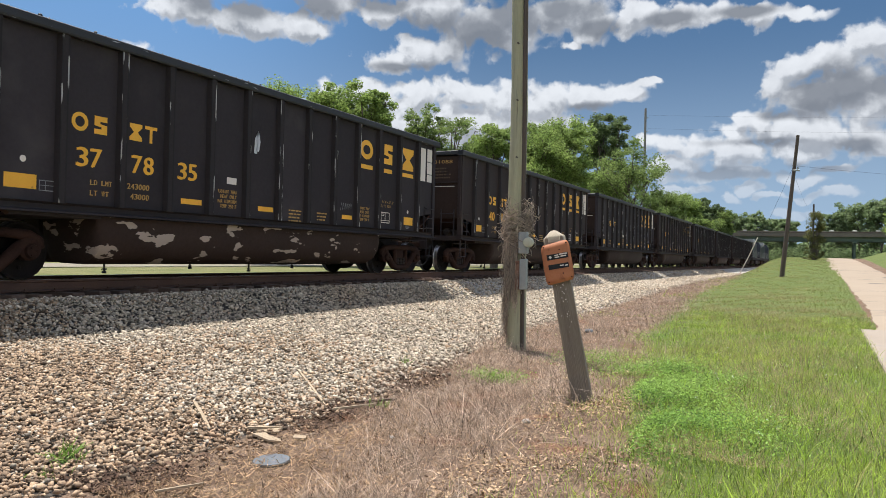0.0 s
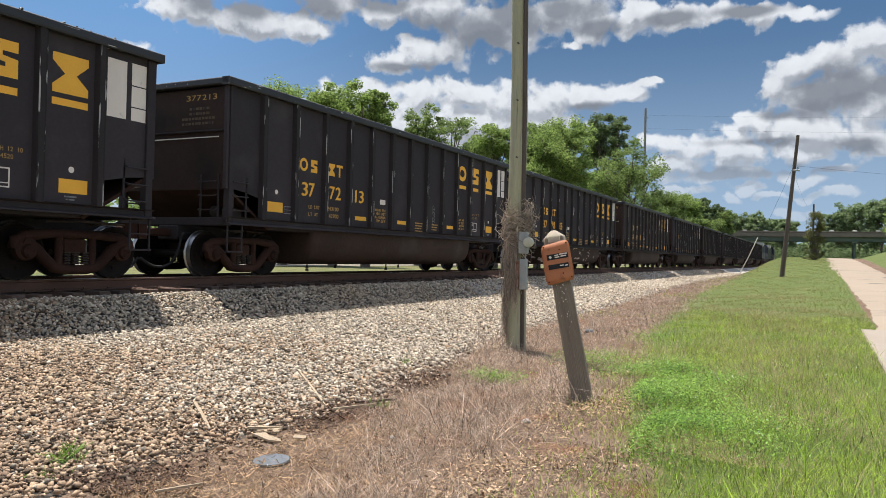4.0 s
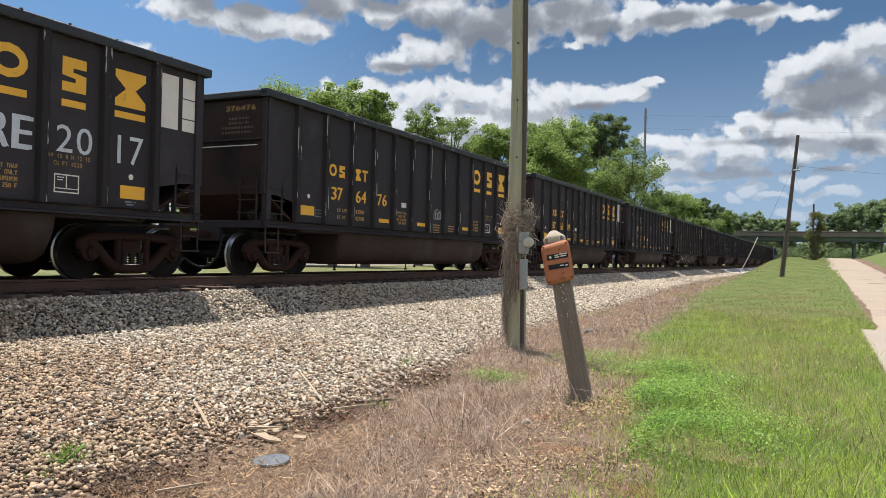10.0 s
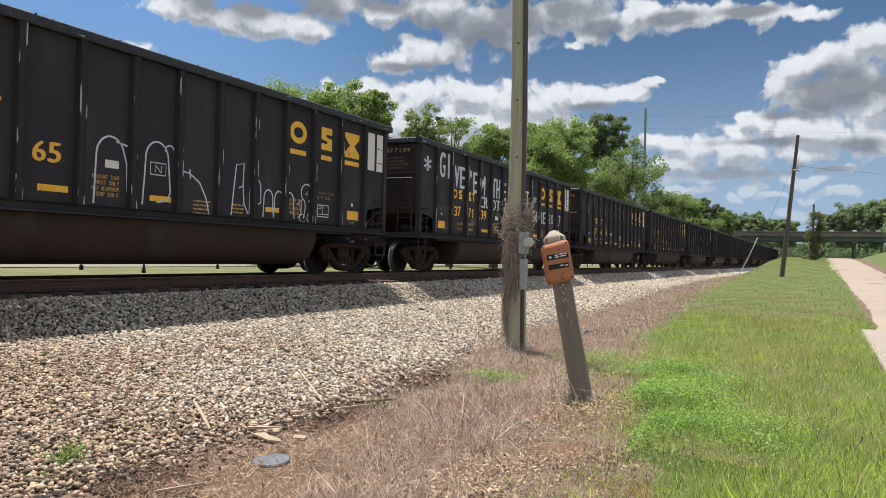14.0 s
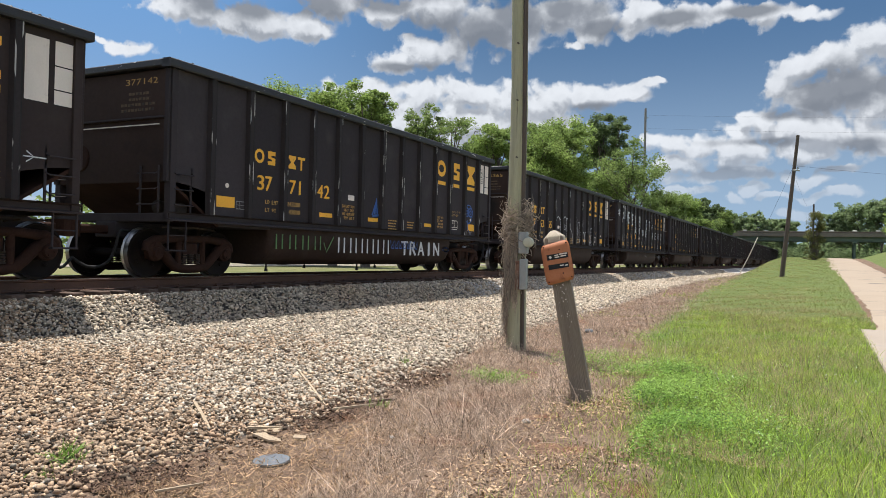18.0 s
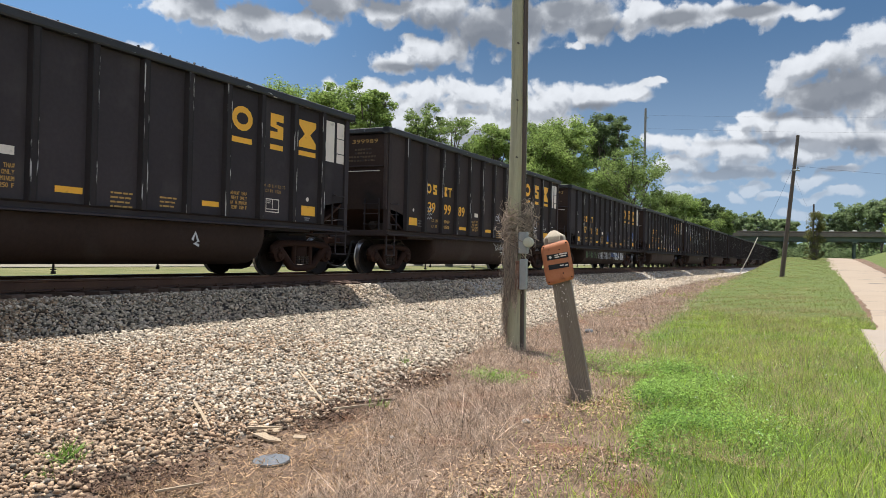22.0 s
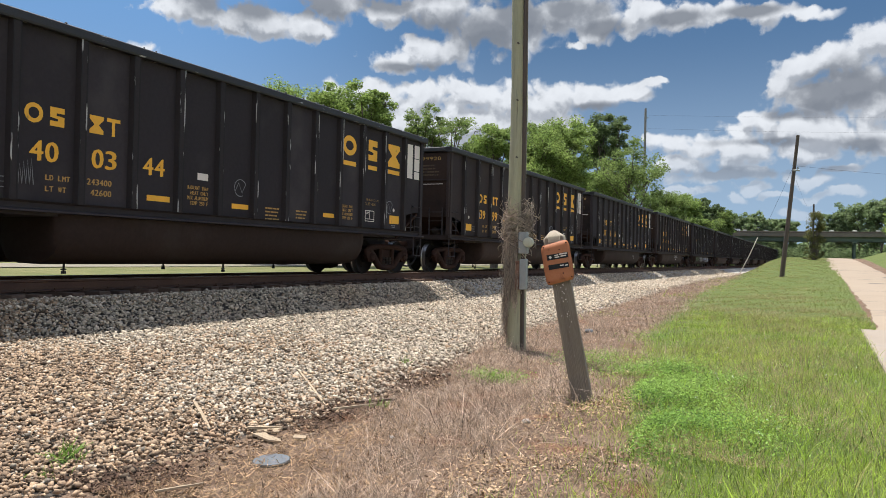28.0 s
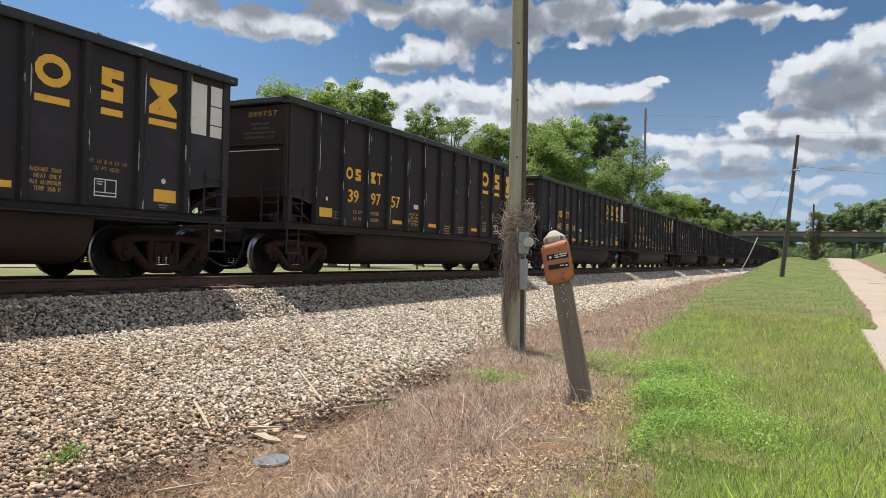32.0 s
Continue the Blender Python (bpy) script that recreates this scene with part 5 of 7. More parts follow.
def marker_post():
    """A squared leaning timber with a faded sign nailed to it."""
    x, y = -2.19, 7.68
    t = thing("marker_post", pose(x, y, ground_at(x, y) - 0.02), "leaning weathered timber post with a faded red sign", "post")
    s = Shape()
    w = 0.106
    rings = [(-0.3, 1.0), (0.3, 1.0), (0.9, 0.97), (1.4, 0.95), (1.74, 0.93), (1.755, 0.90), (1.80, 0.25)]
    n = 12
    for z, k in rings:
        for i in range(n):
            a = 2 * math.pi * i / n + 0.26
            c, q = math.cos(a), math.sin(a)
            m = max(abs(c), abs(q)) ** 0.85
            s.v.append((w * k * c / m + 0.004 * math.sin(5 * z + i), w * k * q / m, z))
    for j in range(len(rings) - 1):
        s.f += [(j * n + i, j * n + (i + 1) % n, (j + 1) * n + (i + 1) % n, (j + 1) * n + i) for i in range(n)]
    s.f.append(tuple(range((len(rings) - 1) * n, len(rings) * n)))
    part("shaft", s, M_POST, t, "", True)
    cap = Shape().lathe([(0.119, 1.70), (0.118, 1.755), (0.112, 1.765), (0.03, 1.832), (0.0, 1.835)], "z", (0, 0, 0), 6)
    part("worn_top", cap, surface("bleached_end_grain", (0.30, 0.25, 0.18), (0.40, 0.34, 0.25), 6, 0.95, 0, 0.006), t, "bleached worn timber top", True)
    sign = Shape()
    nx, nz = 10, 8
    for j in range(nz + 1):
        for i in range(nx + 1):
            a, b = -0.15 + 0.30 * i / nx, 1.27 + 0.42 * j / nz
            if i in (0, nx) and j in (0, nz):
                a, b = a * 0.91, b + (0.014 if j == 0 else -0.014)
            sign.v.append((a, -0.128 - 0.012 * math.cos(a * 9) + 0.006 * math.sin(7 * b + 3 * a), b + 0.10 * a))
    for j in range(nz):
        for i in range(nx):
            q = j * (nx + 1) + i
            sign.f.append((q, q + 1, q + nx + 2, q + nx + 1))
    face = part("sign", sign, M_SIGN, t, "faded orange-red metal warning sign", True)
    sol = face.modifiers.new("thick", 'SOLIDIFY')
    sol.thickness = 0.004
    ink = Shape()
    for z0, z1, x0, x1 in ((1.515, 1.572, -0.10, 0.12), (1.415, 1.465, -0.10, 0.11)):
        ink.box(x0, x1, -0.1465, -0.1445, z0, z1)
    part("sign_panel", ink, M_DARKGREY, t, "dark printed bands")
    for k, (x0, x1, z) in enumerate(((-0.02, 0.02, 1.550), (0.03, 0.11, 1.555), (-0.02, 0.03, 1.530), (0.04, 0.10, 1.533), (0.02, 0.06, 1.437), (0.07, 0.10, 1.432))):
        part("sign_print", Shape().box(x0, x1, -0.148, -0.1467, z, z + 0.012), M_WHITE, t, "worn pale print")
    part("sign_symbol", Shape().lathe([(0.018, -0.1467), (0.018, -0.148)], "y", (-0.065, 0, 1.543), 4), M_WHITE, t, "worn pale diamond")
    flecks = Shape()
    r = random.Random(9)
    for k in range(30):
        a, b, h = r.gauss(0.015, 0.03), 1.25 - 0.75 * r.random() ** 1.6, r.uniform(0.0015, 0.0036)
        flecks.box(a - h, a + h, -0.112, -0.09, b - 1.6 * h, b + 1.6 * h, 0.001)
    part("pale_flecks", flecks, M_WHITE, t, "pale flecks on the timber below the sign")
    nails = Shape()
    for a, b in ((-0.12, 1.66), (0.12, 1.67), (-0.12, 1.29), (0.12, 1.31), (0.04, 1.61), (0.04, 1.36)):
        nails.lathe([(0.008, -0.147), (0.008, -0.138)], "y", (a, 0, b), 6)
    part("nail", nails, M_RUST, t)
    t.matrix_basis = t.matrix_basis @ pose(0, 0, 0, 0, -11.7, 0) @ pose(0, 0, 0, -1.5, 0, 14)
    return t


marker_post()


def cover():
    x, y = -3.47, 4.28
    t = thing("valve_cover", pose(x, y, ground_at(x, y) + 0.012, 3, -2, 20), "round dull grey iron valve cover set in the dirt", "valve cover")
    part("lid", Shape().lathe([(0.0, 0.010), (0.112, 0.009), (0.128, 0.006), (0.13, 0.0), (0.13, -0.05)], "z", (0, 0, 0), 26).box(-0.006, 0.006, 0.02, 0.115, 0.006, 0.014, 0.002), M_IRON, t, "", True)
    part("collar", Shape().lathe([(0.134, -0.06), (0.134, 0.002), (0.139, 0.001), (0.141, -0.06)], "z", (0, 0, 0), 26), M_CONC, t, "", True)


cover()


def plank(name, a, b, width, thick, label, mat=None):
    """A splintered board or stick lying between two points of the ground."""
    za, zb = ground_at(*a), ground_at(*b)
    p, q = Vector((a[0], a[1], za + 0.045)), Vector((b[0], b[1], zb + 0.03))
    d = q - p
    t = thing(name, Matrix.Translation(p) @ d.to_track_quat('X', 'Z').to_matrix().to_4x4(), label, "wood scrap", "scraps of wood on the ballast")
    n = d.length
    s = Shape()
    prof = [(0, 0.25), (0.08, 0.5), (0.5, 0.5), (0.85, 0.42), (0.97, 0.2), (1.0, 0.06)]
    for u, w in prof:
        o = 0.15 * width * math.sin(5 * u)
        s.v += [(u * n, o - w * width, -thick / 2), (u * n, o + w * width, -thick / 2), (u * n, o + w * width * 0.92, thick / 2), (u * n, o - w * width * 0.92, thick / 2)]
    for k in range(len(prof) - 1):
        for j in range(4):
            s.f.append((4 * k + j, 4 * k + (j + 1) % 4, 4 * k + 4 + (j + 1) % 4, 4 * k + 4 + j))
    s.f += [(0, 1, 2, 3), tuple(range(len(s.v) - 4, len(s.v)))[::-1]]
    part("board", s, mat or M_SCRAP, t)


M_SCRAP = surface("bleached_scrap_wood", (0.27, 0.20, 0.125), (0.40, 0.31, 0.205), 3, 0.9, 0, 0.004, 10, (1, 9, 9))
plank("wood_scrap", (-5.2, 5.28), (-4.42, 4.68), 0.032, 0.018, "pale splintered board lying on the ballast")
plank("wood_scrap", (-5.45, 7.2), (-4.2, 5.98), 0.026, 0.02, "long pale splintered stake lying on the ballast")
plank("wood_scrap", (-4.05, 5.85), (-3.88, 6.35), 0.022, 0.02, "thin dry stick on the dirt")


def shard(x, y, turn, tilt, outline, label):
    """A flat broken piece of board with a torn outline."""
    t = thing("wood_scrap", pose(x, y, ground_at(x, y) + 0.026, tilt, 3, turn), label, "wood scrap", "scraps of wood on the ballast")
    part("board", Shape().prism(outline, "z", -0.012, 0.004), M_SCRAP, t)


shard(-4.12, 4.98, 12, 4, [(-0.15, -0.05), (0.02, -0.075), (0.15, -0.02), (0.11, 0.03), (0.13, 0.075), (-0.02, 0.06), (-0.13, 0.07)], "broken pale plank end at the ballast's foot")
shard(-3.93, 4.80, -14, -5, [(-0.14, -0.06), (0.10, -0.07), (0.17, 0.0), (0.10, 0.05), (-0.03, 0.035), (-0.12, 0.065)], "broken pale plank piece at the ballast's foot")
shard(-3.72, 4.93, 35, 8, [(-0.05, -0.03), (0.05, -0.035), (0.06, 0.02), (-0.04, 0.04)], "small pale plank chip at the ballast's foot")
plank("wood_scrap", (-4.20, 4.86), (-4.02, 5.10), 0.024, 0.014, "pale plank splinter at the ballast's foot")

M_ROTTEN = surface("dark_rotten_wood", (0.05, 0.030, 0.020), (0.13, 0.085, 0.055), 4, 0.95, 0, 0.006, 10, (1, 9, 9))
plank("wood_scrap", (-4.05, 6.25), (-3.85, 6.7), 0.045, 0.02, "dark rotten tie splinter at the ballast's foot", M_ROTTEN)
plank("wood_scrap", (-3.6, 3.35), (-3.5, 3.65), 0.022, 0.012, "broken pale plank splinter at the ballast's foot")


# ---- far poles, wires and the road bridge ----
M_GREYPOLE = surface("weathered_grey_pole", (0.17, 0.155, 0.14), (0.25, 0.235, 0.215), 1.2, 0.9, 0, 0.01, 9, (9, 9, 0.5))
def wooden_pole(x, y, height, lean, label):
    t = thing("utility_pole", pose(x, y, ground_at(x, y) - 0.1, 0, lean, 0), label, "utility pole", "line poles along the road")
    part("shaft", Shape().tube([(0, 0, height * k / 6) for k in range(7)], [0.150 - 0.009 * k for k in range(7)], 12), M_DARKPOLE, t, "", True)
    return t


def far_things():
    p = wooden_pole(-2.33, 53.0, 9.15, 4.9, "dark leaning wooden utility pole on the grass")
    part("bracket", Shape().box(-0.03, 0.35, -0.25, -0.18, 6.85, 6.95, 0.01), M_GALV, p)
    part("insulator", Shape().lathe([(0.03, 7.0), (0.06, 7.03), (0.06, 7.1), (0.03, 7.15)], "z", (0.2, 0, 0), 8), M_GALV, p)
    q = thing("utility_pole", pose(-19.35, 92.0, ground_at(-19.35, 92.0) - 0.1), "tall grey power pole behind the trees", "utility pole", "line poles along the road")
    part("shaft", Shape().tube([(0, 0, 19.4 * k / 6) for k in range(7)], [0.2 - 0.012 * k for k in range(7)], 10), M_GREYPOLE, q, "", True)
    for z in (18.2, 16.6):
        part("insulator", Shape().tube([(0, 0, z), (0.35, 0, z + 0.1)], 0.05, 6), M_GALV, q)
    wooden_pole(-1.05, 98.0, 6.6, 0.0, "dark wooden utility pole overgrown at its foot")
    # a leaning pale pipe on the ballast's shoulder
    t = thing("marker_pipe", pose(-7.4, 80.0, ground_at(-7.4, 80) - 0.05, 0, 24, 0), "leaning pale grey pipe beside the track", "pipe")
    part("pipe", Shape().tube([(0, 0, 0), (0.05, 0, 2.1), (0, 0, 4.1)], 0.042, 10), M_WHITE, t, "", True)
    # wires
    spans = [((-1.85, 53.0, 7.75), (30.0, 60.0, 6.6), 0.7), ((-1.85, 53.0, 7.6), (-1.05, 98.0, 7.4), 0.6), ((-19.0, 92.0, 18.9), (90.0, 130.0, 24.0), 2.0), ((-19.0, 92.0, 17.3), (90.0, 130.0, 21.5), 2.0),
             ((-1.85, 53.0, 7.5), (-4.5, 51.5, 0.6), 0.0)]
    for a, b, sag in spans:
        s = Shape()
        a, b = Vector(a), Vector(b)
        pts = [a.lerp(b, k / 14) - Vector((0, 0, 4 * sag * (k / 14) * (1 - k / 14))) for k in range(15)]
        s.tube(pts, 0.006, 4, False)
        tagged(part("wire", s, M_DARKGREY, None), "thin dark overhead wire", "wire", "overhead wires")


far_things()


M_POSTCAP = surface("pale_post_concrete", (0.34, 0.32, 0.28), (0.46, 0.44, 0.39), 1.5, 0.9)


def overpass():
    """A road bridge that crosses the track and the lane."""
    Y = 190.0
    t = thing("overpass", (0, Y, 0), "weathered concrete road overpass with green steel girders", "bridge", kind="structure")
    zt = 8.35
    part("deck", Shape().box(-62, 90, -5, 5, zt - 0.75, zt, 0.03), M_CONC, t)
    part("kerb", Shape().box(-62, 90, -5.25, -4.75, zt - 0.85, zt - 0.05, 0.03), M_CONC, t)
    part("parapet", Shape().box(-62, 90, -5.2, -4.9, zt - 0.05, zt + 0.32, 0.03), M_CONC, t)
    part("guard_rail", Shape().box(-62, 90, -5.24, -5.2, zt + 0.05, zt + 0.22, 0.01), M_DARKPOLE, t, "dark stained rail")
    pm = Shape().box(-0.45, 0.45, -5.12, -4.9, zt + 0.30, zt + 0.62, 0.08).mesh("rail_post")
    for k in range(34):
        o = part("rail_post", pm, M_POSTCAP, t, "pale concrete rail post")
        o.matrix_basis = pose(-60 + 4.4 * k, 0, 0)
    for y in (-4.2, -1.4, 1.4, 4.2):
        part("girder", Shape().box(-62, 90, y - 0.18, y + 0.18, zt - 1.75, zt - 0.75, 0.02).box(-62, 90, y - 0.3, y + 0.3, zt - 1.80, zt - 1.74), M_GIRDER, t, "dull green steel girder")
    for x in (-28.0, -22.0, 6.1, 40.0):
        part("pier_cap", Shape().box(x - 0.45, x + 0.45, -5, 5, zt - 2.2, zt - 1.80, 0.05), M_GIRDER, t)
        for y in (-4.0, 0, 4.0):
            part("column", Shape().tube([(x, y, -1.0), (x, y, zt - 2.2)], 0.22, 12), M_GIRDER, t, "dark steel bridge column", True)


overpass()


def bridge_car(label, paint):
    """A small saloon that crosses the bridge."""
    t = thing("car", (-58, 187.5, 8.37), label, "car", "cars on the bridge")
    part("body", Shape().prism([(-2.2, 0.35), (2.2, 0.35), (2.25, 0.65), (2.1, 0.85), (1.1, 0.95), (-1.5, 0.98), (-2.2, 0.92), (-2.28, 0.6)], "y", -0.86, 0.86), paint, t)
    part("roof", Shape().prism([(0.45, 1.42), (-0.9, 1.44), (-1.0, 1.36), (0.55, 1.34)], "y", -0.68, 0.68), paint, t)
    part("cabin_glass", Shape().prism([(1.05, 0.95), (0.5, 1.36), (-0.95, 1.38), (-1.6, 0.97)], "y", -0.72, 0.72), M_DARKGREY, t, "dark tinted glass")
    for x in (-1.35, 1.35):
        for y in (-0.85, 0.85):
            w = part("wheel", Shape().lathe([(0.12, -0.1), (0.30, -0.1), (0.32, -0.06), (0.32, 0.06), (0.30, 0.1), (0.12, 0.1)], "y", (0, 0, 0), 14), M_COAL, t)
            w.matrix_basis = pose(x, y, 0.32)
    return t


M_CARWHITE = surface("white_car_paint", (0.72, 0.72, 0.71), (0.66, 0.66, 0.65), 1.0, 0.3)
BRIDGE_CARS = [bridge_car("white saloon crossing the bridge", M_CARWHITE) for k in range(3)]

# ---- trees ----
def leaf_material(name, a, b):
    return surface(name, a, b, 0.35, 0.6, 0, 0, 10, island=0.5, through=0.5, gloss=0.12)


M_LEAF = leaf_material("oak_leaves", (0.152, 0.210, 0.066), (0.245, 0.312, 0.098))
M_LEAF2 = leaf_material("bright_leaves", (0.180, 0.255, 0.066), (0.290, 0.370, 0.112))
M_LEAF3 = leaf_material("dark_pine_leaves", (0.105, 0.148, 0.064), (0.170, 0.215, 0.092))


# far leaves are paler and greyer: distance haze is painted into their colour
M_LEAFFAR = leaf_material("haze_painted_far_leaves", (0.190, 0.250, 0.125), (0.275, 0.340, 0.162))


def leaf_shapes(size):
    """Small bent leaf sprays, a few variants."""
    out = []
    for k in range(6):
        r = random.Random(k)
        a, b = size * r.uniform(0.8, 1.2), size * r.uniform(0.4, 0.7)
        out.append([(-a / 2, 0, 0), (-a * 0.1, -b / 2, 0.1 * a), (a / 2, 0, 0.02 * a), (0.05 * a, b / 2, 0.12 * a)])
    return np.array(out), np.array([[0, 1, 2, 3]])


def foliage(name, centres, radii, per, size, material):
    """Leaves strewn in clumps, thick on the outside of each clump."""
    at = []
    for c, r in zip(centres, radii):
        d = rng.normal(size=(per, 3))
        d /= np.linalg.norm(d, axis=1)[:, None]
        q = r * rng.uniform(0.02, 1.0, per) ** 0.5
        at.append(np.asarray(c) + d * q[:, None] * np.array([1, 1, 0.75]))
    at = np.concatenate(at)
    bv, bf = leaf_shapes(size)
    turn = rotations(len(at), 1.1) * rng.uniform(0.6, 1.3, len(at))[:, None, None]
    return batch(name, bv, bf, turn, at, material)


def tree(x, y, height, wide, seed, leaf, bare=0.25, clumps=60, per=110, size=0.34, label="broad green oak with an uneven crown", full=1.0):
    r = random.Random(seed)
    z0 = ground_at(x, y) - 0.2
    t = thing("tree", (x, y, z0), label, "tree", "trees beyond the track")
    wood = Shape()
    tr = 0.022 * height
    trunk = [Vector((r.uniform(-0.1, 0.1) * k, r.uniform(-0.1, 0.1) * k, height * 0.62 * k / 5)) for k in range(6)]
    wood.tube(trunk, [tr * (1.25 if k == 0 else 1 - 0.14 * k) for k in range(6)], 9)
    centres, radii = [], []
    nl = 11
    for k in range(nl):
        f = bare + (0.98 - bare) * (k + r.random() * 0.6) / nl
        h = height * 0.60 * f
        p = trunk[0].lerp(trunk[-1], f)
        a = k * 2.4 + r.uniform(-0.5, 0.5)
        reach = wide / 2 * (0.62 + 0.5 * math.sin(math.pi * min(1, 0.25 + 0.75 * f))) * r.uniform(0.65, 1.05)
        up = height * (0.12 + 0.30 * f) * r.uniform(0.7, 1.1)
        q = p + Vector((reach * math.cos(a), reach * math.sin(a), up))
        q.z = min(q.z, 0.86 * height)
        mid = p.lerp(q, 0.5) + Vector((0, 0, -0.06 * height * r.random()))
        wood.tube([p, mid, q], [tr * 0.42 * (1.1 - 0.5 * f), tr * 0.26, tr * 0.09], 6)
        for j in range(max(3, clumps // nl)):
            u = r.uniform(0.45, 1.08)
            c = p.lerp(q, u) + Vector((r.gauss(0, 1), r.gauss(0, 1), r.gauss(0.3, 0.8))) * wide * 0.085
            centres.append((c.x, c.y, min(c.z, height * 0.985)))
            radii.append(wide * r.uniform(0.07, 0.15))
            if j % 2 == 0:
                wood.tube([p.lerp(q, min(u, 1)), c], [tr * 0.10, tr * 0.03], 4)
    low = height * (0.18 + 0.5 * bare)
    for j in range(int(full * clumps * 0.8)):
        d = Vector((r.gauss(0, 1), r.gauss(0, 1), r.gauss(0, 1))).normalized() * r.uniform(0.55, 0.95)
        c = Vector((d.x * wide * 0.44, d.y * wide * 0.44, (low + height) / 2 + d.z * (height - low) / 2 * 0.92))
        if y < 95 and c.z < 0.34 * height:
            continue
        centres.append(tuple(c))
        radii.append(wide * r.uniform(0.07, 0.125))
    for j in range(clumps // 5):
        c = trunk[-1] + Vector((r.gauss(0, wide * 0.16), r.gauss(0, wide * 0.16), r.uniform(0.05, 0.29) * height))
        centres.append((c.x, c.y, c.z))
        radii.append(wide * r.uniform(0.07, 0.13))
        wood.tube([trunk[-1], c], [tr * 0.2, tr * 0.04], 4)
    part("trunk", wood, M_BARK, t, "", True)
    part("crown", foliage("crown", centres, radii, int(1.2 * per), 1.05 * size, leaf), leaf, t)
    return t


# near group behind the train, then the row that runs off beside the track
tree(-38.3, 48.0, 15.3, 7.5, 1, M_LEAF2, 0.3, 100, 150, 0.20)
tree(-34.9, 50.0, 15.1, 7.6, 21, M_LEAF2, 0.3, 100, 150, 0.20)
tree(-31.8, 50.0, 15.2, 4.6, 2, M_LEAF2, 0.3, 80, 150, 0.20, "slim bright green tree with a dense crown")
tree(-35.8, 66.0, 17.5, 4.8, 3, M_LEAF, 0.4, 66, 110, 0.20, "thin open tree with gaps in its crown", 0.5)
tree(-32.9, 67.0, 15.7, 6.4, 4, M_LEAF, 0.35, 70, 110, 0.20, "thin open tree with gaps in its crown", 0.45)
tree(-26.9, 64.0, 14.4, 6.0, 5, M_LEAF2, 0.3, 80, 170, 0.21)
tree(-25.6, 72.0, 15.0, 8.0, 23, M_LEAF, 0.3, 80, 180, 0.22)
tree(-22.5, 68.0, 15.1, 8.6, 6, M_LEAF2, 0.3, 100, 180, 0.22)
tree(-22.5, 86.4, 18.9, 6.2, 8, M_LEAF3, 0.7, 60, 170, 0.23, "tall dark oak with a round open top", 0.9)
tree(-17.0, 76.0, 13.2, 8.6, 7, M_LEAF, 0.3, 56, 130, 0.21, "open oak whose dark limbs show through its crown", 0.35)
tree(-20.5, 79.0, 11.5, 7.5, 24, M_LEAF2, 0.25, 70, 160, 0.22)
tree(-17.8, 99.0, 10.7, 7.2, 9, M_LEAF, 0.05, 70, 170, 0.22)
tree(-18.4, 115.0, 11.6, 7.4, 10, M_LEAF2, 0.05, 70, 170, 0.24)
tree(-17.3, 125.0, 12.1, 6.0, 11, M_LEAF3, 0.1, 70, 170, 0.26, "dark green upright oak")
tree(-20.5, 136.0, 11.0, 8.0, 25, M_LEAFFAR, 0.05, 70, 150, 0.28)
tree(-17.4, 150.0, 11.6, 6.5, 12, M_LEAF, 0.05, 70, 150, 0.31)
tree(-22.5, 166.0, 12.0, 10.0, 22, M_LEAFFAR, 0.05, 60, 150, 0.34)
tree(12.5, 118.0, 4.6, 8.0, 13, M_LEAF2, 0.05, 50, 100, 0.38, "low bushy tree on the road bank")
tree(14.0, 150.0, 6.0, 10.0, 15, M_LEAF2, 0.05, 50, 100, 0.43, "low bushy tree on the road bank")
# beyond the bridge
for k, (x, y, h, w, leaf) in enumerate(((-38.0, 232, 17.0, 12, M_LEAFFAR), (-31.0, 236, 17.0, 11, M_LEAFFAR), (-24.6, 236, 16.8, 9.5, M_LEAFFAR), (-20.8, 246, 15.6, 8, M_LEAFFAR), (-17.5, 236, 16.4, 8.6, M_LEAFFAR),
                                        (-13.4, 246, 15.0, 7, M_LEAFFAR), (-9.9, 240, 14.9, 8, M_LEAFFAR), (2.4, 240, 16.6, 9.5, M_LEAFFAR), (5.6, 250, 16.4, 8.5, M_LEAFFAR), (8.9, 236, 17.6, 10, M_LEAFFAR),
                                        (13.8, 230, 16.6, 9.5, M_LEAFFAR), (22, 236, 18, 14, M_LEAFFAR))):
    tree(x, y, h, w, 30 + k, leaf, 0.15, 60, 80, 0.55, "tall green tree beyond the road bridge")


def vine_bush():
    x, y = -0.80, 97.0
    t = thing("bush", (x, y, ground_at(x, y) - 0.1), "reddish green vine bush round a pole's foot", "bush")
    cs = [(rng.normal(0, 0.50), rng.normal(0, 0.45), 0.3 + 5.2 * rng.uniform(0, 1)) for k in range(80)]
    wood = Shape()
    for c in cs[::3]:
        wood.tube([(0.2 * c[0], 0.2 * c[1], 0), (0.6 * c[0], 0.6 * c[1], 0.6 * c[2]), c], [0.06, 0.04, 0.02], 5)
    part("stem", wood, M_BARK, t)
    leaf = leaf_material("reddish_vine_leaves", (0.10, 0.125, 0.04), (0.18, 0.165, 0.06))
    part("crown", foliage("crown", cs, [rng.uniform(0.2, 0.55) for c in cs], 110, 0.13, leaf), leaf, t)


vine_bush()


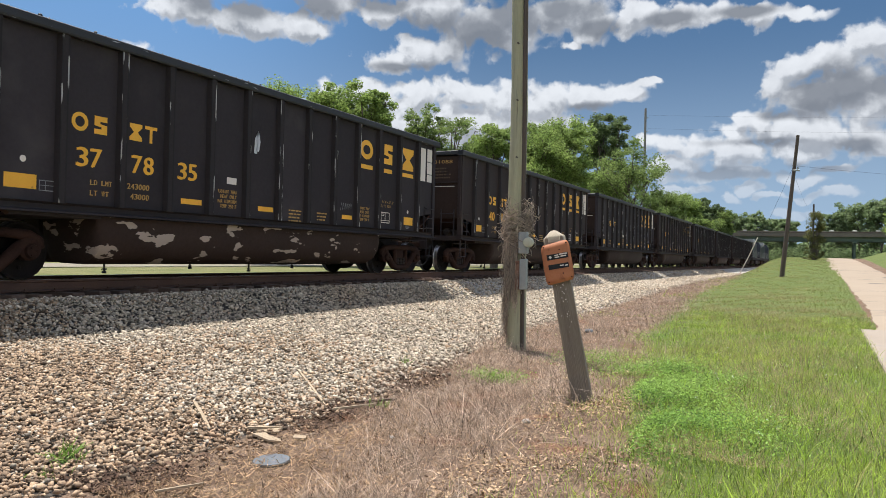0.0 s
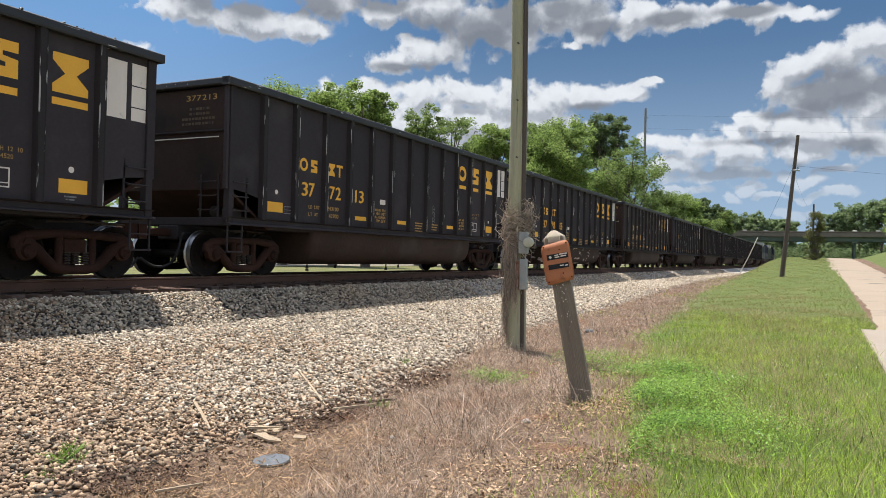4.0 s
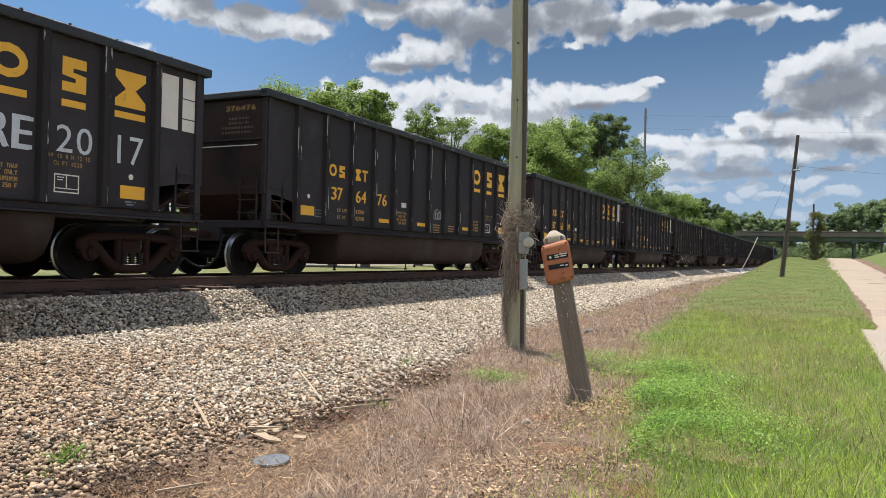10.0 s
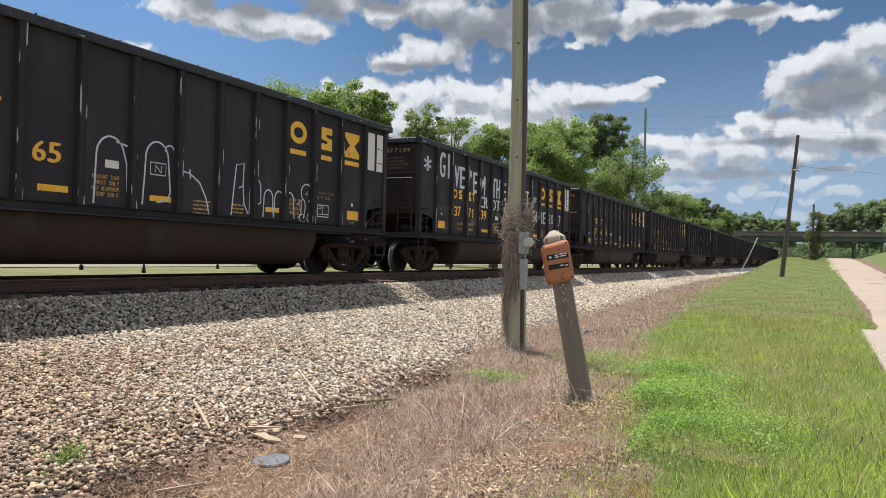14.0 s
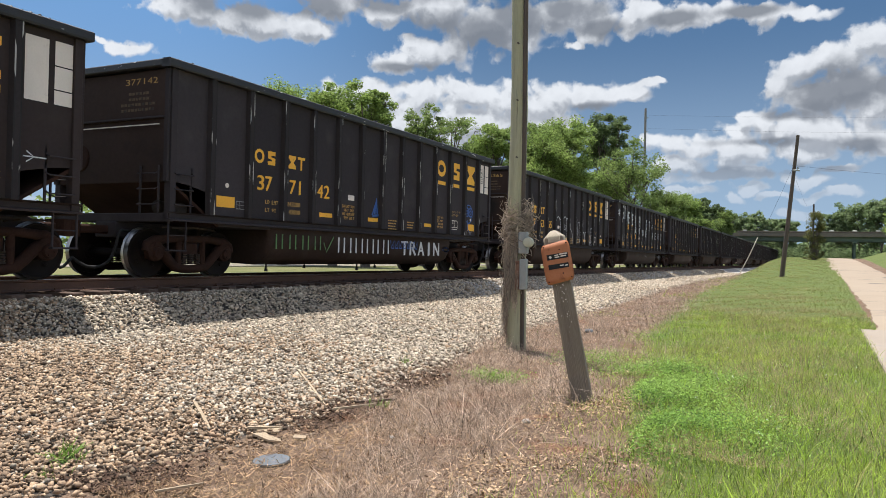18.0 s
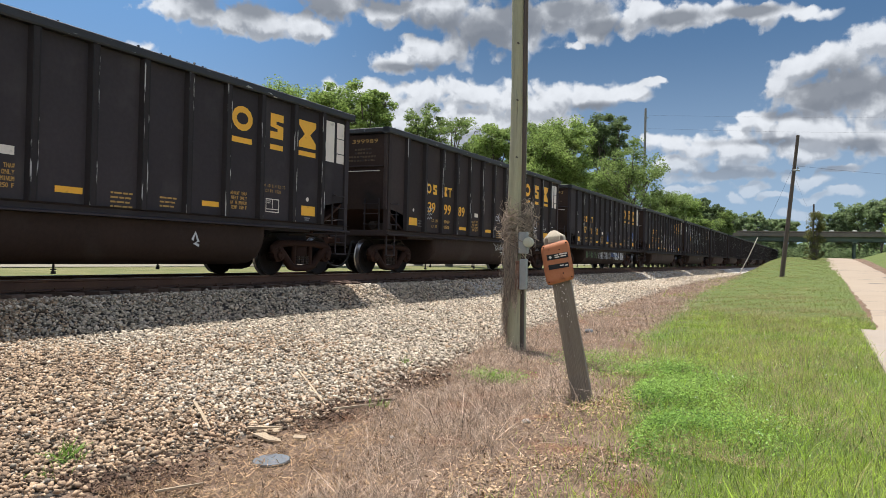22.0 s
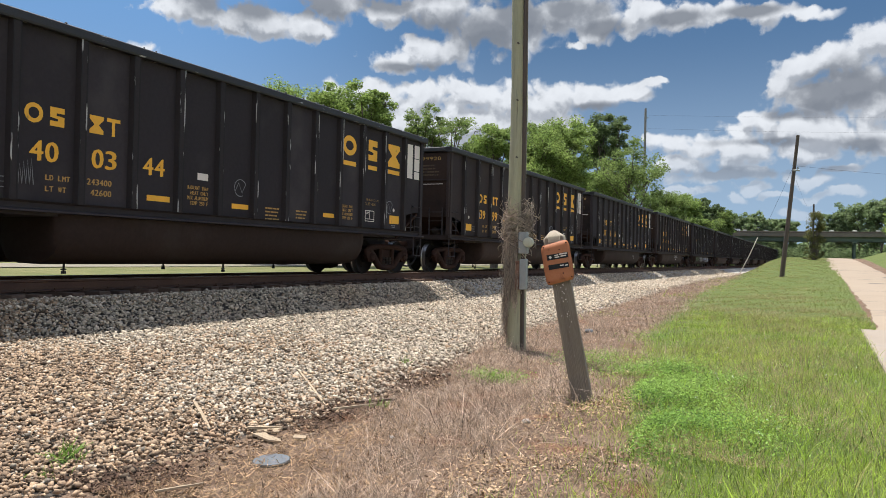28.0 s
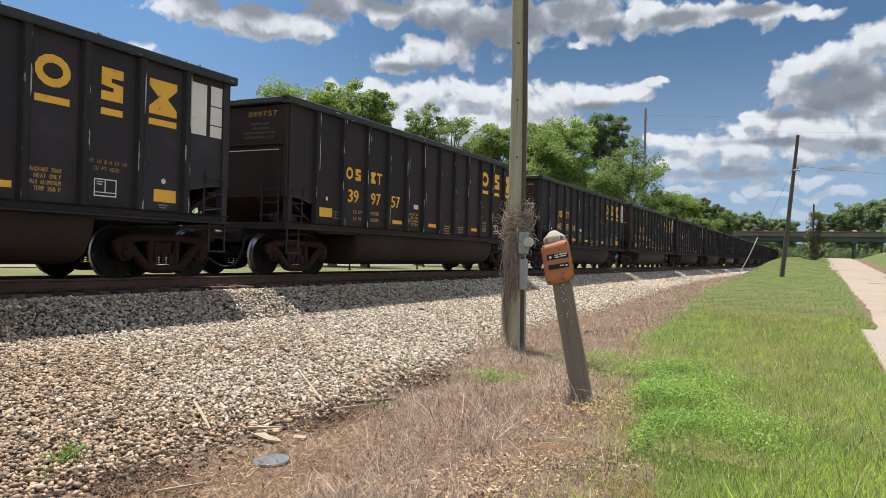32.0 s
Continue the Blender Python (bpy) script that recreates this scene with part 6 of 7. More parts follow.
def woodland():
    """Far woods that close the view, one mass of leaf clumps with tall crowns among them."""
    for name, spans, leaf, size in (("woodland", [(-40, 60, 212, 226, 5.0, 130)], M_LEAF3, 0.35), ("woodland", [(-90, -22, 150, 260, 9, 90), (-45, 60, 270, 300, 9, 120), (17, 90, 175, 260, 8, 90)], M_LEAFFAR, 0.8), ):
        cs, rs = [], []
        for x0, x1, y0, y1, h, n in spans:
            for k in range(n):
                x, y = rng.uniform(x0, x1), rng.uniform(y0, y1)
                top = h * rng.uniform(0.65, 1.1)
                for j in range(7):
                    cs.append((x + rng.normal(0, 1.6), y + rng.normal(0, 1.6), 0.6 + top * (0.1 + 0.9 * (j + rng.random()) / 7)))
                    rs.append(rng.uniform(1.2, 2.6) * (1.2 - 0.09 * j))
        me = foliage(name, cs, rs, 34, 1.6 * size, leaf)
        tagged(new(name, me), "dense green far woods beyond the bridge", "woods", kind="stuff")


woodland()


def field_edge():
    """Low growth and a pale farm track on the flat land behind the train."""
    s = Shape()
    for k in range(40):
        a = -150 + 8 * k
        s.v += [(-42 + 0.3 * math.sin(k), a, 0.46), (-34.5 + 0.3 * math.sin(k * 1.3), a, 0.46)]
    s.f = [(2 * k, 2 * k + 1, 2 * k + 3, 2 * k + 2) for k in range(39)]
    m = surface("pale_sandy_track", (0.17, 0.145, 0.10), (0.24, 0.205, 0.145), 0.5, 0.95)
    tagged(part("farm_road", s, m, None), "pale sandy farm road across the field", "road", kind="structure")
    cs = [(rng.uniform(-125, -85), rng.uniform(-60, 150), rng.uniform(0.3, 9.0)) for k in range(700)]
    me = foliage("tree_line", cs, [rng.uniform(1.2, 2.4) for c in cs], 30, 1.0, M_LEAF)
    tagged(new("tree_line", me), "green tree line across the field", "woods", kind="stuff")


field_edge()


# ---- ballast stones, grass, weeds ----
def scatter_stones():
    """Crushed pale stone on the bed's near slope."""
    bv = np.array([(-1, -1, -1), (1, -1, -1), (1, 1, -1), (-1, 1, -1), (-1, -1, 1), (1, -1, 1), (1, 1, 1), (-1, 1, 1)], float) * 0.64
    bf = np.array([(3, 2, 1, 0), (4, 5, 6, 7), (0, 1, 5, 4), (1, 2, 6, 5), (2, 3, 7, 6), (3, 0, 4, 7)])
    var = np.stack([bv * rng.uniform(0.72, 1.15, (8, 1)) + rng.normal(0, 0.13, bv.shape) for k in range(24)])
    rusty = surface("crushed_granite", (0.145, 0.095, 0.056), (0.47, 0.335, 0.212), 9, 0.9, 0, 0.004, 14, c3=(0.27, 0.18, 0.11), spots=(0.46, 0.68), spot_scale=1.2, island=0.7)
    clean = surface("pale_crushed_granite", (0.225, 0.183, 0.132), (0.60, 0.505, 0.380), 9, 0.9, 0, 0.004, 14, c3=(0.36, 0.27, 0.18), spots=(0.55, 0.8), spot_scale=0.4, island=0.55)
    for y0, y1, density, size in ((-8.0, 2.2, 160, 0.036), (2.2, 7.0, 2250, 0.0164), (7.0, 10.5, 1450, 0.0180), (10.5, 20.0, 850, 0.0205), (20.0, 46.0, 230, 0.030), (46.0, 90.0, 60, 0.036)):
        n = int((y1 - y0) * 6.6 * density)
        y = rng.uniform(y0, y1, n)
        x = rng.uniform(-10.75, -3.6, n)
        keep = (x < toe(y) + rng.normal(-0.05, 0.20, n)) & ((x > -1.62 * y - 0.6) | (y < 2.2))
        x, y = x[keep], y[keep]
        n = len(x)
        at = np.stack([x, y, ground_z(x, y) + rng.uniform(-0.022, 0.034, n)], 1)
        sc = size * np.exp(rng.normal(0, 0.28, n))
        flat = rotations(n, 0.7) @ (np.stack([sc * rng.uniform(1.0, 1.6, n), sc, sc * rng.uniform(0.6, 0.95, n)], 1)[:, :, None] * np.eye(3)) @ rotations(n, 1.2)
        # rust and dirt lie thicker on the near stretch
        share = np.clip((10.5 - y) / 7.0 + 0.35 * np.sin(1.1 * x + 0.7 * y) * np.sin(0.8 * y - 0.5 * x), 0.08, 0.93)
        brown = rng.uniform(0, 1, n) < share
        for pick, m, look_of in ((brown, rusty, "rust-stained crushed granite ballast stones"), (~brown, clean, "crushed pale granite ballast stones")):
            if pick.sum() > 50:
                tagged(new("ballast", batch("ballast", var, bf, flat[pick], at[pick], m, True)), look_of, "gravel", kind="stuff")


scatter_stones()


def blades(width, bend, segs=3):
    """Curved grass blades, unit height, several variants."""
    out = []
    for k in range(8):
        r = random.Random(k + 40)
        b, w = bend * r.uniform(0.4, 1.4), width * r.uniform(0.7, 1.3)
        pts = []
        for j in range(segs):
            u = j / segs
            pts += [(-w * (1 - 0.55 * u), b * u * u, u * (1 - 0.25 * b * u)), (w * (1 - 0.55 * u), b * u * u, u * (1 - 0.25 * b * u))]
        pts += [(-w * 0.15, b, 1 - 0.25 * b), (w * 0.15, b, 1 - 0.25 * b)]
        out.append(pts)
    f = np.array([[2 * j, 2 * j + 1, 2 * j + 3, 2 * j + 2] for j in range(segs)])
    return np.array(out), f


def lying(width, bend):
    """Short blades that lie on the ground."""
    v, f = blades(width, bend, 2)
    return np.stack([v[:, :, 0], v[:, :, 2] - 0.4, 0.25 * v[:, :, 1] + 0.05], -1), f


def sow(name, x, y, height, base, tilt, material, label, spread=0.35, sink=0.01):
    bv, bf = base
    n = len(x)
    at = np.stack([x, y, ground_z(x, y) - sink], 1)
    h = height * np.exp(rng.normal(0, spread, n))
    tagged(new(name, batch(name, bv, bf, rotations(n, tilt) * h[:, None, None], at, material)), label, "grass", kind="stuff")


def patch(n, x0, x1, y0, y1):
    """Points, denser towards the eye."""
    u = rng.uniform(0, 1, n)
    return rng.uniform(x0, x1, n), y0 + (y1 - y0) * u ** 1.9


def clumpy(x, y, scale, cut):
    v = np.sin(scale * x + 1.3 * np.sin(scale * 0.7 * y)) * np.sin(scale * 0.8 * y + 1.7 * np.sin(scale * 0.6 * x)) + rng.normal(0, 0.35, len(x))
    return v > cut


def verge():
    green = surface("fresh_grass", (0.105, 0.205, 0.018), (0.480, 0.555, 0.092), 0.9, 0.5, island=0.85, through=0.48, gloss=0.3)
    olive = surface("drying_grass", (0.30, 0.255, 0.11), (0.47, 0.38, 0.20), 0.8, 0.7, island=0.4, through=0.3, gloss=0.3)
    dead = surface("dead_weeds", (0.225, 0.155, 0.108), (0.59, 0.465, 0.355), 1.6, 0.9, island=0.85, through=0.15, gloss=0.2)
    straw = surface("dry_straw", (0.17, 0.10, 0.055), (0.42, 0.29, 0.17), 1.2, 0.9, island=0.7, gloss=0.2)
    clover = surface("clover_leaves", (0.125, 0.245, 0.035), (0.300, 0.420, 0.088), 0.8, 0.55, island=0.7, through=0.4, gloss=0.3)

    def on_grass(x, y, edge=0.42):
        g = grass_left(y)
        right = np.where(y > 19.7, 1.12, np.where(y > 9.0, 0.82, 1.6))
        return (x > g + rng.normal(0, edge, len(x))) & (x < right + np.minimum(0.02, rng.normal(-0.02, 0.06, len(x))))

    def thicket(y):
        """x beyond which the dead weeds stand thick."""
        return np.interp(y, [3.0, 4.2, 7.0, 12.7, 30], [-2.5, -2.7, -3.95, -5.3, -5.8])

    x, y = patch(140000, -3.2, 1.7, 4.0, 22)
    k = on_grass(x, y)
    sow("grass", x[k], y[k], 0.088, blades(0.017, 0.6, 2), 0.5, green, "fresh green roadside grass")
    x, y = patch(90000, -3.2, 1.7, 4.0, 26)
    k = on_grass(x, y, 0.4) & clumpy(x, y, 1.1, 0.0) & ((y > 9.5) | (rng.uniform(0, 1, len(x)) < 0.12))
    sow("dry_grass", x[k], y[k], 0.12, blades(0.011, 0.5, 2), 0.45, olive, "yellowing grass among the green")
    y = rng.uniform(8.5, 34, 70000)
    x = rng.uniform(-4.6, 1.2, len(y))
    k = on_grass(x, y, 0.4) & clumpy(x, y, 0.75, 0.35)
    sow("dry_grass", x[k], y[k], 0.10, blades(0.014, 0.6, 2), 0.5, olive, "yellowing grass among the green")
    tan = surface("tan_grass_tips", (0.34, 0.26, 0.135), (0.56, 0.44, 0.27), 0.8, 0.8, island=0.5, through=0.25, gloss=0.2)
    x, y = patch(80000, -3.2, 1.6, 6.0, 24)
    k = on_grass(x, y, 0.4) & clumpy(x, y, 1.3, 0.62)
    sow("dry_grass", x[k], y[k], 0.062, blades(0.028, 0.8, 1), 0.9, tan, "tan dry tufts among the green grass", 0.3, -0.03)
    far = surface("sunlit_verge_grass", (0.185, 0.245, 0.048), (0.37, 0.385, 0.125), 0.4, 0.6, island=0.4, through=0.35, gloss=0.3)
    y = 20 + 95 * rng.uniform(0, 1, 130000) ** 1.6
    x = rng.uniform(-7.5, 1.2, len(y))
    k = on_grass(x, y, 0.5)
    sow("grass", x[k], y[k], 0.045, blades(0.13, 0.6, 1), 1.0, far, "green grass on the rising verge")
    y = 18 + 90 * rng.uniform(0, 1, 80000) ** 1.6
    x = rng.uniform(-7.5, 1.2, len(y))
    k = on_grass(x, y, 0.7) & clumpy(x, y, 0.6, 0.0)
    sow("dry_grass", x[k], y[k], 0.055, blades(0.09, 0.6, 1), 0.9, olive, "yellowing grass on the rising verge")
    x, y = rng.uniform(-1.2, 0.85, 22000), rng.uniform(-8.0, 4.2, 22000)
    sow("grass", x, y, 0.10, blades(0.03, 0.5, 1), 0.42, green, "fresh green roadside grass")
    # clover patch beside the post, and smaller ones round it
    v = rng.uniform(0, 1, 42000)
    x, y = -0.95 - 0.62 * v + np.abs(rng.normal(0, 0.5, len(v))) - 0.42 + 0.12 * np.sin(9 * v), 6.2 + 4.1 * v + rng.normal(0, 0.30, len(v))
    x2, y2 = rng.normal(-2.15, 0.28, 5200), rng.normal(10.2, 0.5, 5200)
    x3, y3 = rng.normal(-3.5, 0.20, 1500), rng.normal(8.5, 0.12, 1500)
    x4, y4 = rng.normal(-3.0, 0.28, 2600), rng.normal(10.9, 0.45, 2600)
    x5, y5 = rng.normal(-2.9, 0.25, 1500), rng.normal(14.6, 0.5, 1500)
    x, y = np.concatenate([x, x2, x3, x4, x5]), np.concatenate([y, y2, y3, y4, y5])
    k = clumpy(x, y, 3.1, -0.55)
    x, y = x[k], y[k]
    bv, bf = leaf_shapes(0.022)
    at = np.stack([x, y, ground_z(x, y) + rng.uniform(0.01, 0.15, len(x))], 1)
    tagged(new("clover", batch("clover", bv, bf, rotations(len(x), 0.7) * rng.uniform(0.6, 1.5, len(x))[:, None, None], at, clover)), "bright green clover and low weeds", "weeds", kind="stuff")
    # dead weeds between the ballast and the grass, in low mounds
    x, y = patch(270000, -6.2, 0.2, 3.6, 30)
    bare = (y < 7.0) & (x > -1.95 - 0.25 * (y - 4.5)) & (rng.uniform(0, 1, len(x)) < 0.75)
    k = (x > thicket(y) + rng.normal(0, 0.25, len(x))) & (x < grass_left(y) + rng.normal(0.0, 0.45, len(x))) & clumpy(x, y, 3.4, 0.0) & ~bare
    sow("dead_weeds", x[k], y[k], 0.092, blades(0.016, 1.6, 3), 0.9, dead, "tangled mauve-brown dead weeds", 0.25)
    y = rng.uniform(11, 60, 60000)
    x = rng.uniform(-8.5, -2.0, len(y))
    k = (x > toe(y) + 0.1 + rng.normal(0, 0.3, len(x))) & (x < grass_left(y) + rng.normal(0.1, 0.5, len(x))) & clumpy(x, y, 1.2, -0.1)
    sow("dead_weeds", x[k], y[k], 0.12, blades(0.03, 0.9, 1), 0.7, dead, "tangled mauve-brown dead weeds farther on")
    k = (x > toe(y) + 0.6 + rng.normal(0, 0.3, len(x))) & (x < grass_left(y) + rng.normal(0.3, 0.5, len(x))) & clumpy(x, y, 0.9, 0.75)
    sow("weeds", x[k], y[k], 0.11, blades(0.04, 0.9, 1), 0.7, green, "green weeds scattered in the dead ones")
    x, y = patch(170000, -6.2, 0.2, 3.2, 32)
    k = (x > toe(y) + rng.normal(0.22, 0.20, len(x))) & (x < grass_left(y) + rng.normal(0.1, 0.4, len(x)))
    k &= (x < thicket(y) + 0.3) | (rng.uniform(0, 1, len(x)) < 0.35)
    sow("straw", x[k], y[k], 0.055, lying(0.035, 0.9), 0.7, straw, "dry straw litter lying on red dirt", 0.4, -0.012)
    # dark rotted bark and wood crumbs along the ballast's foot
    y = rng.uniform(3.2, 9.5, 22000)
    x = toe(y) + rng.normal(0.05, 0.20, len(y))
    k = clumpy(x, y, 1.7, -0.1)
    crumb = surface("dark_wood_crumbs", (0.045, 0.026, 0.018), (0.15, 0.095, 0.062), 3, 0.95, island=0.6, gloss=0.2)
    sow("wood_crumbs", x[k], y[k], 0.038, lying(0.12, 0.6), 0.6, crumb, "dark rotted wood crumbs at the ballast's foot", 0.4, -0.022)
    # fallen leaves
    x, y = patch(42000, -2.9, -0.4, 3.8, 10.5)
    k = (x < grass_left(y) + rng.normal(0.1, 0.2, len(x))) & (x > -1.9 - 0.25 * (y - 4.5) + rng.normal(0, 0.25, len(x))) & clumpy(x, y, 2.4, -0.1)
    x, y = x[k], y[k]
    bv, bf = leaf_shapes(0.024)
    litter = surface("fallen_leaves", (0.20, 0.115, 0.06), (0.52, 0.39, 0.25), 3, 0.85, island=0.7, gloss=0.2)
    at = np.stack([x, y, ground_z(x, y) + rng.uniform(0.008, 0.05, len(x))], 1)
    tagged(new("leaf_litter", batch("leaf_litter", bv, bf, rotations(len(x), 0.7) * rng.uniform(0.5, 1.6, len(x))[:, None, None], at, litter)), "dry brown fallen leaves on the dirt", "leaves", kind="stuff")
    # white clover heads in the grass
    x, y = rng.normal(-0.2, 0.8, 40), rng.normal(10.0, 2.6, 40)
    k = x > grass_left(y)
    x, y = x[k], y[k]
    bv, bf = leaf_shapes(0.016)
    flower = surface("white_clover_heads", (0.62, 0.62, 0.55), (0.72, 0.72, 0.66), 5, 0.8)
    at = np.stack([np.repeat(x, 4), np.repeat(y, 4), np.repeat(ground_z(x, y) + 0.14, 4)], 1) + rng.normal(0, 0.008, (4 * len(x), 3))
    tagged(new("clover_flowers", batch("clover_flowers", bv, bf, rotations(len(at), 1.2), at, flower)), "tiny white clover flowers in the grass", "flowers", kind="stuff")
    # taller dry tufts at the feet of the pole and the post
    xs, ys = [], []
    for cx, cy, n, s in ((-4.55, 11.1, 900, 0.22), (-2.3, 7.8, 700, 0.16), (-3.0, 7.6, 900, 0.5), (-3.9, 10.2, 700, 0.35), (-2.9, 6.3, 1500, 0.45)):
        xs.append(rng.normal(cx, s, n))
        ys.append(rng.normal(cy, s, n))
    sow("dry_tuft", np.concatenate(xs), np.concatenate(ys), 0.15, blades(0.009, 1.3), 0.8, dead, "pale dry grass tufts at the pole's foot")


verge()


def small_stone(x, y, size, label, material):
    bm = bmesh.new()
    bmesh.ops.create_icosphere(bm, subdivisions=2, radius=1.0)
    for v in bm.verts:
        v.co *= 0.8 + 0.5 * noise.noise(v.co * 1.3 + Vector((x, y, 0)))
        v.co = Vector((v.co.x * size, v.co.y * size * 0.8, v.co.z * size * 0.6))
    me = bpy.data.meshes.new("stone")
    bm.to_mesh(me)
    bm.free()
    me.materials.append(material)
    ob = new("stone", me)
    ob.location = (x, y, ground_at(x, y) + size * 0.3)
    tagged(ob, label, "stone")


M_PALESTONE = surface("pale_rough_stone", (0.42, 0.39, 0.35), (0.58, 0.55, 0.50), 12, 0.9, 0, 0.004)
small_stone(-2.35, 6.45, 0.045, "small pale stone among dead weeds", M_PALESTONE)
small_stone(-3.05, 5.25, 0.03, "small pale stone on the dirt", M_PALESTONE)
small_stone(-4.05, 14.5, 0.10, "dark stone at the ballast's foot", M_IRON)


def weed(x, y, n, spread, height, label):
    """One small plant: a rosette of green blades."""
    bv, bf = blades(0.05, 0.9)
    at = np.stack([rng.normal(0, spread, n), rng.normal(0, spread, n), np.zeros(n)], 1)
    leaf = surface("weed_leaves", (0.14, 0.24, 0.035), (0.22, 0.32, 0.06), 2, 0.6, island=0.4, through=0.4)
    ob = new("weed", batch("weed", bv, bf, rotations(n, 0.8) * (height * rng.uniform(0.6, 1.2, n))[:, None, None], at, leaf))
    ob.location = (x, y, ground_at(x, y) + 0.01)
    tagged(ob, label, "weed", kind="stuff")


weed(-4.62, 3.52, 70, 0.05, 0.12, "small bright green weed in the ballast")
weed(-4.42, 3.25, 24, 0.06, 0.07, "thin yellow-green weed in the ballast")
weed(-5.0, 8.95, 30, 0.04, 0.08, "small green weed at the ballast's foot")
weed(-3.8, 6.35, 26, 0.05, 0.09, "small yellow-green weed on the dirt")


# ---- clouds ----
def cloud_backdrop():
    """The far sky's clouds on a wide shell, thin or solid by a procedural field."""
    R = 2600.0
    right = Vector((math.cos(YAW), math.sin(YAW), 0))
    fwd = Vector((-math.sin(YAW), math.cos(YAW), 0))
    s = Shape()
    cols, rows = 60, 26
    uv = []
    for j in range(rows + 1):
        for i in range(cols + 1):
            a, e = radians(-62 + 124 * i / cols), radians(-1.0 + 33 * j / rows)
            d = right * (math.sin(a) * math.cos(e)) + fwd * (math.cos(a) * math.cos(e)) + Vector((0, 0, math.sin(e)))
            s.v.append(tuple(d * R))
            uv.append((math.degrees(a) / 10, math.degrees(e) / 10))
    for j in range(rows):
        for i in range(cols):
            a = j * (cols + 1) + i
            s.f.append((a, a + 1, a + cols + 2, a + cols + 1))
    me = bpy.data.meshes.new("cloud_backdrop")
    me.from_pydata(s.v, [], s.f)
    layer = me.uv_layers.new(name="sky")
    for lp in me.loops:
        layer.data[lp.index].uv = uv[lp.vertex_index]
    me.materials.append(cloud_material())
    ob = new("cloud_backdrop", me)
    ob.location = EYE
    return tagged(ob, "blue sky with white cumulus clouds and grey undersides", "sky", kind="structure")


# centre and half size of the cloud masses, in tens of degrees (to the side, up)
HIGH = [(-1.94, 1.69, 0.27, 0.138), (-1.7, 1.61, 0.26, 0.113), (-1.38, 1.64, 0.3, 0.121), (-1.12, 1.62, 0.23, 0.108), (-0.85, 1.77, 0.31, 0.108), (-0.47, 1.77, 0.28, 0.108), (-0.08, 1.79, 0.36, 0.152), (0.22, 1.68, 0.32, 0.201), (0.52, 1.72, 0.24, 0.211), (0.85, 1.77, 0.27, 0.161), (0.98, 1.61, 0.12, 0.058), (0.91, 1.56, 0.1, 0.051), (1.1, 1.68, 0.23, 0.137), (1.39, 1.74, 0.26, 0.127), (1.67, 1.72, 0.22, 0.119), (1.94, 1.71, 0.21, 0.09), (2.22, 1.68, 0.24, 0.068), (2.49, 1.66, 0.2, 0.06), (-0.41, 2.16, 2.09, 0.255), (1.28, 2.19, 1.15, 0.249), (-2.04, 1.97, 0.6, 0.18), (3.1, 2.18, 0.59, 0.189), (-3.93, 1.57, 0.61, 0.212)]
MIDDLE = [(-0.44, 1.43, 0.21, 0.082), (-0.2, 1.49, 0.22, 0.119), (0.01, 1.52, 0.18, 0.126), (-2.32, 1.39, 0.16, 0.059), (-2.46, 1.42, 0.07, 0.027), (-0.88, 1.17, 0.23, 0.102), (-0.58, 1.19, 0.28, 0.114), (-0.24, 1.19, 0.3, 0.13), (0.1, 1.19, 0.32, 0.137), (0.44, 1.18, 0.32, 0.137), (-0.45, 0.97, 0.51, 0.201), (0.19, 0.96, 0.52, 0.201), (0.78, 1.18, 0.27, 0.136), (0.7, 1.0, 0.35, 0.161), (1.05, 1.18, 0.22, 0.12), (1.28, 1.21, 0.19, 0.097), (1.44, 1.26, 0.11, 0.048), (1.54, 1.28, 0.08, 0.026), (1.4, 1.18, 0.11, 0.052), (-3.79, 1.06, 0.51, 0.146)]
HEAP = [(2.91, 1.43, 0.18, 0.131), (2.68, 1.37, 0.19, 0.141), (2.44, 1.33, 0.17, 0.124), (2.35, 1.22, 0.13, 0.119), (2.77, 1.18, 0.25, 0.176), (2.57, 1.11, 0.26, 0.145), (2.97, 1.05, 0.24, 0.201), (2.11, 0.99, 0.1, 0.072), (2.26, 0.95, 0.2, 0.129), (2.02, 0.91, 0.13, 0.08), (2.57, 0.9, 0.29, 0.126), (2.91, 0.83, 0.21, 0.136), (1.84, 0.81, 0.21, 0.081), (1.61, 0.84, 0.18, 0.064), (1.48, 0.86, 0.1, 0.041), (2.11, 0.78, 0.26, 0.109), (1.71, 0.72, 0.22, 0.067), (2.45, 0.77, 0.23, 0.092), (3.48, 1.13, 0.41, 0.402), (3.71, 0.53, 0.39, 0.169)]
LOW = [(1.85, 0.53, 0.12, 0.049), (2.01, 0.47, 0.08, 0.033), (2.54, 0.57, 0.14, 0.046), (2.71, 0.64, 0.12, 0.035), (2.8, 0.47, 0.14, 0.035), (2.61, 0.46, 0.1, 0.028), (2.35, 0.47, 0.18, 0.029), (1.67, 0.52, 0.11, 0.042), (2.18, 0.52, 0.14, 0.033), (2.0, 0.62, 0.4, 0.052), (2.51, 0.35, 0.19, 0.032), (-1.99, 0.24, 1.2, 0.16), (-3.36, 0.64, 0.64, 0.14)]

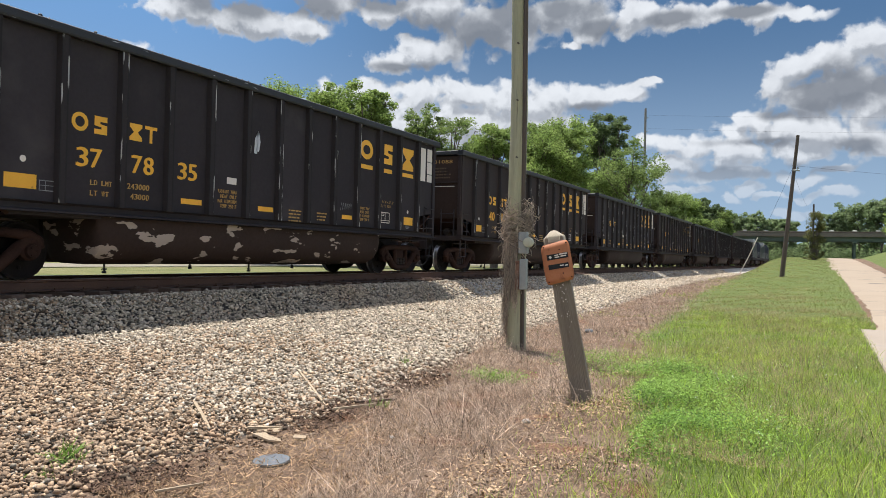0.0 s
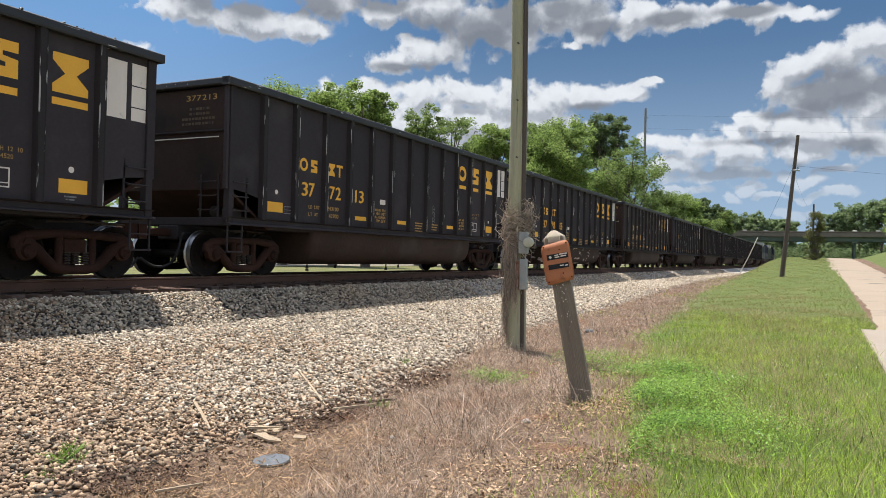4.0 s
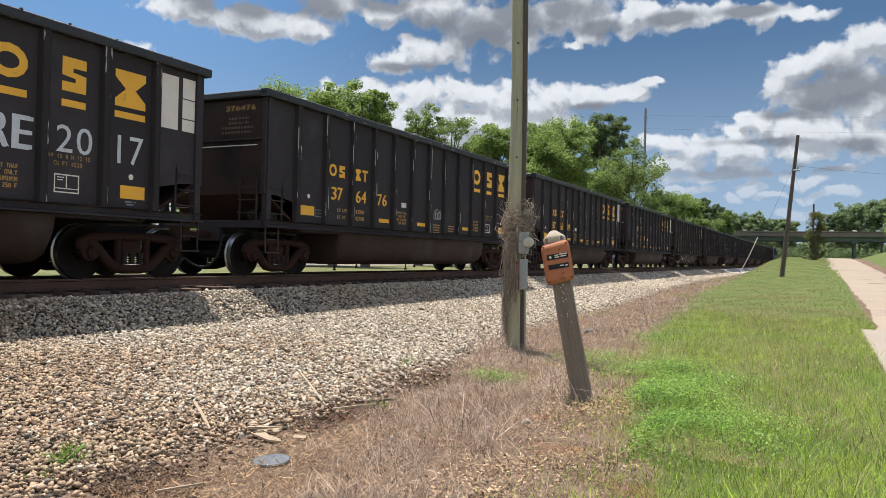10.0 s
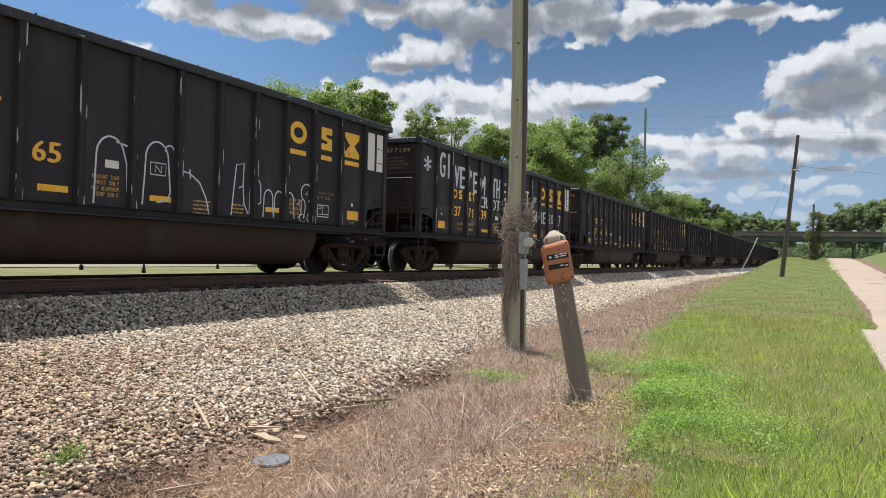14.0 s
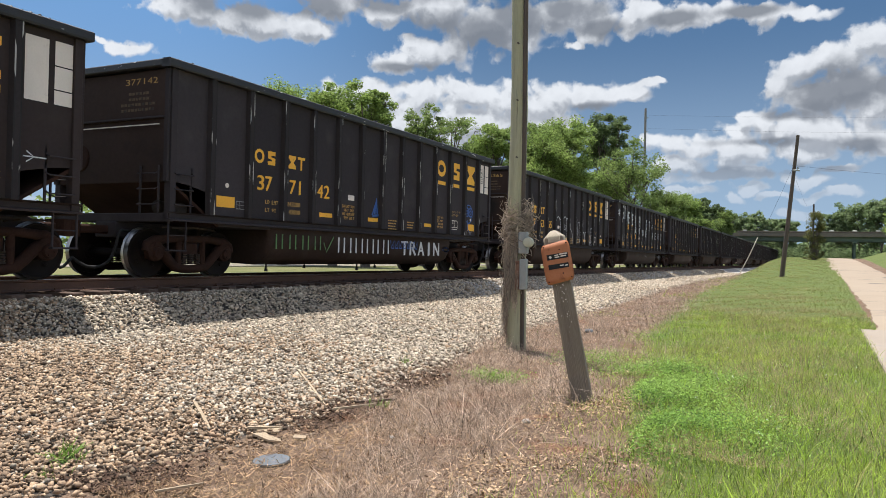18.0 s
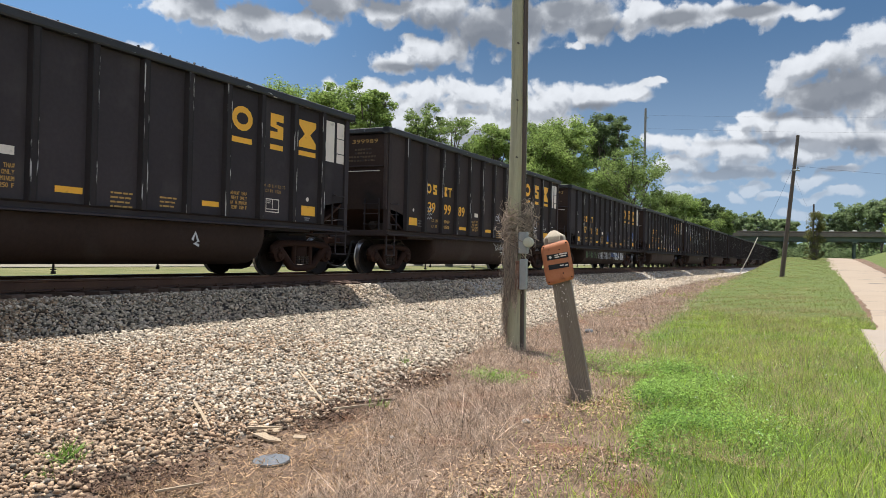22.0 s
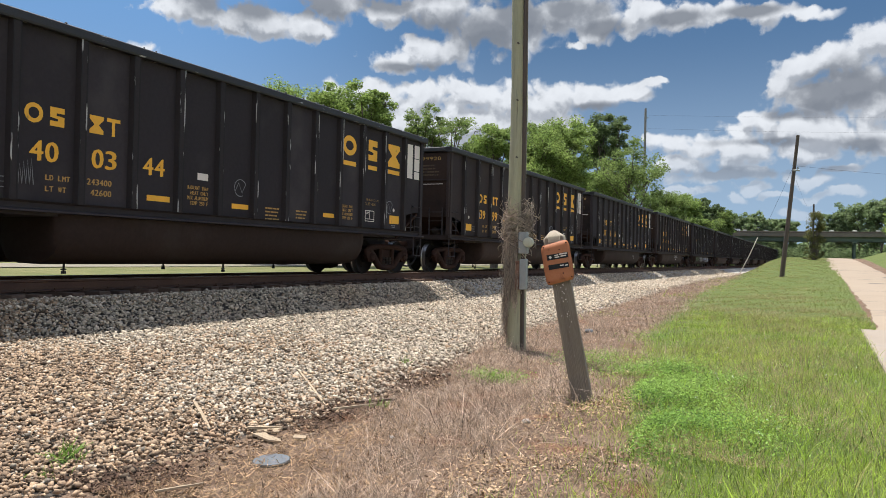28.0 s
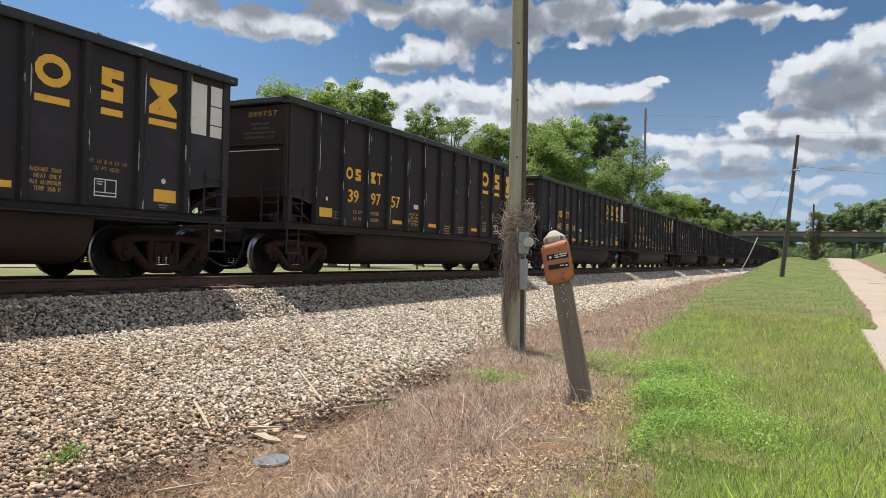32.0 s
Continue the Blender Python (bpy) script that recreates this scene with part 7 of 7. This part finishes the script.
# heavy grey bellies
DUSK = [(2.79, 1.17, 0.42, 0.16), (2.82, 1.12, 0.24, 0.122), (2.6, 1.09, 0.15, 0.069), (2.4, 1.02, 0.17, 0.046), (2.97, 1.17, 0.12, 0.12), (-1.59, 1.73, 0.44, 0.119), (-1.02, 1.79, 0.35, 0.114), (-0.6, 1.83, 0.28, 0.086), (-0.12, 1.69, 0.28, 0.11), (0.22, 1.63, 0.32, 0.162), (0.54, 1.76, 0.32, 0.174), (0.85, 1.82, 0.31, 0.121), (1.15, 1.67, 0.18, 0.065), (1.67, 1.71, 0.29, 0.056), (2.16, 1.72, 0.31, 0.041), (-0.33, 1.39, 0.28, 0.038), (2.0, 0.62, 0.42, 0.048), (2.54, 0.64, 0.29, 0.032), (1.08, 1.11, 0.23, 0.034), (2.25, 0.84, 0.3, 0.032), (2.87, 0.8, 0.18, 0.062), (0.3, 2.0, 1.95, 0.15)]


def bellies(n, l, place):
    """1 inside the heavy parts, 0 outside."""
    best = None
    for cx, cy, rx, ry in DUSK:
        m = n.new("ShaderNodeVectorMath")
        m.operation = 'MULTIPLY_ADD'
        l.new(place, m.inputs[0])
        m.inputs[1].default_value = (1 / rx, 1 / ry, 0)
        m.inputs[2].default_value = (-cx / rx, -cy / ry, 0)
        d = n.new("ShaderNodeVectorMath")
        d.operation = 'LENGTH'
        l.new(m.outputs[0], d.inputs[0])
        if best is None:
            best = d.outputs["Value"]
        else:
            mn = n.new("ShaderNodeMath")
            mn.operation = 'MINIMUM'
            l.new(best, mn.inputs[0])
            l.new(d.outputs["Value"], mn.inputs[1])
            best = mn.outputs[0]
    return best


def cloud_field():
    g = bpy.data.node_groups.new("cloud_field", 'ShaderNodeTree')
    g.interface.new_socket("Vector", in_out='INPUT', socket_type='NodeSocketVector')
    g.interface.new_socket("Density", in_out='OUTPUT', socket_type='NodeSocketFloat')
    n, l = g.nodes, g.links
    gi, go = n.new("NodeGroupInput"), n.new("NodeGroupOutput")
    # puffy outline: the place is pushed about by noise before the masses are read
    warp = n.new("ShaderNodeTexNoise")
    warp.inputs["Scale"].default_value, warp.inputs["Detail"].default_value = 3.5, 5.0
    l.new(gi.outputs[0], warp.inputs["Vector"])
    sub = n.new("ShaderNodeVectorMath")
    sub.operation = 'SUBTRACT'
    l.new(warp.outputs["Color"], sub.inputs[0])
    sub.inputs[1].default_value = (0.5, 0.5, 0.5)
    mad = n.new("ShaderNodeVectorMath")
    mad.operation = 'MULTIPLY_ADD'
    l.new(sub.outputs[0], mad.inputs[0])
    mad.inputs[1].default_value = (0.38, 0.25, 0.0)
    l.new(gi.outputs[0], mad.inputs[2])
    best = None
    for cx, cy, rx, ry in HIGH + MIDDLE + HEAP + LOW:
        m = n.new("ShaderNodeVectorMath")
        m.operation = 'MULTIPLY_ADD'
        l.new(mad.outputs[0], m.inputs[0])
        m.inputs[1].default_value = (1 / rx, 1 / ry, 0)
        m.inputs[2].default_value = (-cx / rx, -cy / ry, 0)
        d = n.new("ShaderNodeVectorMath")
        d.operation = 'LENGTH'
        l.new(m.outputs[0], d.inputs[0])
        if best is None:
            best = d.outputs["Value"]
        else:
            mn = n.new("ShaderNodeMath")
            mn.operation = 'SMOOTH_MIN'
            mn.inputs[2].default_value = 0.25
            l.new(best, mn.inputs[0])
            l.new(d.outputs["Value"], mn.inputs[1])
            best = mn.outputs[0]
    puff = n.new("ShaderNodeTexNoise")
    puff.inputs["Scale"].default_value, puff.inputs["Detail"].default_value, puff.inputs["Roughness"].default_value = 7.0, 8.0, 0.58
    l.new(gi.outputs[0], puff.inputs["Vector"])
    # rounded heads
    heads = n.new("ShaderNodeTexVoronoi")
    heads.feature = 'SMOOTH_F1'
    heads.inputs["Scale"].default_value, heads.inputs["Smoothness"].default_value = 8.0, 0.35
    heads.inputs["Detail"].default_value = 1.5
    l.new(mad.outputs[0], heads.inputs["Vector"])
    a = n.new("ShaderNodeMath")
    a.operation = 'MULTIPLY_ADD'
    l.new(puff.outputs["Fac"], a.inputs[0])
    a.inputs[1].default_value, a.inputs[2].default_value = 1.15, 0.97
    round_off = n.new("ShaderNodeMath")
    round_off.operation = 'MULTIPLY_ADD'
    l.new(heads.outputs["Distance"], round_off.inputs[0])
    round_off.inputs[1].default_value = -0.62
    l.new(a.outputs[0], round_off.inputs[2])
    a = round_off
    b = n.new("ShaderNodeMath")
    b.operation = 'SUBTRACT'
    l.new(a.outputs[0], b.inputs[0])
    l.new(best, b.inputs[1])
    l.new(b.outputs[0], go.inputs[0])
    return g


def cloud_material():
    m = bpy.data.materials.new("clouds")
    m.use_nodes = True
    n, l = m.node_tree.nodes, m.node_tree.links
    n.remove(n["Principled BSDF"])
    uvn = n.new("ShaderNodeUVMap")
    uvn.uv_map = "sky"
    group = cloud_field()

    def density(offset):
        ad = n.new("ShaderNodeVectorMath")
        l.new(uvn.outputs[0], ad.inputs[0])
        ad.inputs[1].default_value = offset
        gn = n.new("ShaderNodeGroup")
        gn.node_tree = group
        l.new(ad.outputs[0], gn.inputs[0])
        return gn.outputs[0]

    def ranged(src, a, b, c, d):
        r = n.new("ShaderNodeMapRange")
        r.interpolation_type = 'SMOOTHSTEP'
        for key, val in (("From Min", a), ("From Max", b), ("To Min", c), ("To Max", d)):
            r.inputs[key].default_value = val
        l.new(src, r.inputs["Value"])
        return r.outputs[0]

    def mixed(a, b, fac):
        x = n.new("ShaderNodeMix")
        x.data_type = 'RGBA'
        for sock, val in ((x.inputs[6], a), (x.inputs[7], b)):
            if isinstance(val, tuple):
                sock.default_value = (*val, 1)
            else:
                l.new(val, sock)
        l.new(fac, x.inputs[0])
        return x.outputs[2]

    def sums(a, ka, b, kb):
        p, q = n.new("ShaderNodeMath"), n.new("ShaderNodeMath")
        p.operation, q.operation = 'MULTIPLY', 'MULTIPLY_ADD'
        l.new(a, p.inputs[0])
        p.inputs[1].default_value = ka
        l.new(b, q.inputs[0])
        q.inputs[1].default_value = kb
        l.new(p.outputs[0], q.inputs[2])
        return q.outputs[0]

    here, above = density((0, 0, 0)), density((-0.03, 0.09, 0))
    sep = n.new("ShaderNodeSeparateXYZ")
    l.new(uvn.outputs[0], sep.inputs[0])
    up = sep.outputs[1]
    firm = ranged(up, 0.40, 0.90, 0.55, 1.0)
    cover = n.new("ShaderNodeMath")
    cover.operation = 'MULTIPLY'
    l.new(ranged(here, -0.12, 0.38, 0, 1), cover.inputs[0])
    l.new(firm, cover.inputs[1])
    cover = cover.outputs[0]
    weigh = n.new("ShaderNodeMath")
    weigh.operation = 'MULTIPLY'
    l.new(ranged(sums(above, 0.65, here, 0.35), 0.05, 0.95, 0, 1), weigh.inputs[0])
    l.new(ranged(up, 1.32, 1.60, 0.50, 0.85), weigh.inputs[1])
    thick = weigh.outputs[0]
    relief = ranged(sums(here, 1.0, above, -1.0), -0.35, 0.45, 0, 1)
    billow = n.new("ShaderNodeTexNoise")
    billow.inputs["Scale"].default_value, billow.inputs["Detail"].default_value, billow.inputs["Roughness"].default_value = 5.0, 7.0, 0.62
    l.new(uvn.outputs[0], billow.inputs["Vector"])
    body = mixed((0.50, 0.51, 0.525), (0.25, 0.265, 0.29), thick)
    body = mixed(body, (0.29, 0.305, 0.33), ranged(billow.outputs["Fac"], 0.40, 0.72, 0.0, 0.55))
    body = mixed(body, mixed((0.17, 0.185, 0.21), (0.60, 0.605, 0.61), relief), ranged(here, 0.0, 0.5, 0.2, 0.5))
    jolt = n.new("ShaderNodeTexNoise")
    jolt.inputs["Scale"].default_value, jolt.inputs["Detail"].default_value = 4.0, 5.0
    l.new(uvn.outputs[0], jolt.inputs["Vector"])
    heavy = sums(bellies(n, l, uvn.outputs[0]), 1.0, jolt.outputs["Fac"], 2.2)
    body = mixed(body, (0.135, 0.148, 0.17), ranged(heavy, 1.45, 2.55, 0.88, 0.0))
    body = mixed((0.36, 0.40, 0.45), body, ranged(up, 0.25, 0.75, 0.25, 1.0))
    # the sky is paler towards the sun's side
    zenith = mixed((0.120, 0.235, 0.42), (0.064, 0.126, 0.228), ranged(sep.outputs[0], -2.3, 0.6, 0, 1))
    blue = mixed((0.235, 0.32, 0.415), zenith, ranged(up, 0.1, 1.8, 0, 1))
    em = n.new("ShaderNodeEmission")
    l.new(mixed(blue, body, cover), em.inputs["Color"])
    l.new(em.outputs[0], n["Material Output"].inputs["Surface"])
    return m


CLOUDS = cloud_backdrop()


# ---- what moves ----
def run_of(t):
    """Metres that the train has rolled after t seconds: it gathers a little speed."""
    return 5.5077 * t + 0.012185 * t * t


def motions():
    times = [0.0] + [float(k) for k in range(1, 33)]
    for index, car in CARS.items():
        start = 12.92 + PITCH_CAR * index + SLACK.get(index, 0.0)
        walk(car, [(t, pose(TRACK_X, start + run_of(t), RAIL_Z)) for t in times])
    for k, loco in enumerate((LOCO, LOCO2)):
        start = 12.92 + PITCH_CAR * 7 + 8.22 + 11.2 + 22.4 * k
        walk(loco, [(t, pose(TRACK_X, start + run_of(t), RAIL_Z)) for t in times])
    # wheels roll without slipping
    beats, t = [], 0.0
    while t < 32.0:
        beats.append(t)
        t += 0.1
    beats.append(32.0)
    for kind in (False, True):
        model = templates[kind][0]
        rolled = []
        for truck_ob in [o for o in model.children if o.name.startswith("truck")]:
            for ws in [o for o in truck_ob.children if o.name.startswith("wheelset")]:
                place = ws.location.copy()
                walk(ws, [(b, pose(*place, -math.degrees(run_of(b) / 0.457), 0, 0)) for b in beats])
                rolled.append((ws, place))
        for index, car in CARS.items():
            if (index in BROWN) != kind or car is model:
                continue
            for truck_ob in [o for o in car.children if o.name.startswith("truck")]:
                for ws in [o for o in truck_ob.children if o.name.startswith("wheelset")]:
                    src = min(rolled, key=lambda q: (q[1] - ws.location).length)[0]
                    ws.rotation_mode = "QUATERNION"
                    ws.animation_data_create()
                    ws.animation_data.action = src.animation_data.action
                    ws.animation_data.action_slot = src.animation_data.action_slot
    # cars on the bridge: they wait out of sight at its ends
    for car, (x0, t0, speed) in zip(BRIDGE_CARS, ((-19.36, 1.0, 16.8), (-20.73, 25.5, 14.7), (-19.48, 28.0, 14.5))):
        walk(car, [(t, pose(min(84.0, max(-58.0, x0 + speed * (t - t0))), 187.5, 8.37)) for t in times])
    walk(CLOUDS, [(0.0, pose(*EYE, 0, 0, 0)), (32.0, pose(*EYE, 0, 0, -0.45))])


motions()
